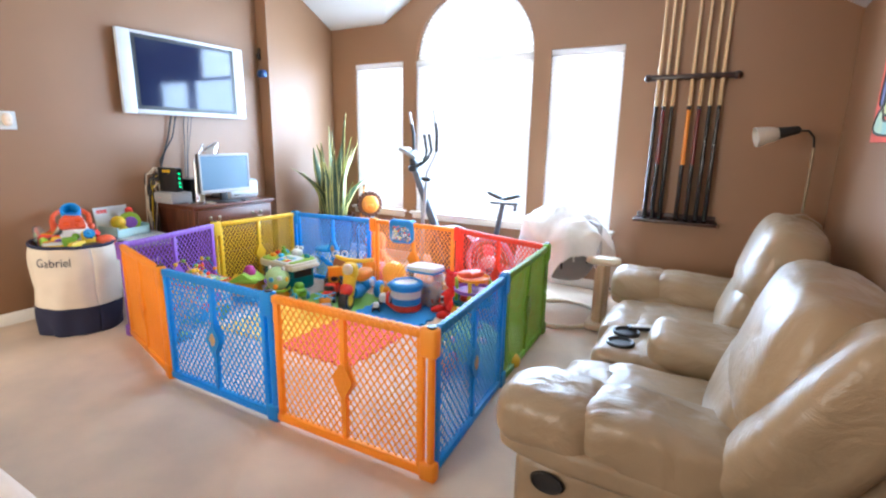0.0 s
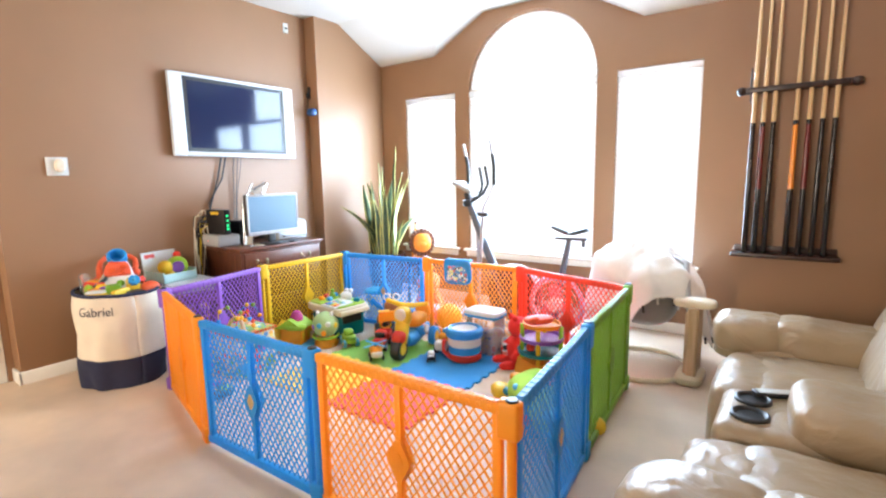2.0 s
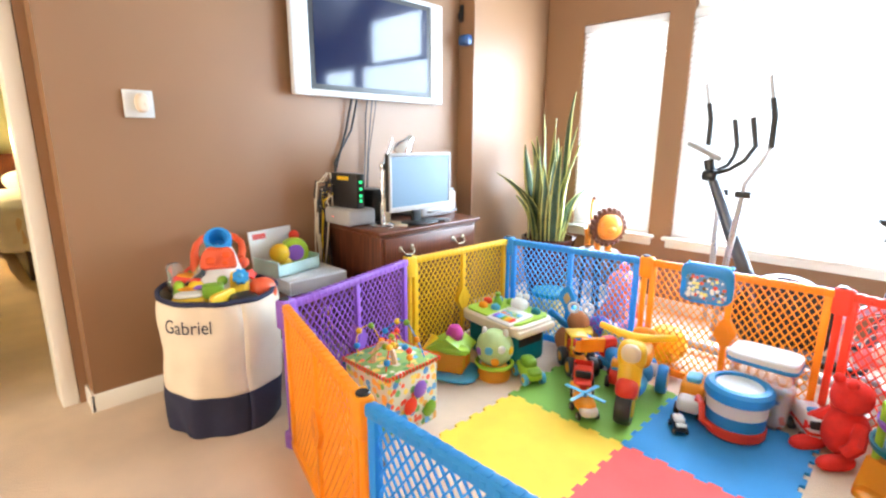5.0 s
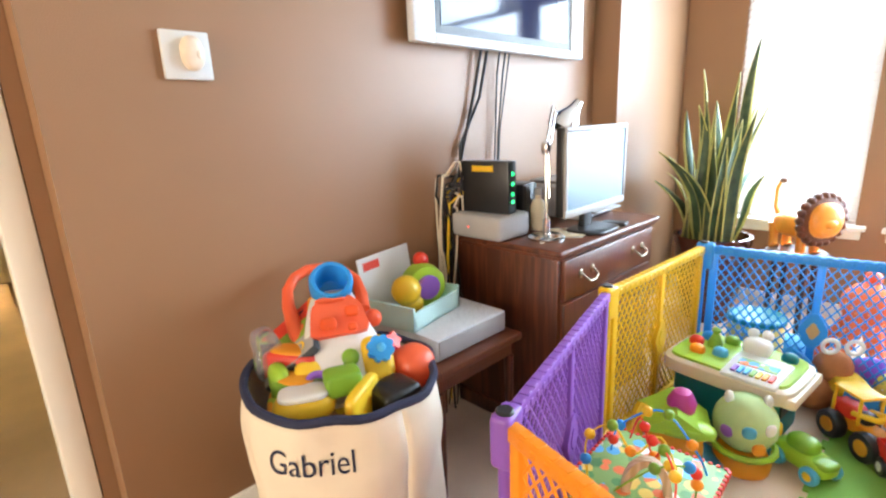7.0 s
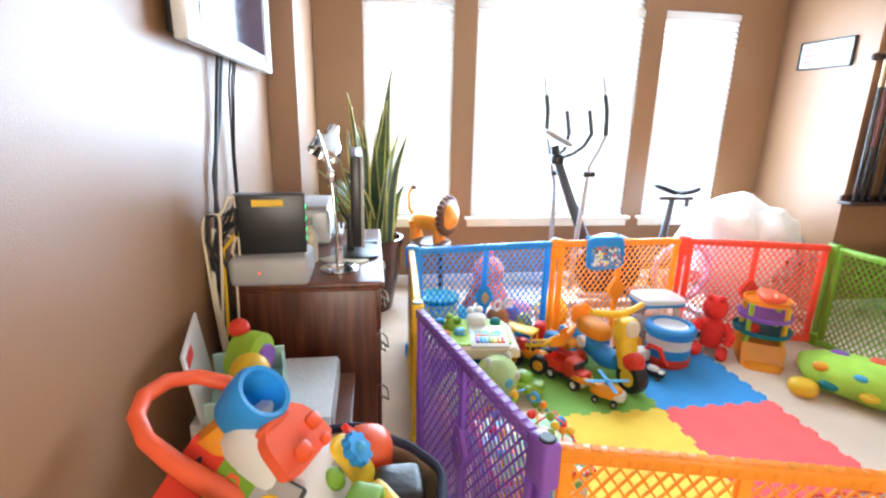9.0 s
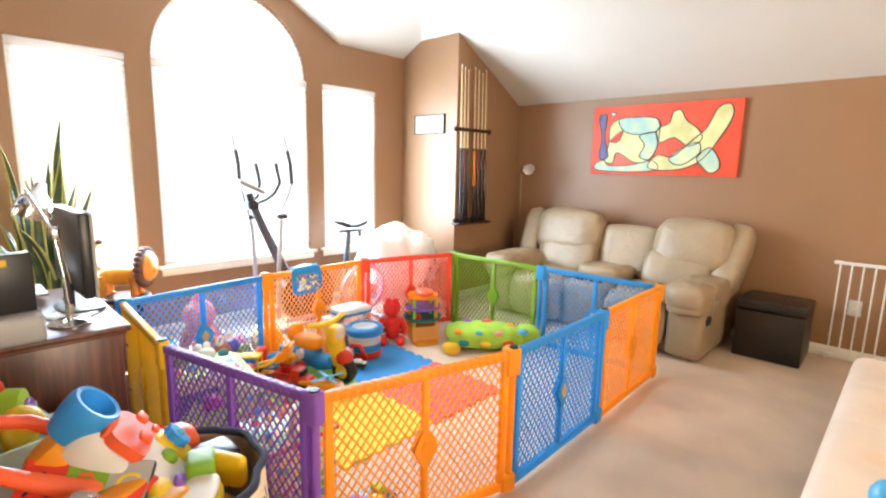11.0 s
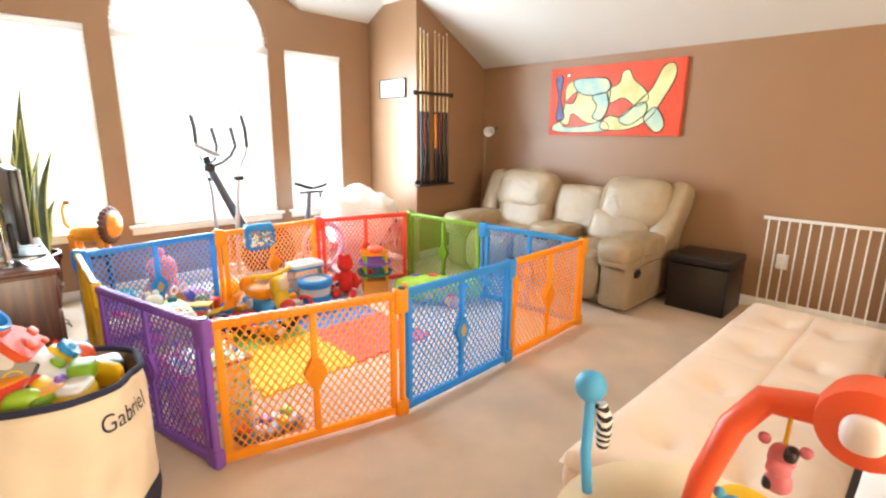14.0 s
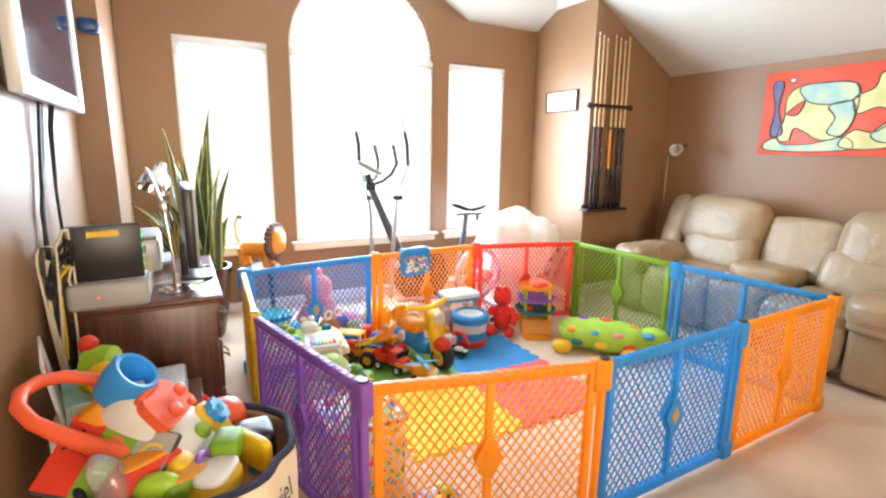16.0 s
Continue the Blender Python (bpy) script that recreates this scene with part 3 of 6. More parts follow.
for y in (2.625, 2.775):
    sp("cup_holder", Shape().lathe([(0.0, 0.468), (0.046, 0.468), (0.05, 0.476), (0.056, 0.479), (0.063, 0.476), (0.064, 0.45)], 28, pose(4.05, y, 0)), M_BLACK, "black cup holder", con)
rc = thing("remote_control", "small white and black remote control on the sofa console", "remote", pose(4.115, 2.855, 0.468, 0, 0, 25))
part("body", Shape().box((-0.075, -0.024, 0), (0.075, 0.024, 0.018), 0.006), M_BLACK, rc)
part("keypad", Shape().box((-0.06, -0.019, 0.0175), (0.06, 0.019, 0.021), 0.002), WHITE, rc)

ott = thing("storage_ottoman", "black leather cube ottoman with a lift-off lid", "ottoman", pose(4.63, 1.40, 0, 0, 0, 1))
part("body", Shape().box((-0.22, -0.225, 0), (0.22, 0.225, 0.38), 0.012), M_BLACKLEATHER, ott)
part("lid", Shape().box((-0.225, -0.23, 0.383), (0.225, 0.23, 0.455), 0.02, 3), M_BLACKLEATHER, ott)

# ---- television ----
tv = thing("television", "flat white-framed television on a black wall mount", "television", pose(-0.06, 3.215, 1.87))
part("wall_mount", Shape().box((0.062, -0.2, -0.15), (0.075, 0.2, 0.15), 0.004), M_BLACK, tv)
part("cabinet", Shape().box((0.07, -0.56, -0.31), (0.10, 0.56, 0.31), 0.01), M_BLACK, tv)
fr = Shape().box((0.095, -0.585, -0.33), (0.135, -0.475, 0.33), 0.008).box((0.095, 0.475, -0.33), (0.135, 0.585, 0.33), 0.008)
fr.box((0.095, -0.475, 0.305), (0.134, 0.475, 0.33), 0.005).box((0.095, -0.475, -0.33), (0.134, 0.475, -0.293), 0.005)
part("frame", fr, M_SILVER, tv, "silver-white frame with wide speaker sides")
part("bezel", Shape().box((0.1, -0.475, -0.293), (0.126, 0.475, 0.305)), M_BLACK, tv)
part("screen", Shape().box((0.126, -0.44, -0.262), (0.1285, 0.44, 0.275)), M_SCREEN, tv, "dark glossy screen")
for k, (y0, y1, r) in enumerate(((3.16, 3.12, 0.004), (3.2, 3.14, 0.004), (3.23, 3.15, 0.003))):
    cb = new("television_cable", mesh_of(Shape().tube([(0.05, y0, 1.6), (0.03, y0 - 0.01, 1.45), (0.025, y1 + 0.02, 1.2), (0.03, y1, 0.98), (0.05, y1 - 0.05, 0.84)], r, 6), M_BLACK, "television_cable"))
    tagged(cb, "thin dark cable hanging down the wall below the television", "cable", group="television cables")

# ---- chest of drawers and what stands on it ----
ch = thing("chest_of_drawers", "dark mahogany chest of drawers with brass bail pulls", "chest of drawers", pose(0.30, 3.235, 0))
part("body", Shape().box((-0.26, -0.40, 0.05), (0.255, 0.40, 0.76), 0.004).box((-0.27, -0.415, 0.0), (0.265, 0.415, 0.07), 0.008), M_MAHOGANY, ch)
part("top", Shape().box((-0.275, -0.425, 0.765), (0.285, 0.425, 0.79), 0.008, 3).box((-0.265, -0.41, 0.752), (0.27, 0.41, 0.766), 0.004), M_MAHOGANY, ch, "moulded mahogany top")
for z0, z1 in ((0.585, 0.745), (0.36, 0.575), (0.1, 0.35)):
    dr = part("drawer", Shape().box((0.25, -0.375, z0), (0.272, 0.375, z1), 0.006), M_MAHOGANY, ch)
    zc = (z0 + z1) / 2
    for y in (-0.22, 0.22):
        h = Shape().pillow((0.273, y - 0.045, zc + 0.008), (0.008, 0.03, 0.035), 0.8).pillow((0.273, y + 0.045, zc + 0.008), (0.008, 0.03, 0.035), 0.8)
        h.tube([(0.28, y - 0.045, zc + 0.01), (0.3, y - 0.04, zc - 0.008), (0.303, y - 0.02, zc - 0.022), (0.303, y + 0.02, zc - 0.022), (0.3, y + 0.04, zc - 0.008), (0.28, y + 0.045, zc + 0.01)], 0.0036, 6)
        part("handle", h, M_BRASS, dr, "brass bail pull")

gb = thing("grey_equipment_box", "light grey plastic equipment box at the chest's end", "box", pose(0.20, 2.885, 0.79))
part("body", Shape().box((-0.13, -0.10, 0), (0.13, 0.10, 0.10), 0.02, 3), M_GREY, gb)
part("power_lamp", Shape().cyl(0.0035, 0.0, 0.002, 10, m=pose(-0.03, -0.1005, 0.05, 90)), mk("red_led", (0.9, 0.05, 0.03), 0.4, 0, bump=0, emit=2.0), gb, "glowing red lamp")
rt = thing("router", "upright black router with green lamps and yellow sticker", "router", pose(0.2, 2.875, 0.89, 0, 0, 6))
part("body", Shape().box((-0.115, -0.03, 0), (0.115, 0.03, 0.205), 0.005), M_BLACK, rt)
part("sticker", Shape().box((-0.055, -0.0325, 0.165), (0.045, -0.0305, 0.188)), YELLOW, rt, "yellow paper sticker")
M_LED = mk("green_led", (0.05, 0.9, 0.25), 0.4, 0, bump=0, emit=2.0)
for z in (0.15, 0.11, 0.07, 0.04):
    part("lamp", Shape().box((0.1155, -0.008, z), (0.1175, 0.008, z + 0.014)), M_LED, rt, "glowing green lamp")
spk = thing("loudspeaker", "small black loudspeaker on the chest", "loudspeaker", pose(0.2, 3.055, 0.79, 0, 0, 8))
part("cabinet", Shape().box((-0.07, -0.06, 0), (0.07, 0.06, 0.2), 0.008), M_BLACK, spk)
part("grille", Shape().box((0.0705, -0.05, 0.01), (0.076, 0.05, 0.19), 0.003), M_BLACK, spk)
bt = thing("spray_bottle", "white plastic spray bottle with grey nozzle", "bottle", pose(0.30, 3.08, 0.79))
part("bottle", Shape().lathe([(0.028, 0), (0.032, 0.006), (0.032, 0.1), (0.024, 0.125), (0.013, 0.135), (0.013, 0.15)], 18), CREAM, bt)
part("cap", Shape().cyl(0.015, 0.15, 0.18, 14, 0.003), M_GREY, bt)
pr = thing("printer", "pale grey desktop printer behind the monitor", "printer", pose(0.21, 3.50, 0.79))
part("body", Shape().box((-0.16, -0.16, 0), (0.15, 0.16, 0.16), 0.02, 3), M_SILVER, pr)
part("paper_tray", Shape().box((0.1, -0.12, 0.03), (0.2, 0.12, 0.042), 0.004), M_GREY, pr)
part("lid", Shape().box((-0.15, -0.15, 0.16), (0.14, 0.15, 0.175), 0.005), M_GREY, pr)

mo = thing("computer_monitor", "flat computer monitor with a silver frame, switched off", "monitor", pose(0.47, 3.2, 0.79, 0, 0, 2))
part("stand", Shape().pillow((0.02, 0, 0.009), (0.17, 0.24, 0.018), 0.6).box((-0.03, -0.035, 0.005), (0.0, 0.035, 0.16), 0.008), M_BLACK, mo)
part("housing", Shape().box((-0.01, -0.255, 0.09), (0.028, 0.255, 0.425), 0.008), M_BLACK, mo)
fr = Shape().box((0.026, -0.257, 0.088), (0.038, 0.257, 0.118), 0.004).box((0.026, -0.257, 0.408), (0.038, 0.257, 0.427), 0.004)
fr.box((0.026, -0.257, 0.118), (0.038, -0.240, 0.408), 0.003).box((0.026, 0.240, 0.118), (0.038, 0.257, 0.408), 0.003)
part("frame", fr, M_GREY, mo)
part("screen", Shape().box((0.029, -0.24, 0.118), (0.034, 0.24, 0.408)), M_MATTESCREEN, mo, "blank screen, blue tint standing in for window reflection")
kb = thing("small_cradle", "small black cradle on the chest top", "gadget", pose(0.51, 3.36, 0.79, 0, 0, 15))
part("body", Shape().box((-0.05, -0.035, 0), (0.05, 0.035, 0.014), 0.004), M_BLACK, kb)
kb2 = thing("paper_stack", "loose white papers on the chest top", "papers", pose(0.43, 3.08, 0.79, 0, 0, 40))
part("sheet", Shape().box((-0.06, -0.08, 0), (0.06, 0.08, 0.006)), WHITE, kb2)
part("top_sheet", Shape().box((-0.05, -0.085, 0.0062), (0.055, 0.07, 0.0075), m=pose(0, 0, 0, 0, 0, 12)), CREAM, kb2)

dl = thing("desk_lamp", "jointed chrome desk lamp with a bell shade", "lamp", pose(0.42, 2.965, 0.79))
part("base", Shape().lathe([(0.07, 0), (0.072, 0.008), (0.06, 0.016), (0.014, 0.02), (0.01, 0.03)], 28), M_CHROME, dl)
part("lower_arm", Shape().tube([(0, 0, 0.02), (-0.005, 0.004, 0.16), (-0.02, 0.02, 0.34)], 0.006, 10).tube([(0.012, 0, 0.16), (-0.008, 0.02, 0.34)], 0.004, 8).cyl(0.014, 0.02, 0.08, 14), M_CHROME, dl)
part("joint", Shape().pillow((-0.02, 0.02, 0.35), (0.035, 0.03, 0.05), 0.7), M_CHROME, dl)
part("upper_arm", Shape().tube([(-0.02, 0.02, 0.35), (-0.055, 0.10, 0.45), (-0.075, 0.145, 0.505)], 0.006, 10).tube([(-0.01, 0.03, 0.34), (-0.062, 0.15, 0.49)], 0.004, 8), M_CHROME, dl)
part("shade", Shape().lathe([(0.018, 0.10), (0.024, 0.07), (0.03, 0.055), (0.055, 0.02), (0.066, -0.03), (0.062, -0.03), (0.05, 0.015), (0.02, 0.05)], 24, pose(-0.05, 0.2, 0.44, -28, 22, 0)), M_CHROME, dl, "chrome bell shade")

for k, (mt, pts) in enumerate(((M_BLACK, [(0.1, 2.82, 1.0), (0.05, 2.78, 0.98), (0.03, 2.77, 0.9), (0.05, 2.78, 0.6), (0.04, 2.8, 0.2)]), (YELLOW, [(0.09, 2.83, 0.96), (0.06, 2.79, 0.92), (0.06, 2.77, 0.7), (0.045, 2.78, 0.45), (0.06, 2.79, 0.1)]), (CREAM, [(0.1, 2.84, 0.94), (0.035, 2.8, 0.99), (0.03, 2.76, 0.8), (0.06, 2.765, 0.5), (0.05, 2.77, 0.1)]), (M_BLACK, [(0.08, 2.84, 1.03), (0.03, 2.76, 1.04), (0.025, 2.75, 0.96), (0.05, 2.78, 0.85), (0.09, 2.785, 0.3)]))):
    cb = new("loose_cable", mesh_of(Shape().tube(pts, 0.006 if k % 2 else 0.008, 6), mt, "loose_cable"))
    tagged(cb, ("black", "yellow", "cream", "black")[k] + " cable hanging behind the grey box", "cable", group="cables beside the chest")

rnd2 = random.Random(3)
for k in range(9):
    x0, y0, z0 = 0.03 + 0.06 * rnd2.random(), 2.78 + 0.05 * rnd2.random(), 0.86 + 0.16 * rnd2.random()
    pts = [(0.1, 2.83, z0 + 0.02), (x0 + 0.02, y0 - 0.02, z0 + 0.04)]
    for j in range(7):
        f = j / 6
        pts.append((x0 + 0.025 * math.sin(3 * f + k), y0 - 0.03 + 0.03 * math.sin(4 * f + 2 * k), z0 * (1 - f) + 0.02))
    mt, hue = ((M_BLACK, "black"), (CREAM, "cream"), (YELLOW, "yellow"))[(0, 1, 0, 2, 0, 1, 0, 0, 1)[k]]
    cb = new("loose_cable", mesh_of(Shape().tube(blob(pts, 4)[:-4], 0.0045, 6), mt, "loose_cable"))
    tagged(cb, hue + " cable trailing down the wall beside the chest", "cable", group="cables beside the chest")
for k, y in enumerate((2.90, 2.94)):
    cb = new("wall_cable", mesh_of(Shape().tube([(0.03, y + 0.15, 1.56), (0.02, y + 0.1, 1.35), (0.018, y + 0.03 * (-1) ** k, 1.15), (0.02, y - 0.03, 0.95), (0.03, y - 0.08, 0.7), (0.03, y - 0.1, 0.1)], 0.007, 8), M_BLACK, "wall_cable"))
    tagged(cb, "thick black cable running down the wall behind the chest", "cable", group="television cables")

# ---- wall things ----
def wall_plate(name, label, m, w=0.12, h=0.12):
    p = thing(name, label, "plate", m)
    part("plate", Shape().box((0, -w / 2, -h / 2), (0.012, w / 2, h / 2), 0.004), WHITE, p)
    return p


pl = thing("plaster_relief", "white plaster wall tile with a rounded relief", "wall art", pose(0, 1.864, 1.45))
part("tile", Shape().box((0.0, -0.062, -0.062), (0.016, 0.062, 0.062), 0.004), WHITE, pl)
part("relief", Shape().pillow((0.02, 0.01, 0.005), (0.05, 0.06, 0.09), 0.85, wob=0.25).pillow((0.035, 0.02, 0.0), (0.03, 0.02, 0.03), 0.9), mk("tan_plaster", (0.75, 0.62, 0.48), 0.6, 0.1, 20, 120, 0.2), pl)
det = wall_plate("motion_sensor", "white wall sensor box high on the wall", pose(0, 3.82, 2.78), 0.05, 0.09)
part("lens", Shape().pillow((0.014, 0, 0.0), (0.014, 0.022, 0.022), 0.9), M_BLACK, det)
swi = wall_plate("wall_switch", "white square control plate on the brown wall", pose(4.93, 0.34, 1.45, 0, 0, 180), 0.14, 0.12)
part("dial", Shape().box((0.012, -0.05, -0.045), (0.02, 0.05, 0.045), 0.004), WHITE, swi)
otl = wall_plate("wall_outlet", "white electrical outlet plate low on the wall", pose(4.93, 0.944, 0.42, 0, 0, 180), 0.08, 0.12)
for z in (-0.028, 0.028):
    part("socket", Shape().box((0.012, -0.017, z - 0.016), (0.015, 0.017, z + 0.016), 0.004), CREAM, otl)
cm = thing("web_camera", "small blue-black camera on the wall return's edge", "camera", pose(0.09, 4.05, 2.0))
part("bracket", Shape().box((-0.015, -0.04, -0.012), (0.015, 0.0, 0.012), 0.004), M_BLACK, cm)
part("body", Shape().pillow((0.02, -0.05, 0), (0.1, 0.07, 0.075), 0.5), mk("dark_blue_plastic", (0.01, 0.05, 0.16), 0.3), cm)
hk = thing("wall_bracket", "small dark metal wall bracket", "bracket", pose(0.012, 4.05, 2.2))
part("plate", Shape().box((0.0, -0.012, -0.06), (0.035, 0.0, 0.06), 0.004).pillow((0.018, -0.02, -0.02), (0.03, 0.03, 0.06), 0.6), M_BLACK, hk)
pc = thing("framed_picture", "slim black picture frame with white mat and red marks", "picture", pose(3.87, 4.56, 1.865))
part("frame", Shape().box((-0.022, -0.225, -0.1), (0, -0.212, 0.1), 0.002).box((-0.022, 0.212, -0.1), (0, 0.225, 0.1), 0.002).box((-0.022, -0.212, 0.088), (0, 0.212, 0.1), 0.002).box((-0.022, -0.212, -0.1), (0, 0.212, -0.088), 0.002), M_BLACK, pc)
part("mat", Shape().box((-0.012, -0.212, -0.088), (-0.002, 0.212, 0.088)), WHITE, pc)
for z in (0.045, 0.0, -0.045):
    part("printed_bar", Shape().box((-0.0135, 0.05, z - 0.012), (-0.0122, 0.18, z + 0.012)), PINK, pc)

# ---- abstract painting ----
pt = thing("abstract_painting", "unframed red canvas with yellow-green and blue abstract shapes", "painting", pose(4.93, 2.524, 1.718, 0, 0, 180) @ Matrix.Diagonal((1, 0.89, 0.93, 1)))
part("canvas", Shape().box((0.0, -0.76, -0.355), (0.035, 0.76, 0.355), 0.003), mk("red_oil_paint", (0.78, 0.09, 0.045), 0.45, 0.12, 5, 60, 0.3), pt)
M_P1 = mk("yellow_green_paint", (0.56, 0.53, 0.22), 0.45, scale=5, fine=60, bump=0.3, second=(0.80, 0.72, 0.35))
M_P2 = mk("pale_blue_paint", (0.30, 0.52, 0.5), 0.45, scale=7, fine=60, bump=0.3, second=(0.6, 0.64, 0.35))
M_P3 = mk("dark_line_paint", (0.05, 0.05, 0.035), 0.5, 0.2)
M_P4 = mk("violet_blue_paint", (0.12, 0.12, 0.28), 0.5, 0.3, 12)


def stroke(pts, d, mt):
    o = blob(pts)
    part("painted_shape", Shape().prism(o, 0.034, d, axis="x"), mt, pt)
    part("outline", Shape().tube([(d, *p) for p in o], 0.0055, 5, closed=True), M_P3, pt)


def onto(*pts):
    """Canvas points from shares of its width and height, taken from the upper left."""
    return [((u - 0.5) * 1.5, (0.5 - v) * 0.7) for u, v in pts]


stroke(onto((0.03, 0.86), (0.10, 0.80), (0.14, 0.88), (0.30, 0.87), (0.46, 0.80), (0.50, 0.93), (0.30, 0.97), (0.05, 0.95)), 0.0365, M_P2)
stroke(onto((0.13, 0.30), (0.20, 0.18), (0.33, 0.17), (0.47, 0.20), (0.50, 0.45), (0.46, 0.75), (0.34, 0.83), (0.20, 0.68), (0.17, 0.84), (0.10, 0.80), (0.13, 0.55)), 0.037, M_P1)
stroke(onto((0.21, 0.18), (0.46, 0.19), (0.49, 0.36), (0.36, 0.42), (0.24, 0.36)), 0.0385, M_P2)
stroke(onto((0.36, 0.44), (0.47, 0.40), (0.49, 0.60), (0.44, 0.78), (0.37, 0.74), (0.40, 0.58)), 0.0387, M_P2)
stroke(onto((0.48, 0.36), (0.56, 0.27), (0.58, 0.13), (0.63, 0.10), (0.67, 0.24), (0.74, 0.35), (0.78, 0.50), (0.70, 0.60), (0.60, 0.48), (0.50, 0.54)), 0.0374, M_P1)
stroke(onto((0.44, 0.90), (0.50, 0.72), (0.60, 0.74), (0.72, 0.52), (0.80, 0.36), (0.86, 0.10), (0.93, 0.06), (0.95, 0.22), (0.88, 0.52), (0.78, 0.80), (0.62, 0.93)), 0.0378, M_P1)
stroke(onto((0.58, 0.78), (0.66, 0.62), (0.76, 0.55), (0.77, 0.70), (0.66, 0.86)), 0.0392, M_P2)
stroke(onto((0.76, 0.76), (0.83, 0.62), (0.89, 0.76), (0.90, 0.90), (0.85, 0.96), (0.79, 0.86)), 0.0395, M_P2)
stroke(onto((0.14, 0.50), (0.23, 0.36), (0.20, 0.52)), 0.0385, RED)
stroke(onto((0.04, 0.14), (0.10, 0.13), (0.09, 0.45), (0.13, 0.74), (0.06, 0.76), (0.07, 0.45)), 0.0398, M_P4)
stroke(onto((0.13, 0.10), (0.15, 0.08), (0.17, 0.10), (0.15, 0.14)), 0.0385, WHITE)

# ---- cue rack ----
rk = thing("cue_rack", "dark wooden wall rack for billiard cues", "cue rack", pose(4.086, 4.17, -0.01))
part("upper_rail", Shape().box((-0.24, -0.06, 1.795), (0.24, 0.0, 1.83), 0.008).tube([(-0.262, -0.035, 1.812), (0.262, -0.035, 1.812)], [0.02, 0.02], 10).ball((-0.265, -0.035, 1.812), 0.026).ball((0.265, -0.035, 1.812), 0.026), M_DARKWOOD, rk)
part("shelf", Shape().box((-0.265, -0.105, 0.835), (0.265, 0.0, 0.86), 0.008).box((-0.25, -0.02, 0.86), (0.25, 0.0, 0.9), 0.004), M_DARKWOOD, rk)
M_CUEBLACK, M_CUERED, M_CUEORANGE = mk("black_lacquer", (0.015, 0.012, 0.014), 0.2), mk("dark_red_lacquer", (0.12, 0.01, 0.012), 0.2), mk("orange_lacquer", (0.8, 0.28, 0.03), 0.2)
for k, (x, fore) in enumerate(((3.905, M_CUEBLACK), (3.955, M_CUERED), (4.005, M_CUEBLACK), (4.11, M_CUEORANGE), (4.17, M_CUERED), (4.23, M_CUEBLACK), (4.285, M_CUEBLACK))):
    q = thing("billiard_cue", "billiard cue with " + {id(M_CUEBLACK): "black", id(M_CUERED): "dark red", id(M_CUEORANGE): "orange"}[id(fore)] + " butt and maple shaft in the rack", "cue", pose(x - 0.014, 4.105, 0.85, -1.1, 0, 0), group="cues in the rack")
    part("butt", Shape().lathe([(0.012, 0), (0.0155, 0.01), (0.015, 0.38)], 12), M_CUEBLACK, q)
    part("forearm", Shape().lathe([(0.0149, 0.381), (0.0125, 0.74)], 12), fore, q)
    part("joint", Shape().lathe([(0.0128, 0.741), (0.0128, 0.765)], 12), M_CUEBLACK, q)
    part("shaft", Shape().lathe([(0.012, 0.766), (0.0085, 1.3), (0.0068, 1.56 - 0.02 * (k % 3))], 12), M_MAPLE, q)
    part("tip", Shape().cyl(0.0066, 1.561 - 0.02 * (k % 3), 1.585 - 0.02 * (k % 3), 10, 0.003), WHITE, q)

# ---- floor lamp behind the sofa arm ----
fl = thing("floor_lamp", "tall pharmacy floor lamp with a pale metal shade", "floor lamp", pose(4.79, 4.0, 0))
part("collar", Shape().cyl(0.014, -0.02, 0.025, 12, 0.003, pose(-0.125, -0.25, 1.449, 0, 78, 15)), M_BLACK, fl, "black swivel collar")
part("base", Shape().lathe([(0.12, 0), (0.12, 0.012), (0.02, 0.025), (0.012, 0.04)], 28), M_BRASS, fl)
part("pole", Shape().tube([(0, 0, 0.03), (0, 0, 1.36)], 0.008, 10), M_BRASS, fl)
part("arm", Shape().tube([(0, 0, 1.36), (-0.01, -0.02, 1.42), (-0.05, -0.1, 1.455), (-0.12, -0.24, 1.45)], 0.006, 8), M_BLACK, fl)
part("shade", Shape().lathe([(0.03, 0.02), (0.04, 0.0), (0.05, -0.05), (0.055, -0.09), (0.052, -0.09), (0.044, -0.03), (0.02, 0.01)], 24, pose(-0.22, -0.28, 1.43, 0, 78, 15)), mk("pale_metal_shade", (0.62, 0.56, 0.48), 0.32, 0.05, metal=0.3), fl, "pale metal shade")
part("shade_neck", Shape().lathe([(0.008, 0.13), (0.02, 0.12), (0.028, 0.06), (0.033, 0.021)], 20, pose(-0.22, -0.28, 1.43, 0, 78, 15)), M_BLACK, fl, "black lamp socket")

# ---- half wall and stair gate ----
struct("wall_half", Shape().box((4.64, -2.44, 0), (4.78, 0.12, 0.97)), M_WALL, "low brown painted wall beside the stairs", "wall")
struct("trim_cap", Shape().box((4.59, -2.44, 0.973), (4.83, 0.155, 1.015), 0.01).box((4.62, -2.44, 0.92), (4.80, 0.14, 0.972), 0.012), M_TRIM, "white moulded cap on the low wall", "trim")
gt = thing("baby_gate", "white metal stair gate with thin upright bars", "baby gate", pose(4.855, 0.62, 0) @ Matrix.Diagonal((1, 0.907, 1.08, 1)))
part("top_rail", Shape().box((-0.011, -0.51, 0.70), (0.011, 0.50, 0.722), 0.004), WHITE, gt)
part("bottom_rail", Shape().box((-0.011, -0.51, 0.03), (0.011, 0.50, 0.052), 0.004), WHITE, gt)
gbar = mesh_of(Shape().cyl(0.0065, 0.05, 0.702, 8), WHITE, "bar")
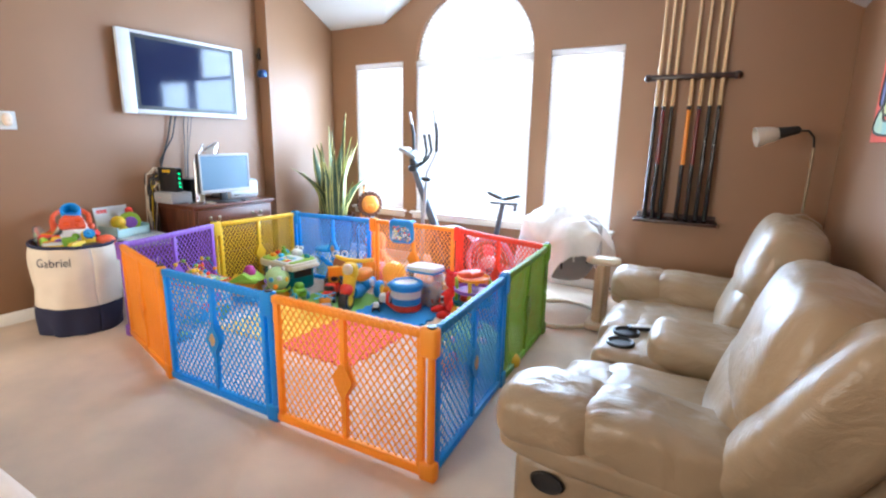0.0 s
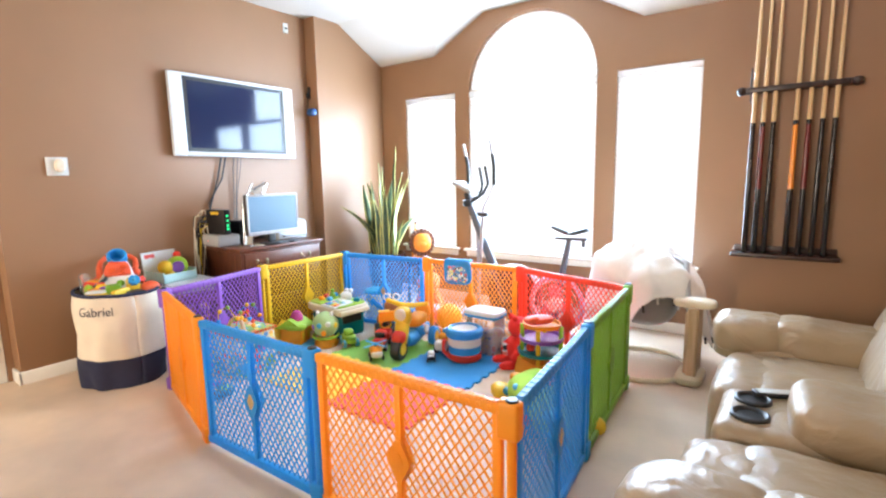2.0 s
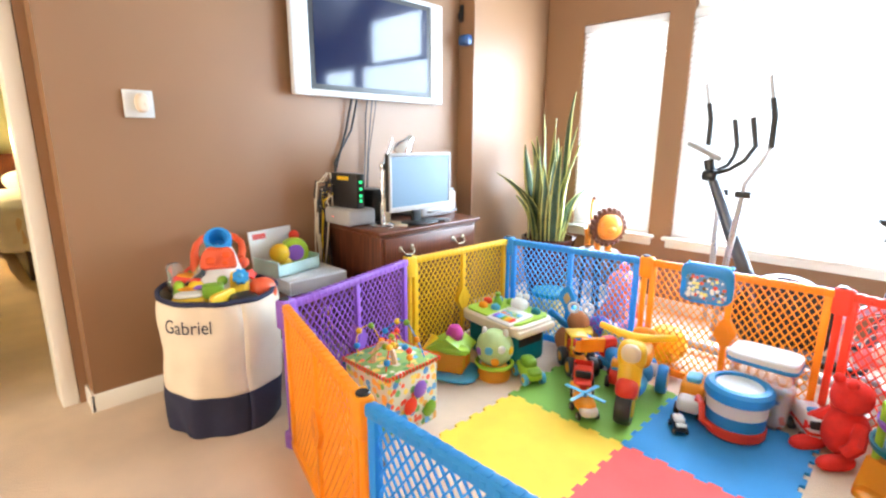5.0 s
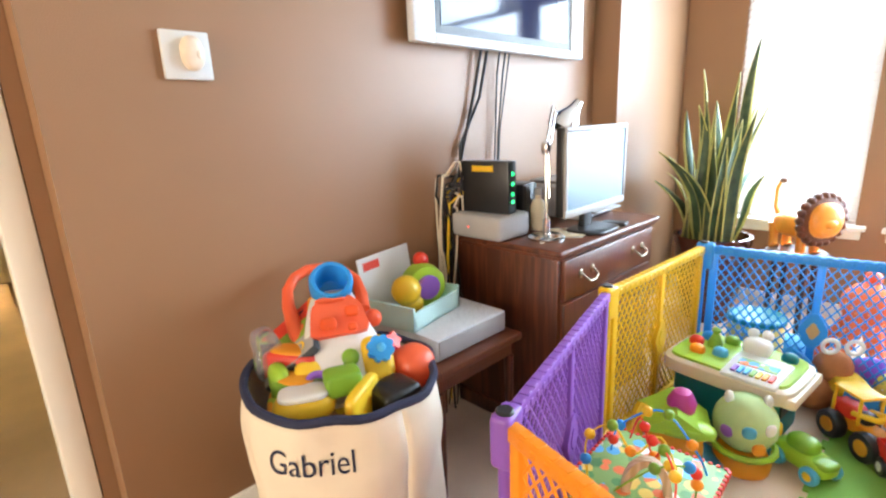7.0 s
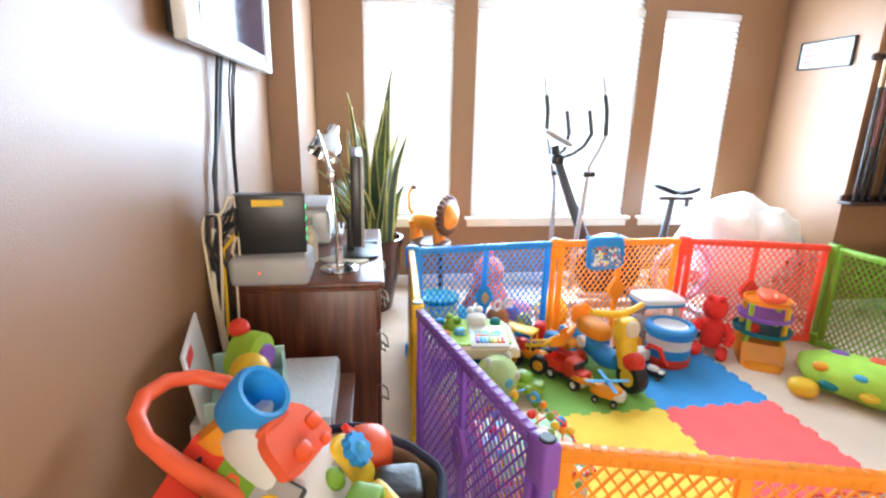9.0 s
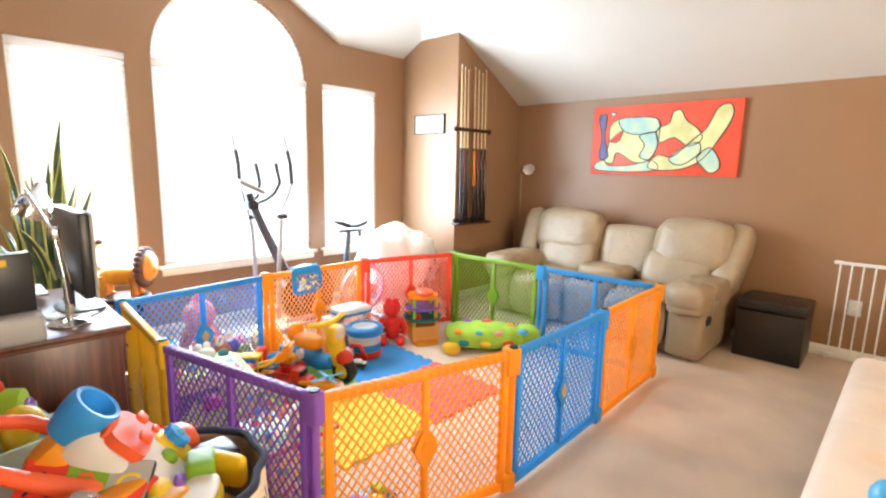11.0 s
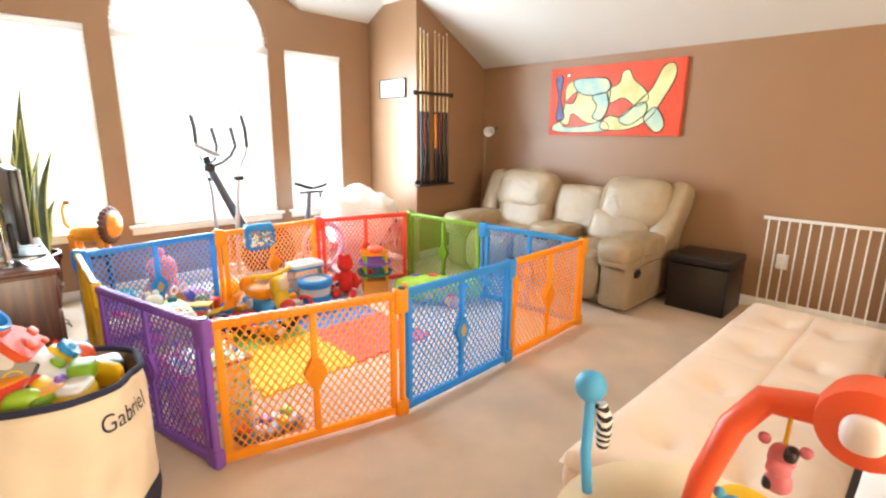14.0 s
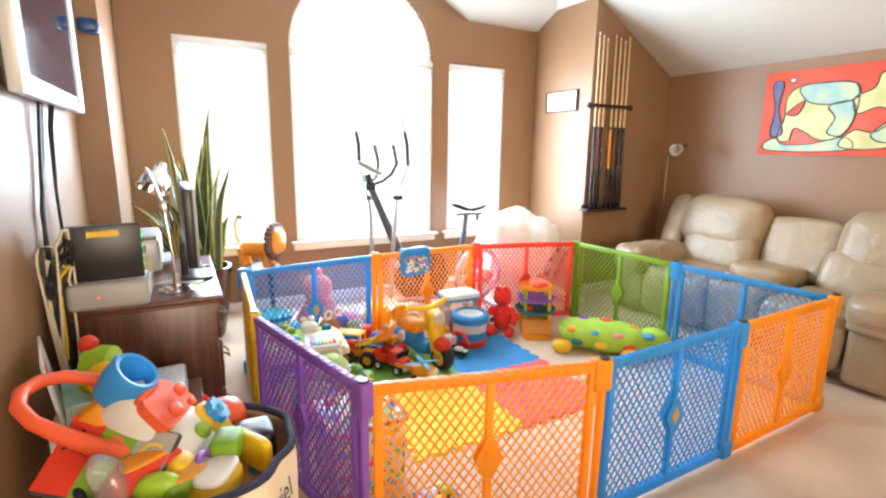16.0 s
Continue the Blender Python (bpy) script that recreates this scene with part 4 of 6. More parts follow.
for k in range(14):
    repeat("bar", gbar, gt, pose(0, -0.495 + k * 0.982 / 13, 0))
for y in (-0.51, 0.5):
    part("mount", Shape().cyl(0.014, -0.03, 0.03, 10, 0.003, pose(0, y, 0.711, 90)), WHITE, gt)
    part("foot", Shape().cyl(0.016, 0.0, 0.05, 10, 0.003, pose(0, y, 0)), WHITE, gt)

# ---- futon ----
fu = thing("futon_sofa", "cream microsuede futon with tufted seat and raised back", "futon", pose(2.66, 0.45, 0))
TUFT = [(u, v) for u in (0.14, 0.38, 0.62, 0.86) for v in (0.33, 0.67)]


def tufted(lx, ly, h):
    """A padded slab: the top puffed, drawn down at the buttons and along three seams."""
    def top(u, v):
        e = min(u, 1 - u) * lx, min(v, 1 - v) * ly
        z = h * (1 - math.exp(-min(e) / 0.025))
        for a, b in TUFT:
            d2 = ((u - a) * lx) ** 2 + ((v - b) * ly) ** 2
            z -= 0.04 * math.exp(-d2 / 0.0026) + 0.018 * math.exp(-d2 / 0.018)
        z -= 0.008 * math.exp(-((v - 0.5) * ly / 0.012) ** 2) + 0.006 * sum(math.exp(-((u - a) * lx / 0.014) ** 2) for a in (0.26, 0.5, 0.74))
        z += 0.006 * noise.noise(Vector((u * 7, v * 4, h)))
        return ((u - 0.5) * lx, (v - 0.5) * ly, z)
    return Shape().sheet(96, 40, top).box((-lx / 2 + 0.004, -ly / 2 + 0.004, -0.1), (lx / 2 - 0.004, ly / 2 - 0.004, -0.004), 0.03, 3)


part("seat", tufted(2.12, 0.68, 0.075), M_FUTON, fu, "tufted cream seat mattress", pose(0, 0.06, 0.345))
part("backrest", tufted(2.12, 0.62, 0.06), mk("off_white_microsuede", (0.76, 0.71, 0.64), 0.9, 0.04, 3, 300, 0.3), fu, "tufted off-white backrest", pose(0.05, -0.56, 0.59, -35, 0, 0))
for x in (-0.9, 0.9):
    for y in (-0.25, 0.35):
        part("leg", Shape().lathe([(0.018, 0), (0.026, 0.25)], 12, pose(x, y, 0)), M_CHROME, fu)
part("frame", Shape().box((-1.0, -0.3, 0.2), (1.0, 0.38, 0.25), 0.01), M_BLACK, fu)

# ---- canvas toy bag ----
BX, BY, BR = 0.435, 1.985, 0.25
bag = thing("toy_bag", "cream canvas laundry bag with navy base and lettering, full of toys", "bag", pose(BX, BY, 0))


def bag_r(a, z):
    """Radius of the sagging bag side at an angle and height."""
    return (BR - 0.012 + 0.02 * math.sin(z / 0.62 * 2.6) + 0.026 * noise.noise(Vector((2.2 * math.cos(a), 2.2 * math.sin(a), z * 5)))
            + 0.005 * math.sin(3 * a + 9 * z))


def bag_wall(z0, z1, out=0.0):
    def fn(u, v):
        a, z = 2 * math.pi * u, z0 + v * (z1 - z0)
        r = bag_r(a, z) + out
        return (r * math.cos(a), r * math.sin(a), z + 0.012 * math.cos(a + 2.2) * z / 0.62)
    return Shape().sheet(72, 16, fn)


part("lower_band", bag_wall(0.0, 0.2, 0.002), M_NAVY, bag, "navy canvas base band", solid=0.004)
part("side", bag_wall(0.19, 0.62), M_CANVAS, bag, "cream canvas side", solid=0.004)
part("bottom", Shape().cyl(BR - 0.02, 0.002, 0.012, 40), M_NAVY, bag)
part("rim", Shape().tube([((bag_r(a, 0.62)) * math.cos(a), (bag_r(a, 0.62)) * math.sin(a), 0.622 + 0.012 * math.cos(a + 2.2)) for a in (2 * math.pi * k / 60 for k in range(60))], 0.011, 8, closed=True), M_NAVY, bag, "navy bound rim")
cu = bpy.data.curves.new("lettering", "FONT")
cu.body, cu.size, cu.align_x = "Gabriel", 0.08, "CENTER"
tmp = new("lettering_curve", cu)
bpy.context.view_layer.update()
tme = bpy.data.meshes.new_from_object(tmp.evaluated_get(bpy.context.evaluated_depsgraph_get()))
bpy.data.objects.remove(tmp)
tb = Shape()
tb.bm.from_mesh(tme)
bmesh.ops.subdivide_edges(tb.bm, edges=[e for e in tb.bm.edges if e.calc_length() > 0.02], cuts=2)
for v in tb.bm.verts:
    a, z = radians(-50) + v.co.x * 0.82 / BR, 0.497 + v.co.y
    r = bag_r(a, z) + 0.0045
    v.co = Vector((r * math.cos(a), r * math.sin(a), z + 0.012 * math.cos(a + 2.2) * z / 0.62))
part("lettering", tb, M_NAVY, bag, "embroidered dark lettering Gabriel")


def toy(name, label, category, x, y, z=0.0, rz=0.0, rx=0.0, ry=0.0, group=""):
    return thing(name, label, category, pose(x, y, z, rx, ry, rz), group=group)


def blob_round(pts, n=4, f=0.25):
    """An outline with its corners cut round."""
    out = []
    for i, p in enumerate(pts):
        p, a, b = Vector(p), Vector(pts[i - 1]), Vector(pts[(i + 1) % len(pts)])
        s0, s1 = p + (a - p) * f, p + (b - p) * f
        for k in range(n + 1):
            t = k / n
            out.append(tuple((1 - t) ** 2 * s0 + 2 * t * (1 - t) * p + t * t * s1))
    return out


# toys heaped in the bag
wk = toy("baby_walker_toy", "white baby walker toy with orange handle and blue funnel", "toy", 0.40, 2.012, 0.59, 66, -40, 0)
wk.matrix_basis = wk.matrix_basis @ Matrix.Scale(0.88, 4)
# darker orange, painted in for the shade inside the tray's pockets
POCKET_TONE = plastic("shaded_pocket_orange", (0.86, 0.12, 0.02))


def shell(prof, depth, y0, seg=28, e=0.7):
    """A hollow-looking moulded body: rounded sections of half width and height, flattened in depth."""
    sh = Shape()
    rings = []
    for w, d, z in prof:
        ring = []
        for k in range(seg):
            c, t = math.cos(2 * math.pi * k / seg), math.sin(2 * math.pi * k / seg)
            ring.append(sh.bm.verts.new((w * math.copysign(abs(c) ** e, c), y0 + d * depth * math.copysign(abs(t) ** e, t), z)))
        rings.append(ring)
    for p, q in zip(rings, rings[1:]):
        for k in range(seg):
            sh.bm.faces.new((p[k], p[(k + 1) % seg], q[(k + 1) % seg], q[k]))
    sh.bm.faces.new(list(reversed(rings[0])))
    sh.bm.faces.new(rings[-1])
    return sh


part("body", shell([(0.11, 0.7, -0.13), (0.15, 0.95, -0.11), (0.152, 1.0, -0.02), (0.135, 0.98, 0.05), (0.105, 0.92, 0.13), (0.085, 0.85, 0.2), (0.07, 0.75, 0.24), (0.05, 0.5, 0.255)], 0.085, -0.02), WHITE, wk, "white moulded front")
part("back_shell", shell([(0.10, 0.6, -0.12), (0.14, 0.9, -0.1), (0.14, 1.0, 0.0), (0.115, 1.0, 0.1), (0.09, 0.9, 0.2), (0.072, 0.8, 0.27), (0.05, 0.5, 0.285)], 0.08, 0.05), ORANGE, wk, "yellow-orange back shell")
tray = part("sorting_tray", Shape().prism(blob_round([(-0.092, 0.075), (0.092, 0.075), (0.078, 0.17), (0.045, 0.205), (-0.045, 0.205), (-0.078, 0.17)]), -0.128, -0.098, m=pose(0, 0, 0, -6, 0, 0)), CORAL, wk, "orange shape-sorting tray")
for x, z, w in ((-0.035, 0.12, 0.05), (0.04, 0.15, 0.045), (0.035, 0.10, 0.03)):
    part("pocket_shade", Shape().pillow((x, -0.136, z), (w, 0.014, w * 0.8), 0.6, 14, 8), POCKET_TONE, tray)
for c, d in (((0.095, -0.085, 0.0), (0.10, 0.06, 0.15)), ((-0.11, -0.08, -0.03), (0.085, 0.06, 0.13))):
    part("side_panel", Shape().pillow(c, d, 0.6, wob=0.05), YELLOW, wk, "yellow side panel")
fn = part("funnel", Shape().lathe([(0.03, -0.03), (0.058, -0.02), (0.068, 0.03), (0.07, 0.075), (0.063, 0.09), (0.052, 0.088), (0.045, 0.05), (0.036, 0.01), (0.006, 0.005)], 30, pose(0.0, -0.03, 0.262, 84)), BLUE, wk, "blue ball funnel")
part("funnel_patch", Shape().pillow((0.0, 0.0, 0.0), (0.1, 0.024, 0.055), 0.7, m=pose(-0.012, -0.092, 0.205, 84, 0, 0)), CORAL, fn)
part("funnel_patch", Shape().pillow((0.0, 0.0, 0.0), (0.05, 0.02, 0.03), 0.7, m=pose(0.05, -0.06, 0.305, 30, 0, -50)), GREEN, fn)
loop = [(-0.105, -0.02, 0.08), (-0.125, 0.02, 0.17), (-0.135, 0.06, 0.27), (-0.13, 0.09, 0.34), (-0.10, 0.115, 0.395), (-0.05, 0.125, 0.425), (0.02, 0.125, 0.425), (0.075, 0.11, 0.395), (0.11, 0.085, 0.34), (0.115, 0.06, 0.27), (0.105, 0.02, 0.2)]
part("handle", Shape().tube(loop, [0.028, 0.026, 0.022] + [0.019] * 5 + [0.02, 0.022, 0.022], 12), CORAL, wk, "orange push handle")
gear = [(r * math.cos(2 * math.pi * k / 24), r * math.sin(2 * math.pi * k / 24)) for k, r in ((k, 0.042 if k % 3 else 0.034) for k in range(24))]
part("gear", Shape().prism(gear, -0.012, 0.012, axis="y", m=pose(0.105, -0.125, 0.02, 0, 0, 8)), BLUE, wk, "blue gear knob")
part("gear_centre", Shape().ball((0.105, -0.137, 0.02), 0.014), SKY, wk)
part("ring_knob", Shape().tube([(-0.09 + 0.028 * math.cos(q), -0.122, -0.045 + 0.028 * math.sin(q)) for q in (2 * math.pi * k / 20 for k in range(20))], 0.011, 8, closed=True), PURPLE, wk, "purple bead ring")
part("ring_centre", Shape().ball((-0.09, -0.115, -0.045), 0.02), CLEAR, wk)
part("knob", Shape().lathe([(0.026, 0), (0.026, 0.012), (0.018, 0.02), (0.006, 0.022)], 18, pose(0.015, -0.1, 0.015, 90)), GREEN, wk, "green button")
part("knob", Shape().pillow((0.0, -0.105, -0.085), (0.035, 0.03, 0.03), 0.8), PURPLE, wk)
part("flower", Shape().prism([(r * math.cos(2 * math.pi * k / 20), r * math.sin(2 * math.pi * k / 20)) for k, r in ((k, 0.03 if k % 4 < 2 else 0.021) for k in range(20))], -0.008, 0.008, m=pose(0.155, -0.09, 0.045, 0, 0, 30)), RED, wk, "red flower spinner")
part("ball", Shape().ball((0.12, -0.03, 0.15), 0.03), CORAL, wk)
# the black plush_toy row stands in for the bag's dark inside
for nm, lab, x, y, z, mt, sz, rz in (("toy_block", "red and green soft alphabet block", -0.12, -0.10, 0.60, RED, (0.16, 0.08, 0.12), 30), ("toy_block", "green soft alphabet block", -0.02, -0.15, 0.57, GREEN, (0.12, 0.08, 0.1), 20), ("toy_drum", "yellow toy drum with white skin", 0.06, -0.17, 0.58, YELLOW, (0.15, 0.10, 0.07), 60), ("toy_plank", "yellow wooden toy plank", 0.17, -0.04, 0.58, YELLOW, (0.03, 0.15, 0.09), 30), ("toy_brick", "green plastic toy brick", 0.10, -0.06, 0.62, GREEN, (0.07, 0.09, 0.06), -20), ("toy_ring", "lime plastic toy ring", -0.09, -0.17, 0.6, LIME, (0.1, 0.05, 0.09), -10), ("plush_toy", "black rounded shape standing in for the dark inside", 0.19, 0.06, 0.54, M_BLACKLEATHER, (0.11, 0.12, 0.12), 0), ("toy_bowl", "pale teal toy bowl", -0.16, -0.05, 0.58, TEAL, (0.12, 0.12, 0.06), 0), ("toy_ball", "red plastic ball", 0.11, 0.21, 0.575, CORAL, (0.12, 0.12, 0.12), 0), ("toy_carrot", "orange plastic toy carrot", -0.06, -0.2, 0.55, ORANGE, (0.05, 0.16, 0.05), 60), ("toy_pod", "lime plastic toy pod", 0.0, -0.2, 0.555, LIME, (0.05, 0.15, 0.05), 95)):
    o = toy(nm, lab + " in the canvas bag", "toy", BX + 0.82 * x, BY + 0.82 * y, z + 0.02, rz, group="toys in the bag")
    part("body", Shape().pillow((0, 0, 0), sz, 0.35 if "bl" in nm or "pl" in nm or "br" in nm else 0.8, 18, 12), mt, o)
    if nm in ("toy_block", "toy_drum"):
        part("face", Shape().pillow((0, 0, sz[2] * 0.46), (sz[0] * 0.8, sz[1] * 0.8, 0.02), 0.6), WHITE if nm == "toy_drum" else ORANGE, o)
fillr = toy("toy_heap", "tangle of small mixed plastic toys filling the bag", "toys", BX, BY, 0.3)
part("filling", Shape().pillow((0, 0, 0.08), (0.36, 0.36, 0.4), 0.6, 22, 14, wob=0.2), spots("mixed_toy_colours", (0.5, 0.25, 0.05), [(0.8, 0.08, 0.03), (0.1, 0.4, 0.05), (0.85, 0.6, 0.05), (0.05, 0.2, 0.55)], 22), fillr)
wrapb = toy("plastic_wrap", "crumpled clear plastic bag against the wall", "plastic bag", BX - 0.17, BY - 0.13, 0.6)
part("film", Shape().pillow((0, 0, 0.06), (0.07, 0.08, 0.14), 0.6, 26, 18, wob=0.8), CLEAR, wrapb)

# soft alphabet book leaning out of the bag
ab = thing("alphabet_book", "soft dark book with red and green letter squares in the bag", "book", pose(0.265, 1.94, 0.665, 38, -14, 0) @ pose(0, 0, 0, 0, 0, -38))
part("cover", Shape().box((-0.13, -0.09, -0.012), (0.13, 0.09, 0.012), 0.008), mk("dark_grey_cloth", (0.05, 0.055, 0.06), 0.85, 0.15, 10, 300, 0.3), ab)
for k, (ch_, mt) in enumerate((("A", RED), ("B", GREEN), ("C", M_GREY))):
    sq = part("letter_square", Shape().box((-0.126 + 0.084 * k, -0.085, 0.0122), (-0.042 + 0.084 * k, 0.085, 0.0142)), mt, ab)
    fc = bpy.data.curves.new("letter", "FONT")
    fc.body, fc.size, fc.align_x = ch_, 0.075, "CENTER"
    tmp = new("letter_curve", fc)
    bpy.context.view_layer.update()
    lme = bpy.data.meshes.new_from_object(tmp.evaluated_get(bpy.context.evaluated_depsgraph_get()))
    bpy.data.objects.remove(tmp)
    ls = Shape()
    ls.bm.from_mesh(lme)
    bmesh.ops.translate(ls.bm, vec=(-0.085 + 0.084 * k, 0.005, 0.0162), verts=ls.bm.verts)
    part("letter", ls, (M_NAVY, CORAL, YELLOW)[k], sq)

# ---- small red side table with a silver box and a packaged toy ----
st = thing("side_table", "small dark red wooden side table", "side table", pose(0.25, 2.51, 0) @ Matrix.Diagonal((0.95, 0.84, 1, 1)))
part("tabletop", Shape().box((-0.22, -0.25, 0.46), (0.24, 0.26, 0.49), 0.008), M_MAHOGANY, st)
part("apron", Shape().box((-0.19, -0.22, 0.4), (0.21, 0.23, 0.46), 0.003), M_MAHOGANY, st)
for x in (-0.18, 0.2):
    for y in (-0.21, 0.22):
        part("leg", Shape().lathe([(0.014, 0), (0.017, 0.2), (0.02, 0.4)], 10, pose(x, y, 0)), M_MAHOGANY, st)
sb = thing("silver_player", "flat silver disc player on the side table", "player", pose(0.24, 2.52, 0.49) @ Matrix.Diagonal((0.92, 0.8, 0.95, 1)))
part("case", Shape().box((-0.19, -0.22, 0.004), (0.2, 0.22, 0.085), 0.006), M_SILVER, sb)
part("front_panel", Shape().box((0.2, -0.21, 0.012), (0.206, 0.21, 0.078), 0.002), M_GREY, sb)
pk = thing("packaged_toy", "snail rattle in an open white and teal gift package", "toy", pose(0.2, 2.46, 0.572, 0, 0, 12) @ Matrix.Scale(1.2, 4))
part("tray", Shape().box((-0.09, -0.12, 0), (0.08, 0.12, 0.008)).box((0.072, -0.12, 0), (0.08, 0.12, 0.055)).box((-0.09, -0.12, 0), (0.08, -0.112, 0.07)).box((-0.09, 0.112, 0), (0.08, 0.12, 0.07)), mk("teal_card", (0.5, 0.72, 0.68), 0.5, 0.1, 8), pk)
part("back_card", Shape().box((-0.096, -0.12, 0), (-0.09, 0.12, 0.2), 0.001, 1, pose(0, 0, 0, 0, -8, 0)), WHITE, pk, "white printed back card")
part("logo_bar", Shape().box((-0.0895, -0.1, 0.16), (-0.0885, -0.03, 0.185), m=pose(0, 0, 0, 0, -8, 0)), RED, pk)
part("shell", Shape().lathe([(0.03, -0.04), (0.062, -0.03), (0.066, 0.0), (0.062, 0.03), (0.03, 0.04)], 20, pose(0, 0.04, 0.085, 90, 0, 60)), LIME, pk, "lime green shell")
part("shell_mirror", Shape().cyl(0.038, 0.0, 0.046, 18, 0.003, pose(0.0, 0.04, 0.085, 90, 0, 60)), PURPLE, pk)
part("snail_head", Shape().ball((0.0, -0.045, 0.09), 0.045).ball((0.0, -0.02, 0.04), 0.035), YELLOW, pk)
part("red_bead", Shape().ball((-0.02, 0.06, 0.155), 0.025), RED, pk)
bx2 = toy("teal_cup", "small teal plastic cup on the carpet under the table", "cup", 0.50, 2.62, 0)
part("cup", Shape().lathe([(0.03, 0), (0.035, 0.01), (0.04, 0.06), (0.036, 0.06), (0.03, 0.012)], 18), TEAL, bx2)

# ---- snake plant ----
PX, PY = 0.55, 4.55
sn = thing("snake_plant", "tall variegated snake plant in a dark red pot", "plant", pose(PX, PY, 0))
part("pot", Shape().lathe([(0.13, 0), (0.14, 0.02), (0.19, 0.3), (0.2, 0.46), (0.215, 0.49), (0.215, 0.53), (0.195, 0.53), (0.185, 0.47)], 36), M_POT, sn)
part("soil", Shape().cyl(0.186, 0.44, 0.475, 28), M_SOIL, sn)


def leaf(h, w, lean, twist):
    """A stiff upright blade, folded along its middle, with pale margins."""
    s = Shape()
    rows = []
    for i in range(13):
        t = i / 12
        ww = w * (0.55 + 1.1 * t - 1.65 * t * t) if t < 0.9 else w * 0.2 * (1 - t) / 0.1
        ww = max(ww, 0.0012)
        a = twist * t
        bx = lean * h * t * t + 0.01 * math.sin(7 * t + twist)
        z = h * t * (1 - 0.12 * lean * t)
        row = []
        for u, d in ((-1, 0.012), (-0.72, 0.005), (0, 0.0), (0.72, 0.005), (1, 0.012)):
            x, y = u * ww, d * (0.5 + ww / w)
            row.append(s.bm.verts.new((bx + x * math.sin(a) + y * math.cos(a), x * math.cos(a) - y * math.sin(a), z)))
        rows.append(row)
    for p, q in zip(rows, rows[1:]):
        for k in range(4):
            f = s.bm.faces.new((p[k], p[k + 1], q[k + 1], q[k]))
            f.material_index = 1 if k in (0, 3) else 0
    return s


rnd = random.Random(7)
for k in range(30):
    a = rnd.uniform(0, 2 * math.pi)
    r = 0.15 * math.sqrt(rnd.random())
    h = rnd.choice((0.45, 0.55, 0.65, 0.75, 0.85)) * rnd.uniform(0.9, 1.05)
    lean = rnd.uniform(0.05, 1.3) * (1.2 - h)
    if k < 4:
        h, lean, a, r = (1.2, 1.05, 1.0, 0.95)[k], (0.08, 0.12, 0.1, 0.16)[k], (0.3, 2.6, -0.9, 1.2)[k], 0.06
    lf = part("leaf", leaf(h, rnd.uniform(0.045, 0.085), lean, rnd.uniform(-1.6, 1.6)), M_LEAF, sn, m=pose(r * math.cos(a), r * math.sin(a), 0.46, 0, 0, math.degrees(a)), solid=0.003)
    lf.data.materials.append(M_LEAFEDGE)

# ---- lion figure: one plain mesh ----
def lion():
    s = Shape()
    s.pillow((-0.02, 0, 0.14), (0.3, 0.13, 0.13), 0.75)
    for x in (-0.13, 0.07):
        for y in (-0.04, 0.04):
            s.tube([(x + 0.01, y, 0.0), (x, y, 0.015), (x, y, 0.07), (x, y, 0.14)], [0.03, 0.024, 0.022, 0.034], 10)
    s.tube([(-0.15, 0, 0.17), (-0.19, 0, 0.22), (-0.195, 0, 0.32), (-0.17, 0, 0.37)], [0.016, 0.013, 0.011, 0.012], 8)
    n0 = len(s.bm.faces)
    s.pillow((-0.155, 0, 0.375), (0.05, 0.03, 0.035), 0.9, 12, 8)
    s.lathe([(0.06, -0.03), (0.115, -0.022), (0.132, 0.0), (0.12, 0.02), (0.08, 0.03)], 22, pose(0.135, 0, 0.2, 0, 90, 0))
    for k in range(20):
        a = 2 * math.pi * k / 20
        s.pillow((0.135, 0.12 * math.cos(a), 0.2 + 0.125 * math.sin(a)), (0.05, 0.04, 0.045), 0.9, 8, 6)
    n1 = len(s.bm.faces)
    s.pillow((0.155, 0, 0.2), (0.1, 0.185, 0.19), 0.85).pillow((0.2, 0, 0.185), (0.03, 0.07, 0.05), 0.9)
    s.bm.faces.ensure_lookup_table()
    for f in s.bm.faces[n0:n1]:
        f.material_index = 1
    return s


li = new("lion_figure", mesh_of(lion(), mk("orange_painted_tin", (0.85, 0.30, 0.03), 0.3, 0.15, 10), "lion_figure"))
li.data.materials.append(mk("brown_painted_tin", (0.13, 0.04, 0.015), 0.4, 0.2, 20))
li.matrix_basis = pose(0.97, 4.60, 0.482, 0, 0, -40)
stool = thing("plant_stool", "low dark wooden stool under the lion figure", "stool", pose(0.97, 4.60, 0))
part("seat", Shape().cyl(0.15, 0.445, 0.482, 32, 0.008), M_DARKWOOD, stool)
for q in range(4):
    part("leg", Shape().tube([(0.1 * math.cos(q * math.pi / 2 + 0.6), 0.1 * math.sin(q * math.pi / 2 + 0.6), 0.447), (0.12 * math.cos(q * math.pi / 2 + 0.6), 0.12 * math.sin(q * math.pi / 2 + 0.6), 0.0)], [0.018, 0.014], 8), M_DARKWOOD, stool)
tagged(li, "orange lion figure with a dark brown mane by the window", "figurine")

# ---- elliptical trainer ----
el = thing("elliptical_trainer", "grey elliptical exercise machine with seat, before the window", "exercise machine", pose(2.17, 4.33, 0))


def ep(name, s, mt, label=""):
    bmesh.ops.transform(s.bm, matrix=Matrix.Translation((-2.1, -4.36, 0)), verts=s.bm.verts)
    return part(name, s, mt, el, label)


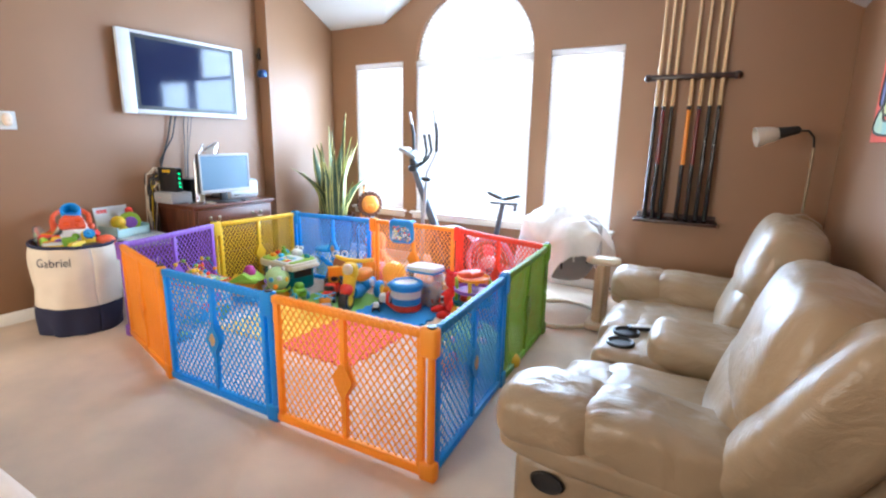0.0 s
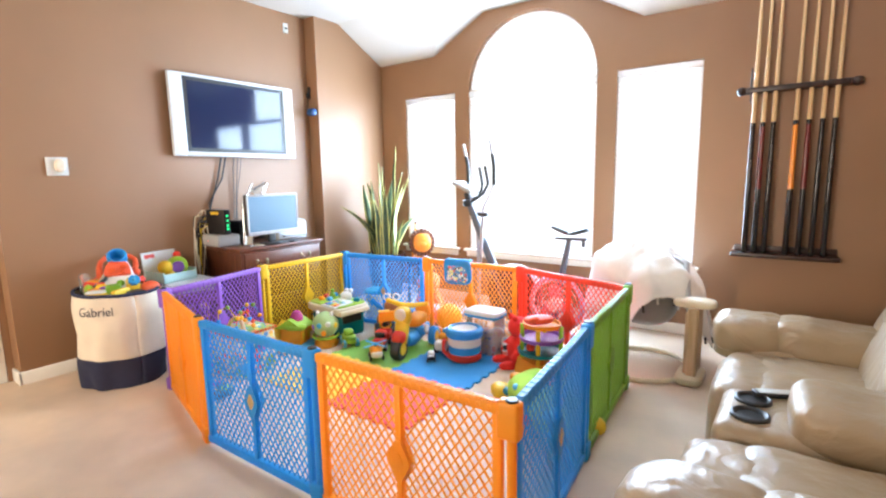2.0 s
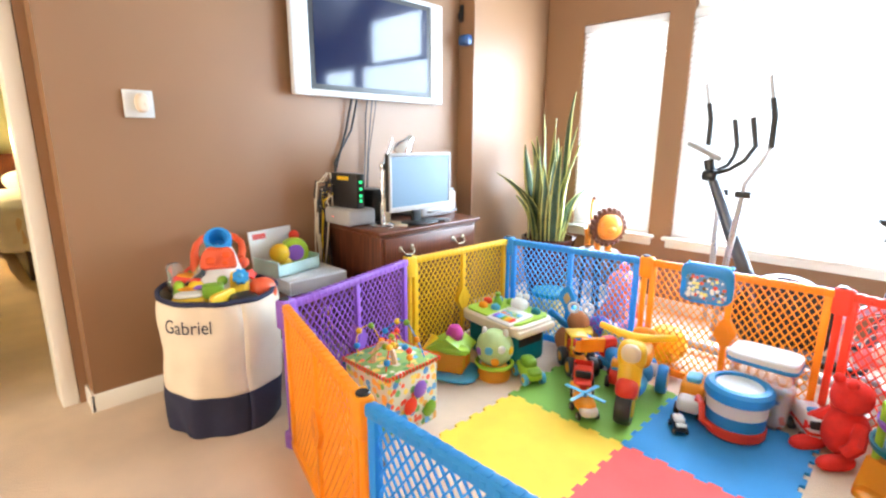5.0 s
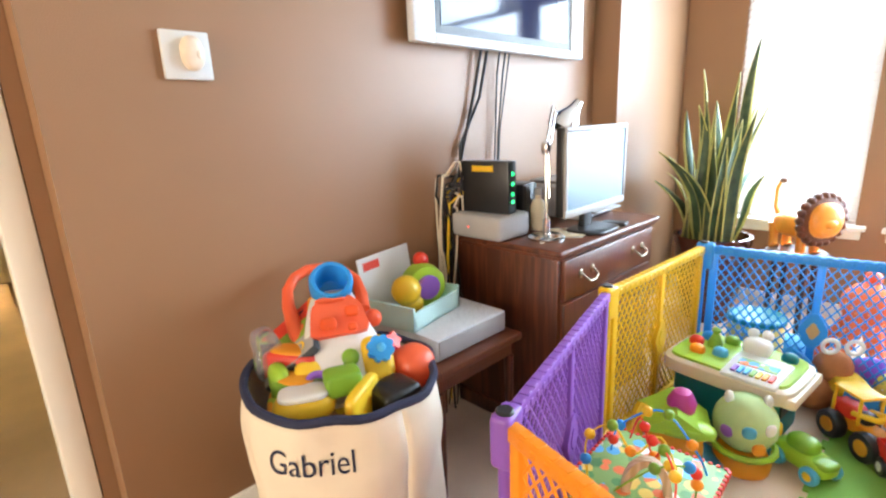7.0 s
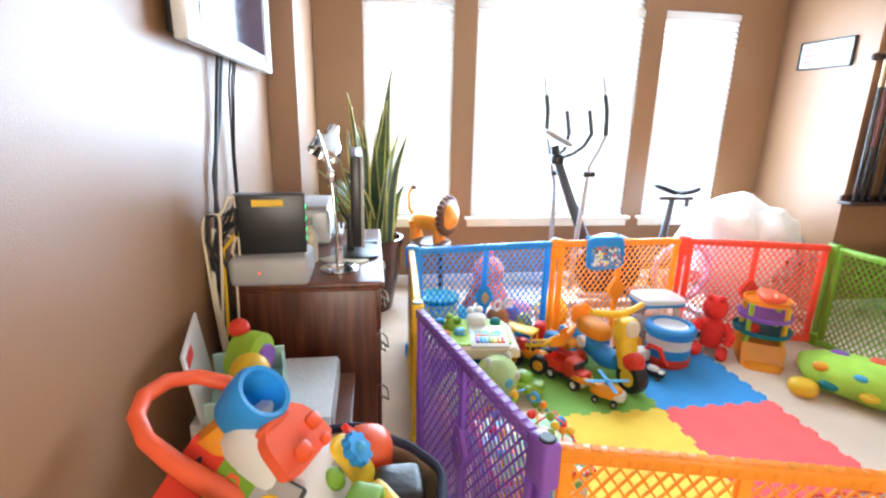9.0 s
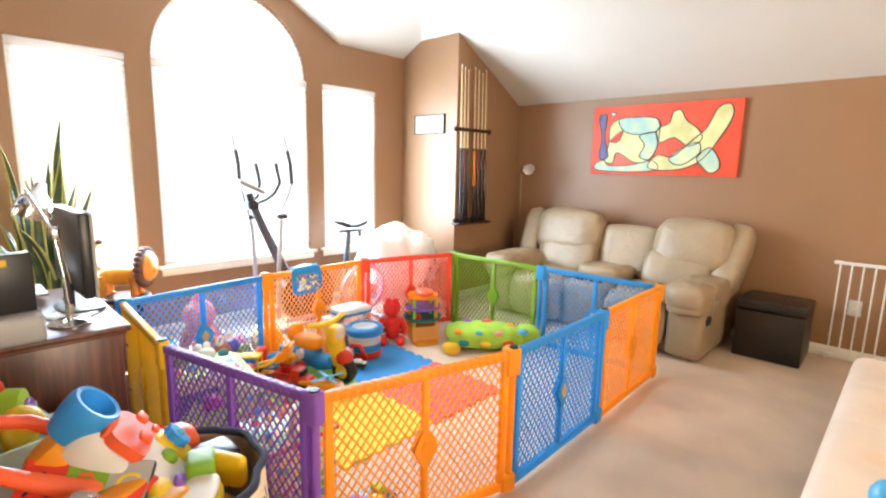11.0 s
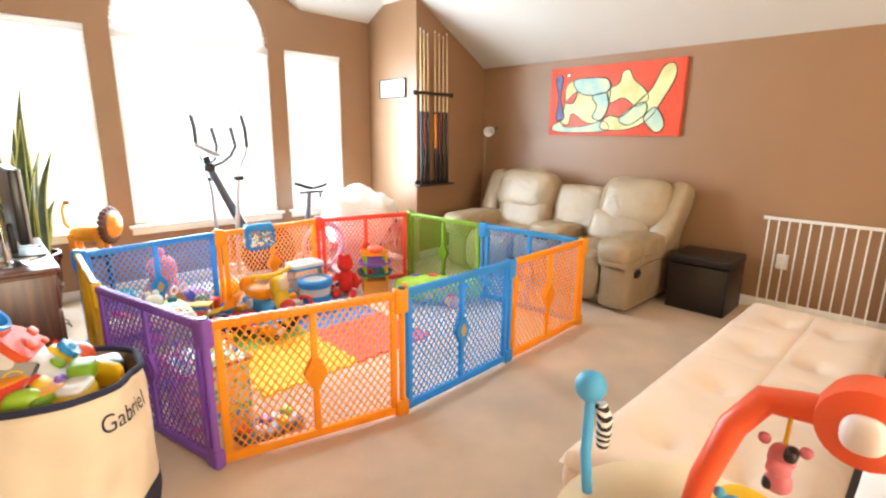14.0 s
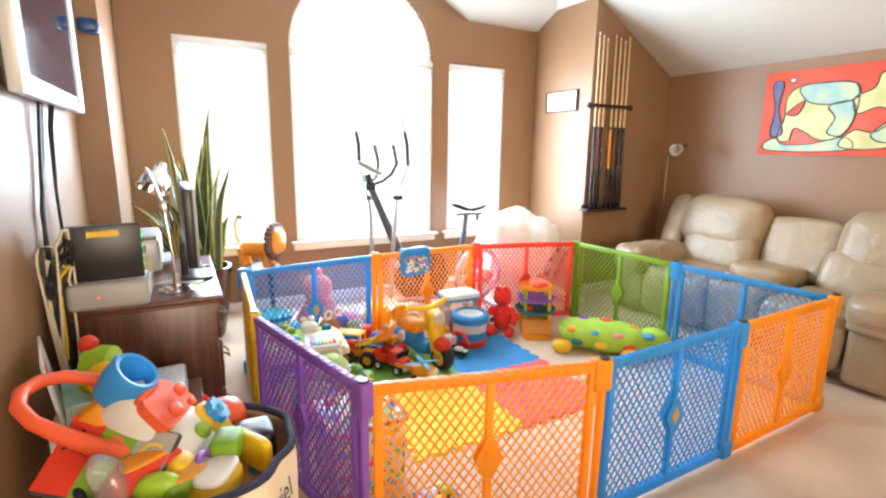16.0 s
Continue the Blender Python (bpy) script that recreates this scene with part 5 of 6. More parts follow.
ep("base_tube", Shape().tube([(1.5, 4.36, 0.05), (2.8, 4.36, 0.05)], 0.03, 10).tube([(1.5, 4.1, 0.035), (1.5, 4.62, 0.035)], 0.03, 10).tube([(2.8, 4.12, 0.035), (2.8, 4.6, 0.035)], 0.03, 10), M_STEEL)
ep("flywheel_housing", Shape().lathe([(0.05, -0.05), (0.24, -0.045), (0.25, 0.0), (0.24, 0.045), (0.05, 0.05)], 32, pose(2.15, 4.36, 0.34, 90)), M_BLACK)
ep("mast", Shape().tube([(2.07, 4.35, 0.25), (2.0, 4.35, 0.45), (1.915, 4.35, 0.63), (1.80, 4.35, 0.88), (1.705, 4.35, 1.10)], [0.045, 0.042, 0.038, 0.034, 0.03], 12), M_DARKSTEEL)
ep("mast_clamp", Shape().pillow((1.70, 4.35, 1.10), (0.09, 0.1, 0.07), 0.6).tube([(1.70, 4.35, 1.10), (1.68, 4.35, 1.19)], 0.03, 10), M_BLACK)
ep("console", Shape().box((-0.105, -0.09, -0.016), (0.105, 0.09, 0.016), 0.012, 3, pose(1.675, 4.35, 1.24, 0, 26, 0)), M_GREY, "grey display console plate")
ep("console_screen", Shape().box((-0.07, -0.06, 0.0165), (0.07, 0.06, 0.019), 0.001, 1, pose(1.675, 4.35, 1.24, 0, 26, 0)), M_BLACK)
ARM_L = [(1.74, 4.44, 0.2), (1.745, 4.44, 0.55), (1.735, 4.44, 0.92), (1.69, 4.44, 1.1), (1.645, 4.43, 1.27), (1.642, 4.43, 1.42), (1.60, 4.42, 1.62)]
ARM_R = [(1.84, 4.27, 0.2), (1.86, 4.27, 0.62), (1.89, 4.27, 0.93), (1.90, 4.27, 1.07), (1.955, 4.27, 1.17), (1.995, 4.28, 1.26), (1.99, 4.29, 1.42), (1.945, 4.30, 1.63)]
for pts in (ARM_L, ARM_R):
    ep("swing_arm", Shape().tube(pts, [0.017] * 3 + [0.013] * (len(pts) - 3), 10), M_STEEL)
    ep("grip", Shape().tube(pts[-3:-1] + [tuple(0.55 * a + 0.45 * b for a, b in zip(pts[-2], pts[-1]))], 0.0165, 10), M_BLACK, "black foam grip")
    ep("pivot_knob", Shape().cyl(0.02, -0.03, 0.05, 14, 0.004, pose(pts[2][0], pts[2][1], pts[2][2] + 0.08, 0, 90, 0)), M_BLACK)
ep("fixed_handle", Shape().tube([(1.70, 4.36, 1.12), (1.77, 4.40, 1.16), (1.79, 4.42, 1.21), (1.80, 4.42, 1.27), (1.77, 4.42, 1.415)], [0.012, 0.012, 0.013, 0.015, 0.015], 10), M_BLACK)
ep("fixed_handle", Shape().tube([(1.70, 4.34, 1.10), (1.80, 4.32, 1.14), (1.87, 4.32, 1.19), (1.915, 4.32, 1.27), (1.885, 4.32, 1.42)], [0.012, 0.012, 0.013, 0.015, 0.015], 10), M_BLACK)
for y in (4.16, 4.56):
    ep("pedal_arm", Shape().tube([(1.86, y, 0.2), (2.6, y, 0.18)], 0.02, 10), M_STEEL)
    ep("pedal", Shape().pillow((2.35, y, 0.22), (0.34, 0.12, 0.04), 0.4), M_BLACK)
ep("seat_post", Shape().tube([(2.5, 4.36, 0.06), (2.56, 4.38, 0.5), (2.61, 4.4, 0.82)], [0.03, 0.028, 0.022], 10), M_DARKSTEEL)
ep("seat_slide", Shape().box((2.5, 4.37, 0.82), (2.76, 4.43, 0.845), 0.006).cyl(0.015, -0.03, 0.03, 10, 0.003, pose(2.73, 4.40, 0.80)), M_DARKSTEEL)
ep("saddle", Shape().pillow((0, 0, 0), (0.17, 0.22, 0.045), 0.7, m=pose(2.70, 4.40, 0.893, 0, -16, 0)).pillow((0, 0, 0), (0.19, 0.10, 0.04), 0.7, m=pose(2.55, 4.40, 0.895, 0, 20, 0)), M_BLACK, "black saddle")

# ---- covered baby swing beside the window ----
sw = thing("baby_swing", "beige baby swing with round floor tube and upright leg", "baby swing", pose(3.35, 4.15, 0))
OS = Matrix.Translation((-3.35, -4.15, 0))


def wp(name, s, mt, parent, off, label="", solid=0.0):
    bmesh.ops.transform(s.bm, matrix=off, verts=s.bm.verts)
    return part(name, s, mt, parent, label, solid=solid)


wp("floor_tube", Shape().tube([(3.33 + 0.30 * math.cos(a), 4.12 + 0.32 * math.sin(a), 0.018) for a in (2 * math.pi * k / 40 for k in range(40))], 0.016, 8, closed=True), CREAM, sw, OS, "pale round floor tube")
wp("leg_panel", Shape().box((3.585, 3.93, 0.05), (3.60, 4.07, 0.46), 0.004).box((3.60, 3.90, 0.02), (3.665, 3.945, 0.5), 0.016, 3).box((3.60, 4.055, 0.02), (3.665, 4.1, 0.5), 0.016, 3).box((3.6, 3.94, 0.05), (3.66, 4.06, 0.47), 0.004), M_PALEWOOD, sw, OS @ Matrix.Translation((0.03, 0.02, 0)), "pale wood-look leg panel")
wp("leg_foot", Shape().pillow((3.62, 4.0, 0.035), (0.16, 0.28, 0.07), 0.5), CREAM, sw, OS @ Matrix.Translation((0.03, 0.02, 0)))
wp("leg_cap", Shape().pillow((3.65, 4.0, 0.52), (0.2, 0.13, 0.06), 0.6, m=None).pillow((3.57, 4.05, 0.5), (0.16, 0.08, 0.06), 0.7), CREAM, sw, OS @ Matrix.Translation((0.03, 0.02, 0)))
wp("swing_frame", Shape().tube([(3.62, 4.05, 0.45), (3.55, 4.3, 0.72), (3.3, 4.45, 0.78), (3.05, 4.45, 0.66), (3.0, 4.4, 0.1)], 0.018, 8).pillow((3.27, 4.4, 0.48), (0.46, 0.42, 0.5), 0.7), M_GREY, sw, OS)
bk = thing("white_blanket", "white fleece blanket with tassels draped over the swing", "blanket", pose(3.27, 4.38, 0))


def drape(u, v):
    a = 2 * math.pi * u
    rr = 0.05 + 0.95 * v
    hem = 0.30 + 0.20 * math.cos(2 * (a - 2.2)) + 0.07 * math.sin(4 * a) - (0.06 if math.sin(a) < 0 else -0.08)
    rad = 0.30 * min(1, rr * 1.7) + 0.09 * v * v
    x = rad * 1.12 * math.cos(a) * (1 + 0.06 * v * math.sin(7 * a + 1))
    y = rad * 0.95 * math.sin(a) * (1 + 0.07 * v * math.sin(8 * a))
    drop = max(0, rr * 1.7 - 1) / 0.7
    q = min(1, rr * 1.7)
    z = 0.85 - 0.2 * q ** 2.2 * (1 + 0.3 * math.sin(3 * a + 1)) - 0.04 * math.cos(a) * q - drop * (0.63 - hem) * (1 + 0.15 * math.sin(5 * a))
    z += 0.05 * noise.noise(Vector((x * 7, y * 7, 2.0))) + 0.016 * noise.noise(Vector((x * 20, y * 20, z * 6)))
    return (x, y, max(z, 0.03))


part("cloth", Shape().sheet(96, 34, drape), M_BLANKET, bk, solid=0.008)
for k in range(0, 96, 3):
    x, y, z = drape(k / 96, 1.0)
    part("tassel", Shape().ball((x, y, z - 0.008), 0.011).tube([(x, y, z - 0.01), (x + 0.004, y, z - 0.045)], [0.006, 0.009], 6), M_BLACKLEATHER if k % 2 else M_BLANKET, bk, "dark knotted tassel" if k % 2 else "")
fan_t = thing("floor_fan", "round white floor fan standing outside the playpen", "fan", pose(2.68, 4.14, 0, 0, 0, 0))
part("foot", Shape().box((-0.14, -0.07, 0), (0.14, 0.07, 0.03), 0.012).box((-0.02, -0.02, 0.03), (0.02, 0.02, 0.16), 0.006), WHITE, fan_t)
for r in (0.06, 0.1, 0.14, 0.18):
    part("guard_ring", Shape().tube([(r * math.cos(a), -0.035, 0.35 + r * math.sin(a)) for a in (2 * math.pi * k / 32 for k in range(32))], 0.003, 5, closed=True), WHITE, fan_t)
part("rim", Shape().tube([(0.205 * math.cos(a), 0, 0.35 + 0.205 * math.sin(a)) for a in (2 * math.pi * k / 40 for k in range(40))], 0.022, 8, closed=True), mk("lilac_plastic", (0.6, 0.5, 0.72), 0.35), fan_t, "lilac outer rim")
part("motor", Shape().lathe([(0.04, -0.05), (0.05, -0.03), (0.05, 0.06), (0.03, 0.08)], 20, pose(0, 0, 0.35, 90)), WHITE, fan_t)
for k in range(3):
    part("blade", Shape().pillow((0.09, 0, 0), (0.13, 0.012, 0.09), 0.8, m=pose(0, 0, 0.35, 0, 120 * k + 20, 0) @ pose(0, 0, 0, 20)), PINK, fan_t)

# ---- bedroom things ----
ns = thing("nightstand", "dark cherry nightstand with two drawers and brass knobs", "nightstand", pose(-4.66, 1.04, 0))
part("body", Shape().box((-0.24, -0.29, 0.06), (0.22, 0.29, 0.64), 0.004).box((-0.25, -0.31, 0), (0.25, 0.31, 0.08), 0.012), M_MAHOGANY, ns)
part("top", Shape().box((-0.26, -0.33, 0.64), (0.27, 0.33, 0.70), 0.015, 3), M_MAHOGANY, ns)
for z0, z1 in ((0.36, 0.60), (0.1, 0.34)):
    d = part("drawer", Shape().box((0.22, -0.26, z0), (0.24, 0.26, z1), 0.006), M_MAHOGANY, ns)
    part("knob", Shape().pillow((0.25, 0, (z0 + z1) / 2), (0.02, 0.06, 0.06), 0.9), M_BRASS, d, "brass plate knob")
tl2 = thing("table_lamp", "lit bedside lamp with a glowing cream shade", "table lamp", pose(-4.6, 1.06, 0.70))
part("base", Shape().lathe([(0.06, 0), (0.06, 0.015), (0.02, 0.03), (0.035, 0.1), (0.03, 0.2), (0.012, 0.28), (0.012, 0.4)], 24), M_GREY, tl2)
part("shade", Shape().lathe([(0.17, 0.40), (0.12, 0.78), (0.117, 0.78), (0.167, 0.40)], 32), mk("glowing_lampshade", (1.0, 0.78, 0.42), 0.9, 0.02, bump=0, emit=16.0), tl2, "glowing cream fabric shade")
tbx = thing("tissue_box", "small pale box on the nightstand", "box", pose(-4.58, 0.84, 0.70, 0, 0, 15))
part("box", Shape().box((-0.06, -0.08, 0), (0.06, 0.08, 0.09), 0.004), CREAM, tbx)
bd2 = thing("bed", "made bed with white comforter and carved dark headboard", "bed", pose(-4.0, 2.42, 0))
part("headboard", Shape().box((-1.0, -0.95, 0.0), (-0.92, 0.95, 1.1), 0.02).box((-1.01, -0.98, 0.0), (-0.9, -0.88, 1.22), 0.02).box((-1.01, 0.88, 0.0), (-0.9, 0.98, 1.22), 0.02), M_MAHOGANY, bd2)
part("base", Shape().box((-0.9, -0.85, 0.0), (1.0, 0.85, 0.3), 0.02), M_DARKWOOD, bd2)
part("mattress", Shape().box((-0.9, -0.88, 0.3), (1.02, 0.88, 0.62), 0.06, 3), M_FUTON, bd2)
part("comforter", Shape().pillow((0.1, 0, 0.48), (1.9, 2.1, 0.52), 0.3, 36, 18, wob=0.06), M_BLANKET, bd2, "puffy white comforter")
for y in (-0.45, 0.45):
    part("pillow", Shape().pillow((-0.7, y, 0.80), (0.36, 0.75, 0.24), 0.6, wob=0.08), M_BLANKET, bd2)

# ---- toys inside the playpen ----
PLAY = "toys in the playpen"


def wheel(o, x, y, r, w, mt=M_BLACK, hub=YELLOW):
    wh = part("wheel", Shape().lathe([(r * 0.6, -w / 2), (r * 0.92, -w / 2), (r, -w / 4), (r, w / 4), (r * 0.92, w / 2), (r * 0.6, w / 2)], 18, pose(x, y, r, 90)), mt, o)
    part("hubcap", Shape().cyl(r * 0.55, -w * 0.56, w * 0.56, 14, 0.003, pose(x, y, r, 90)), hub, wh)


def vehicle(name, label, x, y, rz, boxes, r, wx, wy, hub=YELLOW, tyre=M_BLACK, z=0.012):
    """A toy car or truck: rounded blocks (name, centre, size, roundness, material) on four wheels."""
    o = toy(name, label, "toy vehicle", x, y, z, rz, group=PLAY)
    for nm, c, s, e, mt in boxes:
        part(nm, Shape().pillow(c, s, e, 18, 12), mt, o)
    for sx in wx:
        for sy in (-wy, wy):
            wheel(o, sx, sy, r, r * 0.75, tyre, hub)
    return o


# bead maze cube
CUBE = spots("printed_cube_panel", (0.62, 0.60, 0.46), [(0.8, 0.1, 0.05), (0.16, 0.42, 0.12), (0.1, 0.3, 0.6), (0.85, 0.4, 0.06), (0.8, 0.62, 0.1)], 30, thr=0.52)
CUBETOP = spots("printed_cube_top", (0.24, 0.42, 0.12), [(0.1, 0.4, 0.68), (0.8, 0.2, 0.06), (0.8, 0.6, 0.12), (0.12, 0.32, 0.1), (0.75, 0.72, 0.6)], 26, thr=0.5)
bc = toy("bead_maze_cube", "wooden activity cube with printed sides and bead maze", "toy", 1.05, 2.505, 0, 2, group=PLAY)
part("body", Shape().box((-0.15, -0.15, 0), (0.15, 0.15, 0.30), 0.008), CUBE, bc)
part("top_board", Shape().box((-0.16, -0.16, 0.30), (0.16, 0.16, 0.315), 0.005), CUBETOP, bc)
edge = Shape()
for k in range(16):
    for sx, sy in ((1, 0), (-1, 0), (0, 1), (0, -1)):
        t = -0.15 + k * 0.02
        edge.box((-0.005, -0.005, 0.3), (0.005, 0.005, 0.318), m=pose(sx * 0.158 + (0 if sx else t), sy * 0.158 + (0 if sy else t), 0))
part("striped_edge", edge, RED, bc)
for k in range(4):
    part("spinning_gear", Shape().lathe([(0.03, 0), (0.042, 0.006), (0.03, 0.012)], 10, pose(0.155, -0.09 + 0.06 * k, 0.08 + 0.06 * (k % 3), 0, 90, 0)), (BLUE, RED, PURPLE, GREEN)[k], bc)
wires = [(YELLOW, [(-0.12, -0.1, 0.31), (-0.13, -0.09, 0.42), (-0.08, -0.05, 0.46), (-0.03, -0.02, 0.38), (0.02, 0.02, 0.43), (0.06, 0.06, 0.31)]), (RED, [(0.1, -0.12, 0.31), (0.1, -0.1, 0.41), (0.05, -0.04, 0.44), (0.0, 0.03, 0.36), (-0.06, 0.09, 0.42), (-0.1, 0.12, 0.31)]), (BLUE, [(-0.12, 0.04, 0.31), (-0.1, 0.05, 0.40), (0.0, 0.08, 0.47), (0.09, 0.09, 0.38), (0.12, 0.1, 0.31)]), (GREEN, [(0.12, 0.0, 0.31), (0.11, 0.0, 0.39), (0.04, -0.07, 0.40), (-0.05, -0.12, 0.31)])]
for mt, pts in wires:
    c = [Vector(p) for p in pts]
    fine_pts = []
    for i in range(len(c) - 1):
        p0, p1, p2, p3 = c[max(i - 1, 0)], c[i], c[i + 1], c[min(i + 2, len(c) - 1)]
        for s in range(6):
            t = s / 6
            fine_pts.append(0.5 * (2 * p1 + (p2 - p0) * t + (2 * p0 - 5 * p1 + 4 * p2 - p3) * t * t + (3 * p1 - p0 - 3 * p2 + p3) * t ** 3))
    w = part("wire", Shape().tube(fine_pts, 0.0028, 6), mt, bc)
    for j in range(5):
        part("bead", Shape().ball(fine_pts[3 + j * (len(fine_pts) - 6) // 5], 0.015), (RED, BLUE, YELLOW, GREEN, ORANGE)[(j + len(pts)) % 5], w)
part("wooden_arch", Shape().prism([(0.06 * math.cos(a), 0.1 * math.sin(a)) for a in (math.pi * k / 12 for k in range(13))] + [(-0.04 * math.cos(a), 0.08 * math.sin(a)) for a in (math.pi * k / 12 for k in range(13))], -0.012, 0.012, m=pose(0.02, -0.06, 0.315, 0, 0, 30)), M_PALEWOOD, bc)

# flat picture board lying near the front panels
fb = toy("puzzle_board", "dark oval toy tray with coloured pieces on the carpet", "toy", 1.2, 2.165, 0.0, 4, group=PLAY)
part("board", Shape().pillow((0, 0, 0.022), (0.32, 0.19, 0.044), 0.6, 28, 10), M_DARKSTEEL, fb, "dark grey oval tray")
for k in range(5):
    part("puzzle_piece", Shape().pillow((-0.11 + 0.055 * k, 0.03 * (-1) ** k, 0.05), (0.05, 0.07, 0.025), 0.6), (CORAL, WHITE, PURPLE, YELLOW, LIME)[k], fb)

# toy house
hs = toy("toy_tree_house", "orange and lime plastic toy house with blue base", "toy", 0.93, 3.03, 0, 25, group=PLAY)
part("base", Shape().pillow((0.03, 0, 0.02), (0.28, 0.26, 0.04), 0.7), SKY, hs)
part("walls", Shape().box((-0.09, -0.08, 0.04), (0.09, 0.08, 0.17), 0.012), ORANGE, hs)
for k in (-0.045, 0.045):
    part("window_opening", Shape().box((0.088, k - 0.02, 0.07), (0.0925, k + 0.02, 0.13), 0.001, 1), YELLOW, hs)
part("roof", Shape().prism([(-0.12, 0.17), (0.12, 0.17), (0.0, 0.25)], -0.1, 0.1).pillow((0.03, -0.06, 0.18), (0.2, 0.1, 0.05), 0.8), LIME, hs)
part("turret", Shape().lathe([(0.045, 0.22), (0.05, 0.25), (0.03, 0.29), (0.008, 0.3)], 16, pose(0.02, 0.0, 0)), plastic("magenta_plastic", (0.6, 0.08, 0.35)), hs)
part("slide", Shape().tube([(-0.1, 0.02, 0.2), (-0.13, -0.04, 0.14), (-0.14, -0.1, 0.05)], 0.03, 8), YELLOW, hs)

# round plush-like ball toy on an orange foot
db = toy("spinning_ball_toy", "pale green ball toy with badges on an orange base", "toy", 1.12, 3.18, 0, -20, group=PLAY)
part("base", Shape().lathe([(0.09, 0), (0.095, 0.03), (0.075, 0.07), (0.05, 0.085)], 22), ORANGE, db)
part("ball", Shape().ball((0, 0, 0.175), 0.105), mk("sage_plush", (0.42, 0.56, 0.25), 0.85, 0.1, 12, 200, 0.4), db)
for a, z, mt in ((-50, 0.19, SKY), (-10, 0.2, WHITE), (-90, 0.17, PURPLE), (30, 0.18, YELLOW), (-30, 0.13, ORANGE)):
    part("badge", Shape().pillow((0.1, 0, 0), (0.02, 0.045, 0.045), 0.9, m=pose(0, 0, z, 0, 0, a)), mt, db)
for a in (-130, 40):
    part("ear", Shape().pillow((0.06, 0, 0.265), (0.03, 0.04, 0.05), 0.9, m=pose(0, 0, 0, 0, 0, a)), WHITE, db)
part("collar", Shape().tube([(0.1 * math.cos(k / 16 * 2 * math.pi), 0.1 * math.sin(k / 16 * 2 * math.pi), 0.085) for k in range(16)], 0.012, 6, closed=True), LIME, db)

# activity table
at = toy("activity_table", "teal and white toddler activity table with keys", "toy", 1.02, 3.41, 0, -6, group=PLAY)
at.scale = (0.94, 0.94, 0.92)
part("body", Shape().box((-0.2, -0.15, 0.03), (0.2, 0.15, 0.27), 0.04, 3), TEAL, at)
part("tray_rim", Shape().pillow((0, 0, 0.29), (0.5, 0.38, 0.08), 0.35, 28, 12), CREAM, at)
part("play_top", Shape().pillow((0, 0, 0.325), (0.45, 0.33, 0.03), 0.3, 24, 10), LIME, at)
part("keyboard", Shape().box((0.0, -0.15, 0.335), (0.2, 0.06, 0.355), 0.01, 2, pose(0, 0, 0, 6)), WHITE, at, "white keyboard panel")
part("picture_strip", Shape().box((0.03, -0.05, 0.3555), (0.17, 0.0, 0.3575), 0.0, 1, pose(0, 0, 0, 6)), CUBETOP, at)
part("end_lip", Shape().box((0.205, -0.16, 0.255), (0.262, 0.16, 0.30), 0.012, 2), CREAM, at)
for k in range(7):
    part("key", Shape().box((0.03 + 0.022 * k, -0.12, 0.348), (0.047 + 0.022 * k, -0.07, 0.363), 0.002, 1, pose(0, 0, 0, 6)), (PURPLE, BLUE, SKY, GREEN, YELLOW, ORANGE, RED)[k], at)
part("mouse", Shape().pillow((0.05, 0.06, 0.375), (0.11, 0.09, 0.08), 0.75).ball((0.02, 0.09, 0.42), 0.022).ball((0.07, 0.1, 0.42), 0.022), WHITE, at, "white moulded mouse")
for k, (x, y, mt) in enumerate(((-0.15, 0.08, BLUE), (-0.13, -0.08, ORANGE), (-0.06, 0.1, GREEN), (-0.05, -0.05, SKY), (-0.17, 0.0, RED), (0.16, 0.09, TEAL))):
    part("play_piece", Shape().pillow((x, y, 0.35), (0.06, 0.05, 0.05), 0.8), mt, at)
# no real hole: a black slab paints in the shade of one
part("opening", Shape().box((0.2, -0.1, 0.17), (0.205, 0.1, 0.24), 0.001, 1), M_BLACK, at)
part("green_knob", Shape().lathe([(0.03, 0.33), (0.03, 0.36), (0.012, 0.4), (0.02, 0.42), (0.004, 0.43)], 14, pose(-0.1, 0.02, 0)), GREEN, at)

# vehicles
ld = vehicle("toy_digger", "orange toy loader with raised bucket and large black wheels", 1.42, 3.56, -42, [("chassis", (0.0, 0, 0.075), (0.2, 0.07, 0.05), 0.4, ORANGE), ("engine", (-0.07, 0, 0.115), (0.1, 0.07, 0.07), 0.5, RED), ("seat", (0.0, 0, 0.12), (0.05, 0.05, 0.05), 0.6, M_BLACK)], 0.055, (-0.075, 0.075), 0.062, ORANGE)
for y in (-0.035, 0.035):
    part("lift_arm", Shape().tube([(-0.02, y, 0.13), (0.08, y, 0.16), (0.14, y, 0.21)], 0.011, 8), YELLOW, ld)
part("bucket", Shape().prism([(0.12, 0.17), (0.20, 0.20), (0.22, 0.28), (0.205, 0.285), (0.185, 0.22), (0.125, 0.19)], -0.06, 0.06), ORANGE, ld, "orange loader bucket")
part("bucket_side", Shape().prism([(0.12, 0.17), (0.20, 0.20), (0.22, 0.28), (0.14, 0.235)], -0.064, -0.058), ORANGE, ld)
part("bucket_side", Shape().prism([(0.12, 0.17), (0.20, 0.20), (0.22, 0.28), (0.14, 0.235)], 0.058, 0.064), ORANGE, ld)
part("roof", Shape().box((-0.11, -0.05, 0.20), (0.02, 0.05, 0.212), 0.005), YELLOW, ld)
for x, y in ((-0.1, -0.042), (-0.1, 0.042), (0.01, -0.042), (0.01, 0.042)):
    part("roof_post", Shape().tube([(x, y, 0.1), (x, y, 0.203)], 0.006, 6), YELLOW, ld)
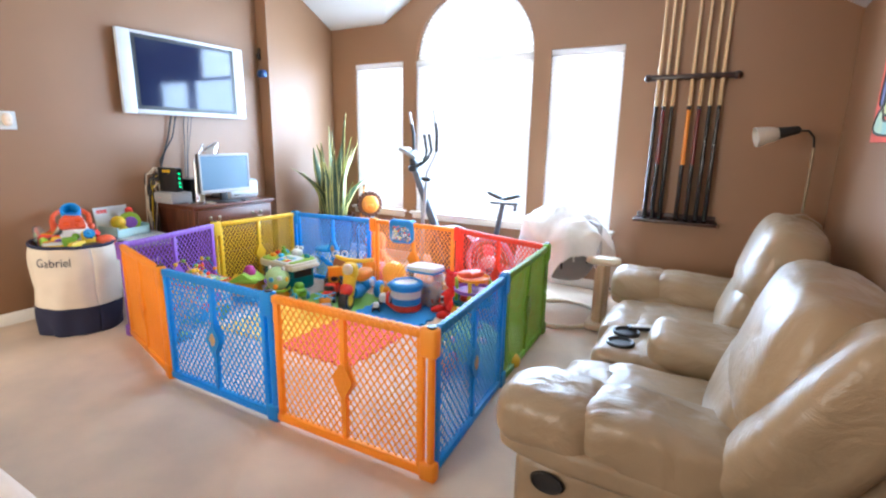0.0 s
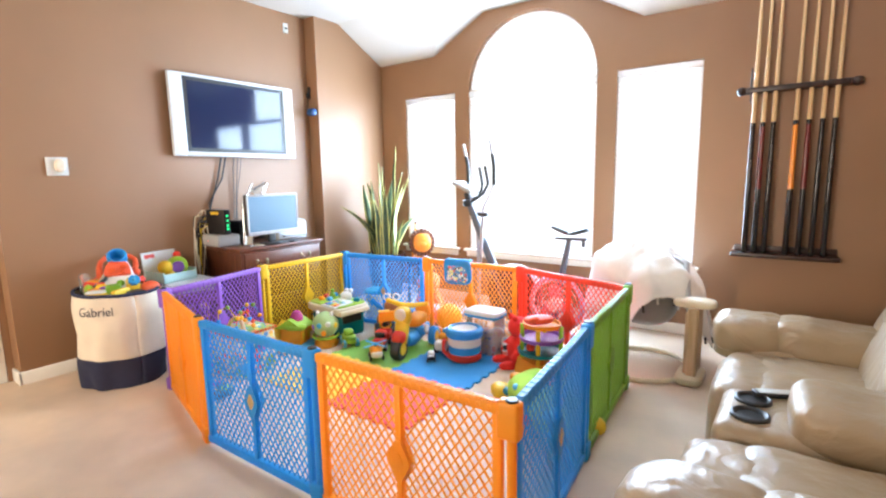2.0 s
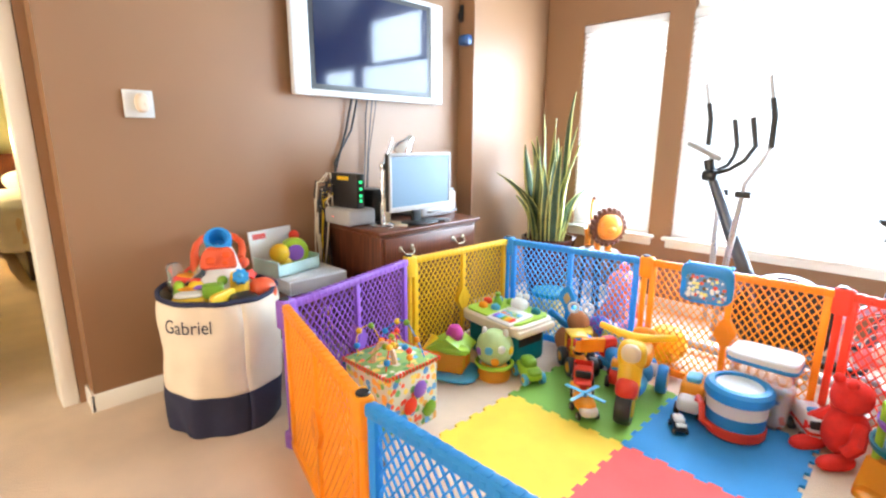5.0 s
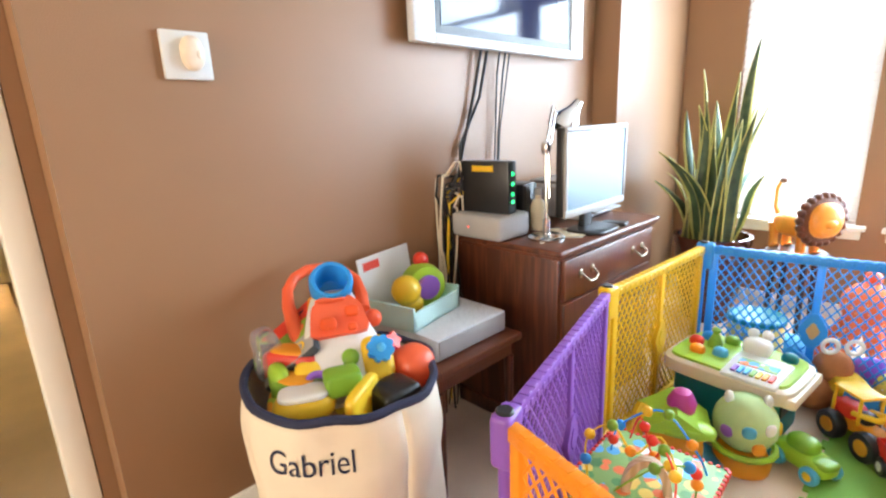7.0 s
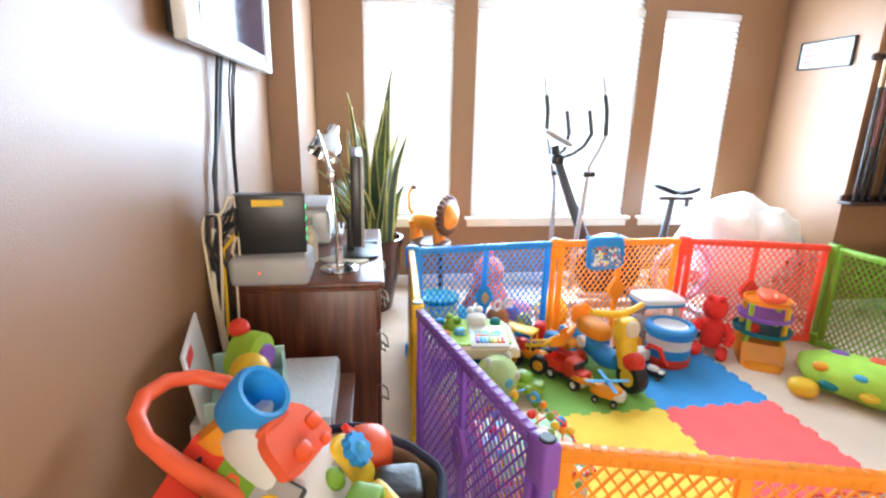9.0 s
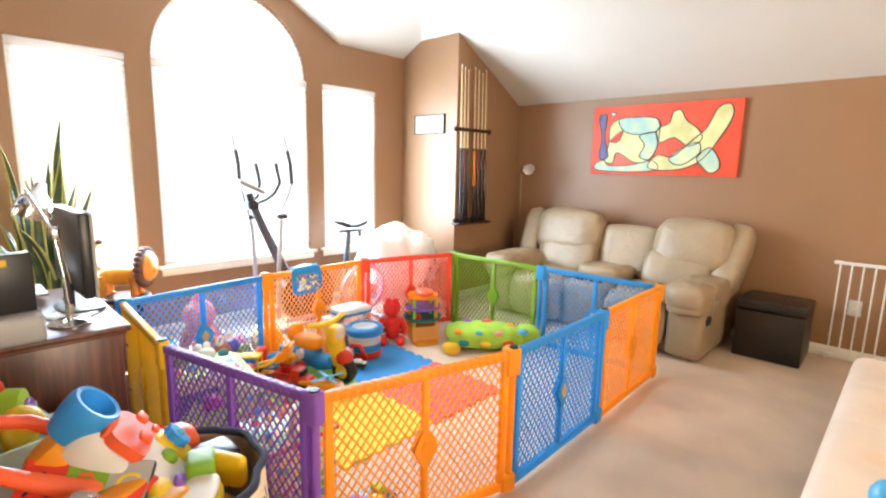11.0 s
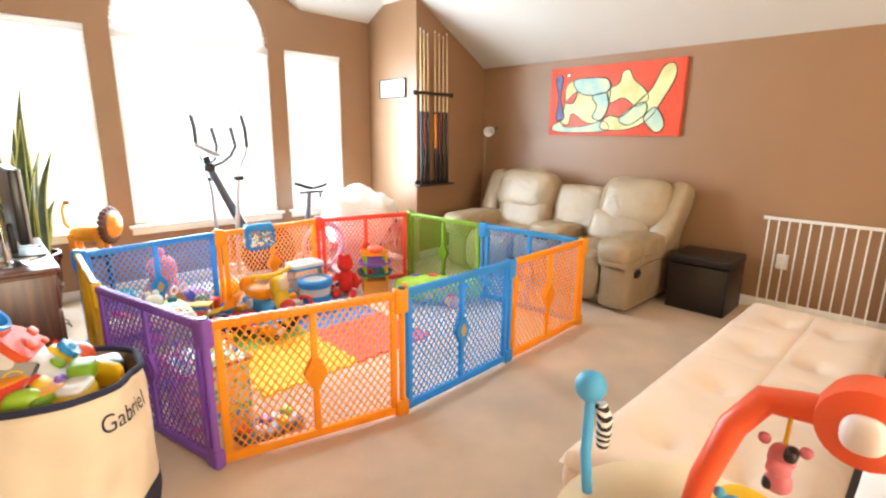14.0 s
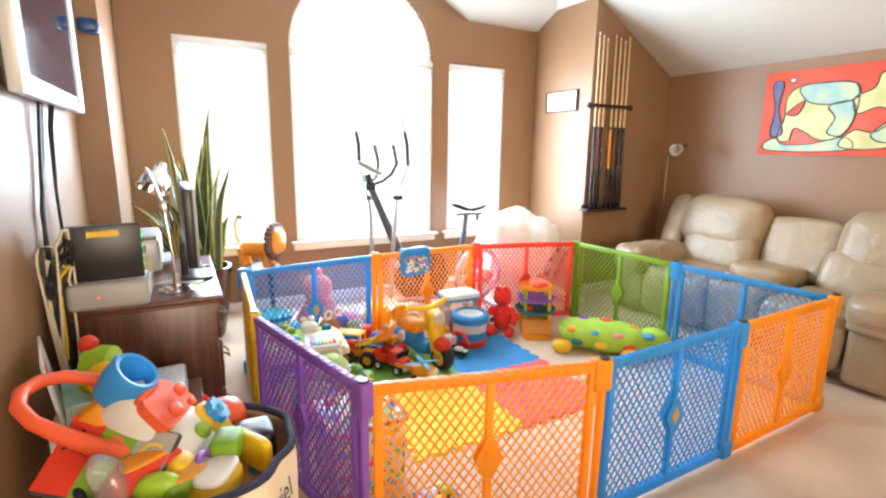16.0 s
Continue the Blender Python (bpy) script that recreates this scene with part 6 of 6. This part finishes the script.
vehicle("toy_dump_truck", "yellow-bedded toy dump truck with blue cab", 1.35, 3.74, -60, [("bed", (-0.03, 0, 0.14), (0.15, 0.11, 0.07), 0.35, YELLOW), ("chassis", (0, 0, 0.07), (0.22, 0.09, 0.05), 0.4, RED), ("cab", (0.08, 0, 0.12), (0.07, 0.1, 0.1), 0.4, BLUE)], 0.035, (-0.07, 0.07), 0.055, RED)
lr = vehicle("toy_fire_truck", "red toy lorry with open load bed and pale bumper", 1.56, 3.37, -62, [("chassis", (0, 0, 0.045), (0.23, 0.085, 0.035), 0.35, M_BLACK), ("bonnet", (0.09, 0, 0.075), (0.075, 0.09, 0.055), 0.4, RED), ("cab", (0.035, 0, 0.10), (0.07, 0.092, 0.10), 0.35, RED), ("windscreen", (0.062, 0, 0.122), (0.03, 0.08, 0.04), 0.35, M_BLACK), ("bumper", (0.128, 0, 0.05), (0.02, 0.095, 0.03), 0.4, CREAM)], 0.034, (-0.07, 0.08), 0.045, WHITE)
part("load_bed", Shape().box((-0.125, -0.05, 0.062), (-0.005, 0.05, 0.072), 0.003).box((-0.125, -0.05, 0.072), (-0.119, 0.05, 0.115), 0.002, 1).box((-0.011, -0.05, 0.072), (-0.005, 0.05, 0.115), 0.002, 1).box((-0.119, -0.05, 0.072), (-0.011, -0.044, 0.115), 0.002, 1).box((-0.119, 0.044, 0.072), (-0.011, 0.05, 0.115), 0.002, 1), RED, lr)
for y in (-0.03, 0.03):
    part("headlight", Shape().pillow((0.13, y, 0.078), (0.012, 0.018, 0.018), 0.9, 10, 8), YELLOW, lr)
vehicle("toy_pickup", "red toy pickup with blue driver seat", 1.66, 3.58, -72, [("body", (0, 0, 0.06), (0.2, 0.1, 0.07), 0.45, RED), ("cab", (0.0, 0, 0.11), (0.09, 0.09, 0.07), 0.5, ORANGE), ("seat", (-0.06, 0, 0.1), (0.06, 0.07, 0.05), 0.6, BLUE)], 0.03, (-0.06, 0.06), 0.05, YELLOW)
cp = vehicle("toy_helicopter", "orange and white toy helicopter with blue rotor", 1.68, 3.17, -40, [("body", (0, 0, 0.06), (0.16, 0.09, 0.07), 0.7, ORANGE), ("nose", (0.06, 0, 0.05), (0.07, 0.085, 0.05), 0.7, WHITE), ("tail", (-0.12, 0, 0.075), (0.12, 0.03, 0.03), 0.7, ORANGE)], 0.02, (-0.04, 0.05), 0.045, M_GREY)
part("rotor", Shape().box((-0.11, -0.011, 0.108), (0.11, 0.011, 0.113), 0.002, 1, pose(0, 0, 0, 0, 0, 35)).box((-0.11, -0.011, 0.108), (0.11, 0.011, 0.113), 0.002, 1, pose(0, 0, 0, 0, 0, 125)).cyl(0.012, 0.09, 0.118, 10), SKY, cp)
vehicle("toy_car", "green plastic toy car with blue and yellow wheels", 1.29, 3.27, -30, [("body", (0, 0, 0.055), (0.2, 0.1, 0.065), 0.55, LIME), ("cabin", (-0.01, 0, 0.1), (0.1, 0.08, 0.06), 0.7, GREEN), ("bonnet", (0.07, 0, 0.075), (0.07, 0.08, 0.03), 0.7, GREEN)], 0.032, (-0.06, 0.06), 0.05, YELLOW, SKY)
vehicle("toy_tipper", "orange toy tipper with white bonnet and blue top", 2.03, 3.57, -80, [("bed", (-0.04, 0, 0.09), (0.15, 0.11, 0.11), 0.4, ORANGE), ("cab", (0.07, 0, 0.07), (0.08, 0.1, 0.07), 0.4, WHITE), ("top", (-0.05, 0, 0.155), (0.1, 0.07, 0.03), 0.5, SKY)], 0.03, (-0.06, 0.06), 0.05, WHITE)
vehicle("toy_police_car", "small black and white toy car", 2.05, 3.36, -55, [("body", (0, 0, 0.032), (0.12, 0.055, 0.035), 0.5, M_BLACK), ("cabin", (-0.005, 0, 0.052), (0.06, 0.048, 0.03), 0.6, WHITE), ("bonnet", (0.04, 0, 0.044), (0.03, 0.045, 0.015), 0.5, WHITE)], 0.014, (-0.035, 0.035), 0.026, M_GREY)
vehicle("toy_ambulance", "white toy rescue van with red stripe", 2.48, 3.74, -60, [("body", (0, 0, 0.085), (0.2, 0.1, 0.11), 0.35, WHITE), ("stripe", (0, 0, 0.07), (0.203, 0.103, 0.02), 0.3, RED), ("windscreen", (0.08, 0, 0.11), (0.045, 0.09, 0.04), 0.4, M_BLACK), ("light_bar", (0.02, 0, 0.145), (0.03, 0.07, 0.02), 0.5, BLUE)], 0.028, (-0.06, 0.06), 0.048, M_GREY, z=0.0)
vehicle("toy_train", "blue and red toy engine", 1.58, 3.68, -30, [("boiler", (0.02, 0, 0.1), (0.16, 0.09, 0.09), 0.7, BLUE), ("cab", (-0.07, 0, 0.13), (0.07, 0.09, 0.12), 0.4, RED), ("chimney", (0.06, 0, 0.16), (0.04, 0.04, 0.07), 0.6, SKY), ("base", (0, 0, 0.05), (0.22, 0.1, 0.04), 0.4, BLUE)], 0.03, (-0.06, 0.06), 0.05, RED)

# ride-on motorbike
mb = toy("toy_motorbike", "yellow ride-on toy motorbike with blue body and orange seat", "toy vehicle", 1.80, 3.43, 0.012, -76, group=PLAY)
part("chassis", Shape().tube([(0.1, 0, 0.12), (0.0, 0, 0.1), (-0.12, 0, 0.12), (-0.22, 0, 0.14)], [0.05, 0.06, 0.06, 0.05], 12).pillow((-0.14, 0, 0.14), (0.22, 0.16, 0.1), 0.6), BLUE, mb)
part("seat", Shape().pillow((-0.12, 0, 0.22), (0.24, 0.13, 0.1), 0.7).pillow((-0.24, 0, 0.26), (0.06, 0.13, 0.12), 0.7), ORANGE, mb)
part("front_fork", Shape().tube([(0.17, 0, 0.12), (0.13, 0, 0.25), (0.09, 0, 0.36)], [0.05, 0.055, 0.05], 12).pillow((0.12, 0, 0.31), (0.1, 0.13, 0.14), 0.7), YELLOW, mb)
part("handlebar", Shape().tube([(0.04, -0.17, 0.4), (0.06, -0.08, 0.385), (0.08, 0, 0.38), (0.06, 0.08, 0.385), (0.04, 0.17, 0.4)], [0.016, 0.018, 0.022, 0.018, 0.016], 10), YELLOW, mb)
part("headlight", Shape().pillow((0.16, 0, 0.33), (0.05, 0.09, 0.09), 0.9), CREAM, mb)
part("mudguard", Shape().pillow((0.19, 0, 0.17), (0.13, 0.1, 0.1), 0.8), RED, mb)
wheel(mb, 0.2, 0, 0.085, 0.07, M_BLACK, YELLOW)
for s in (-0.11, 0.11):
    wheel(mb, -0.2, s, 0.075, 0.05, BLUE, YELLOW)
part("badge", Shape().cyl(0.035, -0.09, 0.09, 16, 0.004, pose(-0.12, 0, 0.15, 90)), WHITE, mb)

# drum-shaped tub, storage tub
du = toy("toy_tub", "clear drum-shaped toy tub with blue lid and red handle", "toy", 2.23, 3.53, 0.012, -60, group=PLAY)
part("red_base", Shape().lathe([(0.11, 0), (0.125, 0.015), (0.125, 0.05), (0.12, 0.055)], 30), RED, du)
part("blue_band", Shape().cyl(0.119, 0.056, 0.11, 30), BLUE, du)
part("white_band", Shape().cyl(0.122, 0.111, 0.175, 30, 0.004), WHITE, du)
part("lid", Shape().lathe([(0.132, 0.176), (0.138, 0.185), (0.138, 0.22), (0.125, 0.235), (0.1, 0.238), (0.095, 0.225)], 30), BLUE, du)
part("drum_skin", Shape().cyl(0.094, 0.2, 0.228, 26), WHITE, du)
part("handle", Shape().tube([(0.06, -0.105, 0.03), (0.06, -0.15, 0.07), (0.03, -0.15, 0.13), (-0.03, -0.15, 0.13), (-0.06, -0.15, 0.07), (-0.06, -0.105, 0.03)], 0.014, 8), RED, du)
bu = toy("storage_tub", "tall clear plastic tub of blocks with white and blue lid", "storage tub", 2.27, 3.76, 0.0, 0, group=PLAY)
part("tub", Shape().pillow((0, 0, 0.15), (0.26, 0.19, 0.3), 0.3, 28, 14), CLEAR, bu)
part("contents", Shape().pillow((0, 0, 0.1), (0.23, 0.16, 0.18), 0.35, 20, 12, wob=0.1), spots("mixed_blocks", (0.75, 0.7, 0.62), [(0.8, 0.2, 0.1), (0.15, 0.3, 0.6), (0.9, 0.8, 0.3)], 30), bu)
part("lid", Shape().pillow((0, 0, 0.315), (0.29, 0.21, 0.05), 0.4, 28, 10), WHITE, bu)
part("lid_band", Shape().pillow((0, 0, 0.297), (0.295, 0.215, 0.025), 0.35, 28, 8), BLUE, bu)

# plush, tower, turtle
M_REDPLUSH = mk("red_plush", (0.75, 0.03, 0.02), 0.95, 0.12, 20, 220, 0.7)


def red_plush():
    s = Shape().pillow((0, 0, 0.12), (0.16, 0.14, 0.2), 0.8).pillow((0, 0, 0.28), (0.14, 0.14, 0.14), 0.85)
    for y in (-0.07, 0.07):
        s.tube([(0.0, y * 0.9, 0.18), (0.05, y * 1.5, 0.12), (0.07, y * 1.2, 0.08)], 0.03, 8)
        s.pillow((0.09, y, 0.03), (0.16, 0.07, 0.06), 0.8).ball((0.04, y * 0.45, 0.35), 0.022)
    return s


rp = new("plush_toy", mesh_of(red_plush(), M_REDPLUSH, "plush_toy"))
rp.matrix_basis = pose(2.60, 3.66, 0, 0, 0, -130)
tagged(rp, "plain red plush toy sitting against the red panel", "plush toy", group=PLAY)
tw = toy("ball_tower", "tiered toy ball tower in orange, purple, teal and yellow", "toy", 2.83, 3.54, 0, -120, group=PLAY)
part("base", Shape().prism([(-0.15, 0), (0.15, 0), (0.11, 0.13), (-0.11, 0.13)], -0.11, 0.11), ORANGE, tw)
part("ramp", Shape().pillow((0.12, 0, 0.03), (0.16, 0.2, 0.05), 0.5, m=pose(0, 0, 0, 0, 10, 0)), ORANGE, tw)
for z, r, mt in ((0.17, 0.15, TEAL), (0.26, 0.14, PURPLE), (0.35, 0.12, ORANGE)):
    part("tier", Shape().lathe([(r * 0.4, z), (r, z + 0.005), (r * 1.04, z + 0.03), (r * 0.96, z + 0.03), (r * 0.9, z + 0.012), (r * 0.3, z + 0.01)], 26), mt, tw)
for x, y, mt in ((-0.09, -0.09, YELLOW), (0.09, -0.09, LIME), (-0.09, 0.09, LIME), (0.09, 0.09, YELLOW)):
    part("post", Shape().cyl(0.014, 0.1, 0.36, 10, m=pose(x, y, 0)), mt, tw)
part("crown", Shape().pillow((0.02, 0, 0.4), (0.2, 0.12, 0.05), 0.7).pillow((0.1, 0.03, 0.42), (0.1, 0.07, 0.04), 0.7), CORAL, tw)
part("red_ball", Shape().ball((0.05, -0.05, 0.2), 0.03), RED, tw)
tu = toy("plush_turtle", "large lime plush cushion toy with coloured patches", "plush toy", 3.06, 3.06, 0, -48, group=PLAY)
M_TURTLE = mk("lime_plush", (0.36, 0.58, 0.06), 0.9, 0.1, 10, 220, 0.6)
part("body", Shape().pillow((0, 0, 0.1), (0.62, 0.34, 0.2), 0.8, 28, 16, wob=0.1).pillow((0.34, 0.02, 0.1), (0.22, 0.2, 0.17), 0.85), M_TURTLE, tu)
for k, (x, y, z, mt) in enumerate(((-0.2, -0.1, 0.15, ORANGE), (-0.05, -0.12, 0.15, SKY), (0.1, -0.12, 0.15, PINK), (0.02, 0.04, 0.195, CORAL), (-0.14, 0.06, 0.18, PURPLE), (0.2, 0.02, 0.17, ORANGE), (-0.26, 0.03, 0.13, RED), (0.3, -0.06, 0.15, SKY), (0.0, -0.16, 0.08, YELLOW), (0.18, -0.14, 0.08, RED), (-0.16, -0.15, 0.08, TEAL))):
    part("patch", Shape().pillow((x, y, z), (0.09, 0.08, 0.045), 0.9, 14, 8), mt, tu)
for x, y, mt in ((-0.26, -0.18, YELLOW), (0.2, -0.2, ORANGE), (0.22, 0.2, YELLOW), (-0.25, 0.18, ORANGE)):
    part("foot", Shape().pillow((x, y, 0.045), (0.14, 0.12, 0.09), 0.85), mt, tu)
pp = toy("spotted_plush", "brown and purple plush caterpillar with ring eyes", "plush toy", 1.28, 3.80, 0, -60, group=PLAY)
part("body", Shape().ball((0, -0.06, 0.08), 0.08).ball((0, 0.05, 0.09), 0.085).ball((0.0, 0.0, 0.2), 0.07), mk("brown_plush", (0.4, 0.16, 0.06), 0.9, 0.15, 14, 200, 0.6), pp)
part("wing", Shape().pillow((0.0, 0.12, 0.17), (0.04, 0.14, 0.16), 0.8), PURPLE, pp)
part("wing", Shape().pillow((0.03, 0.2, 0.12), (0.05, 0.13, 0.16), 0.8), spots("yellow_spotted_cloth", (0.7, 0.65, 0.1), [(0.9, 0.9, 0.85), (0.3, 0.5, 0.1)], 40), pp)
for y in (-0.035, 0.05):
    part("eye_ring", Shape().tube([(0.03, y + 0.028 * math.cos(a), 0.30 + 0.028 * math.sin(a)) for a in (2 * math.pi * k / 16 for k in range(16))], 0.009, 6, closed=True), WHITE, pp)
part("arm", Shape().tube([(0.0, -0.06, 0.16), (0.03, -0.14, 0.24), (0.03, -0.18, 0.27)], 0.022, 8), BLUE, pp)
oc = toy("octopus_plush", "orange plush octopus with pale dots by the window wall", "plush toy", 1.33, 4.28, 0, 0)
part("head", Shape().ball((0, 0, 0.34), 0.11), spots("orange_dotted_plush", (0.85, 0.2, 0.07), [(0.95, 0.5, 0.25), (0.9, 0.35, 0.15)], 34, 0.9, 0.24), oc)
for k in range(6):
    a = k * math.pi / 3
    part("arm", Shape().tube([(0.05 * math.cos(a), 0.05 * math.sin(a), 0.26), (0.13 * math.cos(a), 0.13 * math.sin(a), 0.12), (0.2 * math.cos(a), 0.16 * math.sin(a), 0.03)], [0.04, 0.035, 0.028], 8), spots("orange_arm_plush", (0.82, 0.18, 0.06), [(0.95, 0.55, 0.3), (0.9, 0.4, 0.2)], 36, 0.9, 0.24), oc)
part("top_knot", Shape().ball((0.0, 0.0, 0.47), 0.035), CORAL, oc)
for x, y, r, mt, lab in ((1.72, 4.06, 0.115, YELLOW, "yellow"), (1.5, 4.1, 0.1, PINK, "pink"), (1.08, 4.1, 0.09, SKY, "pale blue")):
    bl2 = new("play_ball", mesh_of(Shape().ball((0, 0, r), r), mt, "play_ball"))
    bl2.location = (x, y, 0)
    tagged(bl2, lab + " rubber ball on the carpet behind the playpen", "ball", group="balls behind the playpen")
yc = toy("spotted_drum", "yellow spotted round toy drum behind the playpen", "toy", 0.95, 3.98, 0, 10)
part("drum", Shape().cyl(0.12, 0, 0.28, 26, 0.01), spots("yellow_dotted_print", (0.75, 0.65, 0.2), [(0.2, 0.45, 0.5), (0.9, 0.9, 0.8)], 24), yc)
part("rim", Shape().cyl(0.126, 0.26, 0.29, 26, 0.006), TEAL, yc)
# cloth pouch over the orange panel
hp = thing("hanging_pouch", "blue cloth toy pouch hung over the orange panel", "pouch", pose(1.95, 3.89, 0, 0, 0, 3))
part("cloth", Shape().pillow((0, -0.03, 0.575), (0.25, 0.035, 0.21), 0.45, 22, 14, wob=0.08).box((-0.11, -0.022, 0.662), (0.11, 0.03, 0.672), 0.004), BLUE, hp)
part("picture_patch", Shape().pillow((0.0, -0.047, 0.555), (0.19, 0.02, 0.13), 0.4, wob=0.2), spots("printed_cloth", (0.12, 0.3, 0.6), [(0.8, 0.1, 0.05), (0.9, 0.85, 0.3), (0.85, 0.85, 0.85), (0.15, 0.1, 0.05)], 46, thr=0.5), hp)
part("strap", Shape().tube([(0.1, -0.03, 0.64), (0.1, 0.0, 0.678), (0.1, 0.03, 0.64)], 0.008, 6).tube([(-0.1, -0.03, 0.64), (-0.1, 0.0, 0.678), (-0.1, 0.03, 0.64)], 0.008, 6), SKY, hp)

# ---- baby activity centre before the futon ----
ac = thing("baby_activity_centre", "baby activity seat with red toy arch and blue post", "activity centre", pose(1.345, 0.36, 0))


def zebra():
    m = mk("zebra_cloth", (0.85, 0.85, 0.82), 0.8)
    n, l = m.node_tree.nodes, m.node_tree.links
    w = n.new("ShaderNodeTexWave")
    w.bands_direction = "Z"
    w.inputs["Scale"].default_value, w.inputs["Distortion"].default_value = 16, 5
    tc = n.new("ShaderNodeTexCoord")
    l.new(tc.outputs["Object"], w.inputs["Vector"])
    cr = n.new("ShaderNodeValToRGB")
    cr.color_ramp.interpolation = "CONSTANT"
    cr.color_ramp.elements[0].color, cr.color_ramp.elements[1].color = (0.015, 0.015, 0.015, 1), (0.85, 0.85, 0.82, 1)
    cr.color_ramp.elements[1].position = 0.5
    l.new(w.outputs["Fac"], cr.inputs[0])
    l.new(cr.outputs[0], n["Principled BSDF"].inputs["Base Color"])
    return m


part("tray", Shape().lathe([(0.19, 0.47), (0.29, 0.46), (0.31, 0.49), (0.30, 0.52), (0.2, 0.515), (0.18, 0.5)], 36), CREAM, ac)
part("seat", Shape().lathe([(0.05, 0.3), (0.13, 0.34), (0.18, 0.46), (0.17, 0.47), (0.11, 0.36)], 28), BLUE, ac, "blue cloth seat")
for k in range(3):
    a = 2 * math.pi * k / 3 + 0.4
    part("leg", Shape().tube([(0.27 * math.cos(a), 0.27 * math.sin(a), 0.48), (0.33 * math.cos(a), 0.33 * math.sin(a), 0.05)], 0.022, 8), WHITE, ac)
part("floor_ring", Shape().tube([(0.33 * math.cos(2 * math.pi * k / 32), 0.33 * math.sin(2 * math.pi * k / 32), 0.025) for k in range(32)], 0.024, 8, closed=True), GREEN, ac)
part("post", Shape().tube([(0.0, 0.25, 0.5), (0.0, 0.265, 0.62), (0.04, 0.285, 0.74)], 0.013, 10), SKY, ac, "light blue post")
part("post_ball", Shape().ball((0.045, 0.29, 0.775), 0.04), SKY, ac, "glossy light blue ball")
part("zebra_sleeve", Shape().tube([(0.05, 0.262, 0.735), (0.055, 0.25, 0.70), (0.045, 0.245, 0.66), (0.05, 0.248, 0.62)], [0.016, 0.019, 0.018, 0.014], 10), zebra(), ac, "zebra-striped cloth sleeve")
part("arch", Shape().tube([(0.02, 0.03, 0.53), (0.03, 0.01, 0.68), (0.07, -0.02, 0.80), (0.115, -0.06, 0.86), (0.12, -0.13, 0.87), (0.12, -0.22, 0.88)], [0.026, 0.026, 0.028, 0.03, 0.03, 0.034], 12).tube([(0.12, -0.22, 0.88), (0.12, -0.3, 0.86), (0.08, -0.33, 0.74), (0.02, -0.30, 0.53)], [0.045, 0.04, 0.034, 0.03], 12), CORAL, ac, "red plastic toy arch")
part("arch_drum", Shape().lathe([(0.05, -0.055), (0.075, -0.045), (0.08, 0.0), (0.075, 0.045), (0.05, 0.055)], 26, pose(0.12, -0.22, 0.88, 0, 90, 0)), CORAL, ac)
part("spinner", Shape().pillow((0.06, -0.22, 0.88), (0.05, 0.07, 0.07), 0.8), WHITE, ac)
part("hanging_cow", Shape().pillow((0.085, -0.11, 0.765), (0.05, 0.05, 0.055), 0.85).pillow((0.065, -0.11, 0.75), (0.035, 0.045, 0.035), 0.85).pillow((0.085, -0.11, 0.71), (0.04, 0.05, 0.05), 0.85).ball((0.09, -0.145, 0.79), 0.012).ball((0.09, -0.075, 0.79), 0.012), PINK, ac, "pink toy cow")
part("cow_spot", Shape().pillow((0.072, -0.125, 0.785), (0.04, 0.025, 0.03), 0.8), M_BLACK, ac)
part("cow_spot", Shape().pillow((0.08, -0.095, 0.705), (0.035, 0.022, 0.03), 0.8), M_BLACK, ac)
part("cow_string", Shape().tube([(0.1, -0.11, 0.85), (0.088, -0.11, 0.79)], 0.004, 6), YELLOW, ac)
part("toy_disc", Shape().lathe([(0.05, 0), (0.052, 0.01), (0.045, 0.02)], 20, pose(-0.14, 0.19, 0.52, -12, -18, 0)), spots("printed_disc", (0.85, 0.5, 0.3), [(0.3, 0.6, 0.2), (0.1, 0.5, 0.7), (0.9, 0.85, 0.2)], 30), ac)
part("yellow_dome", Shape().pillow((0.12, -0.06, 0.56), (0.12, 0.14, 0.14), 0.8), YELLOW, ac)
part("blue_bear", Shape().ball((0.06, -0.05, 0.56), 0.045).ball((0.05, -0.05, 0.62), 0.032).ball((0.05, -0.08, 0.65), 0.012).ball((0.05, -0.02, 0.65), 0.012), SKY, ac)
part("blue_bow", Shape().pillow((-0.06, 0.09, 0.56), (0.1, 0.09, 0.07), 0.5, wob=0.4).pillow((-0.02, 0.05, 0.57), (0.09, 0.06, 0.06), 0.5, wob=0.4), BLUE, ac)
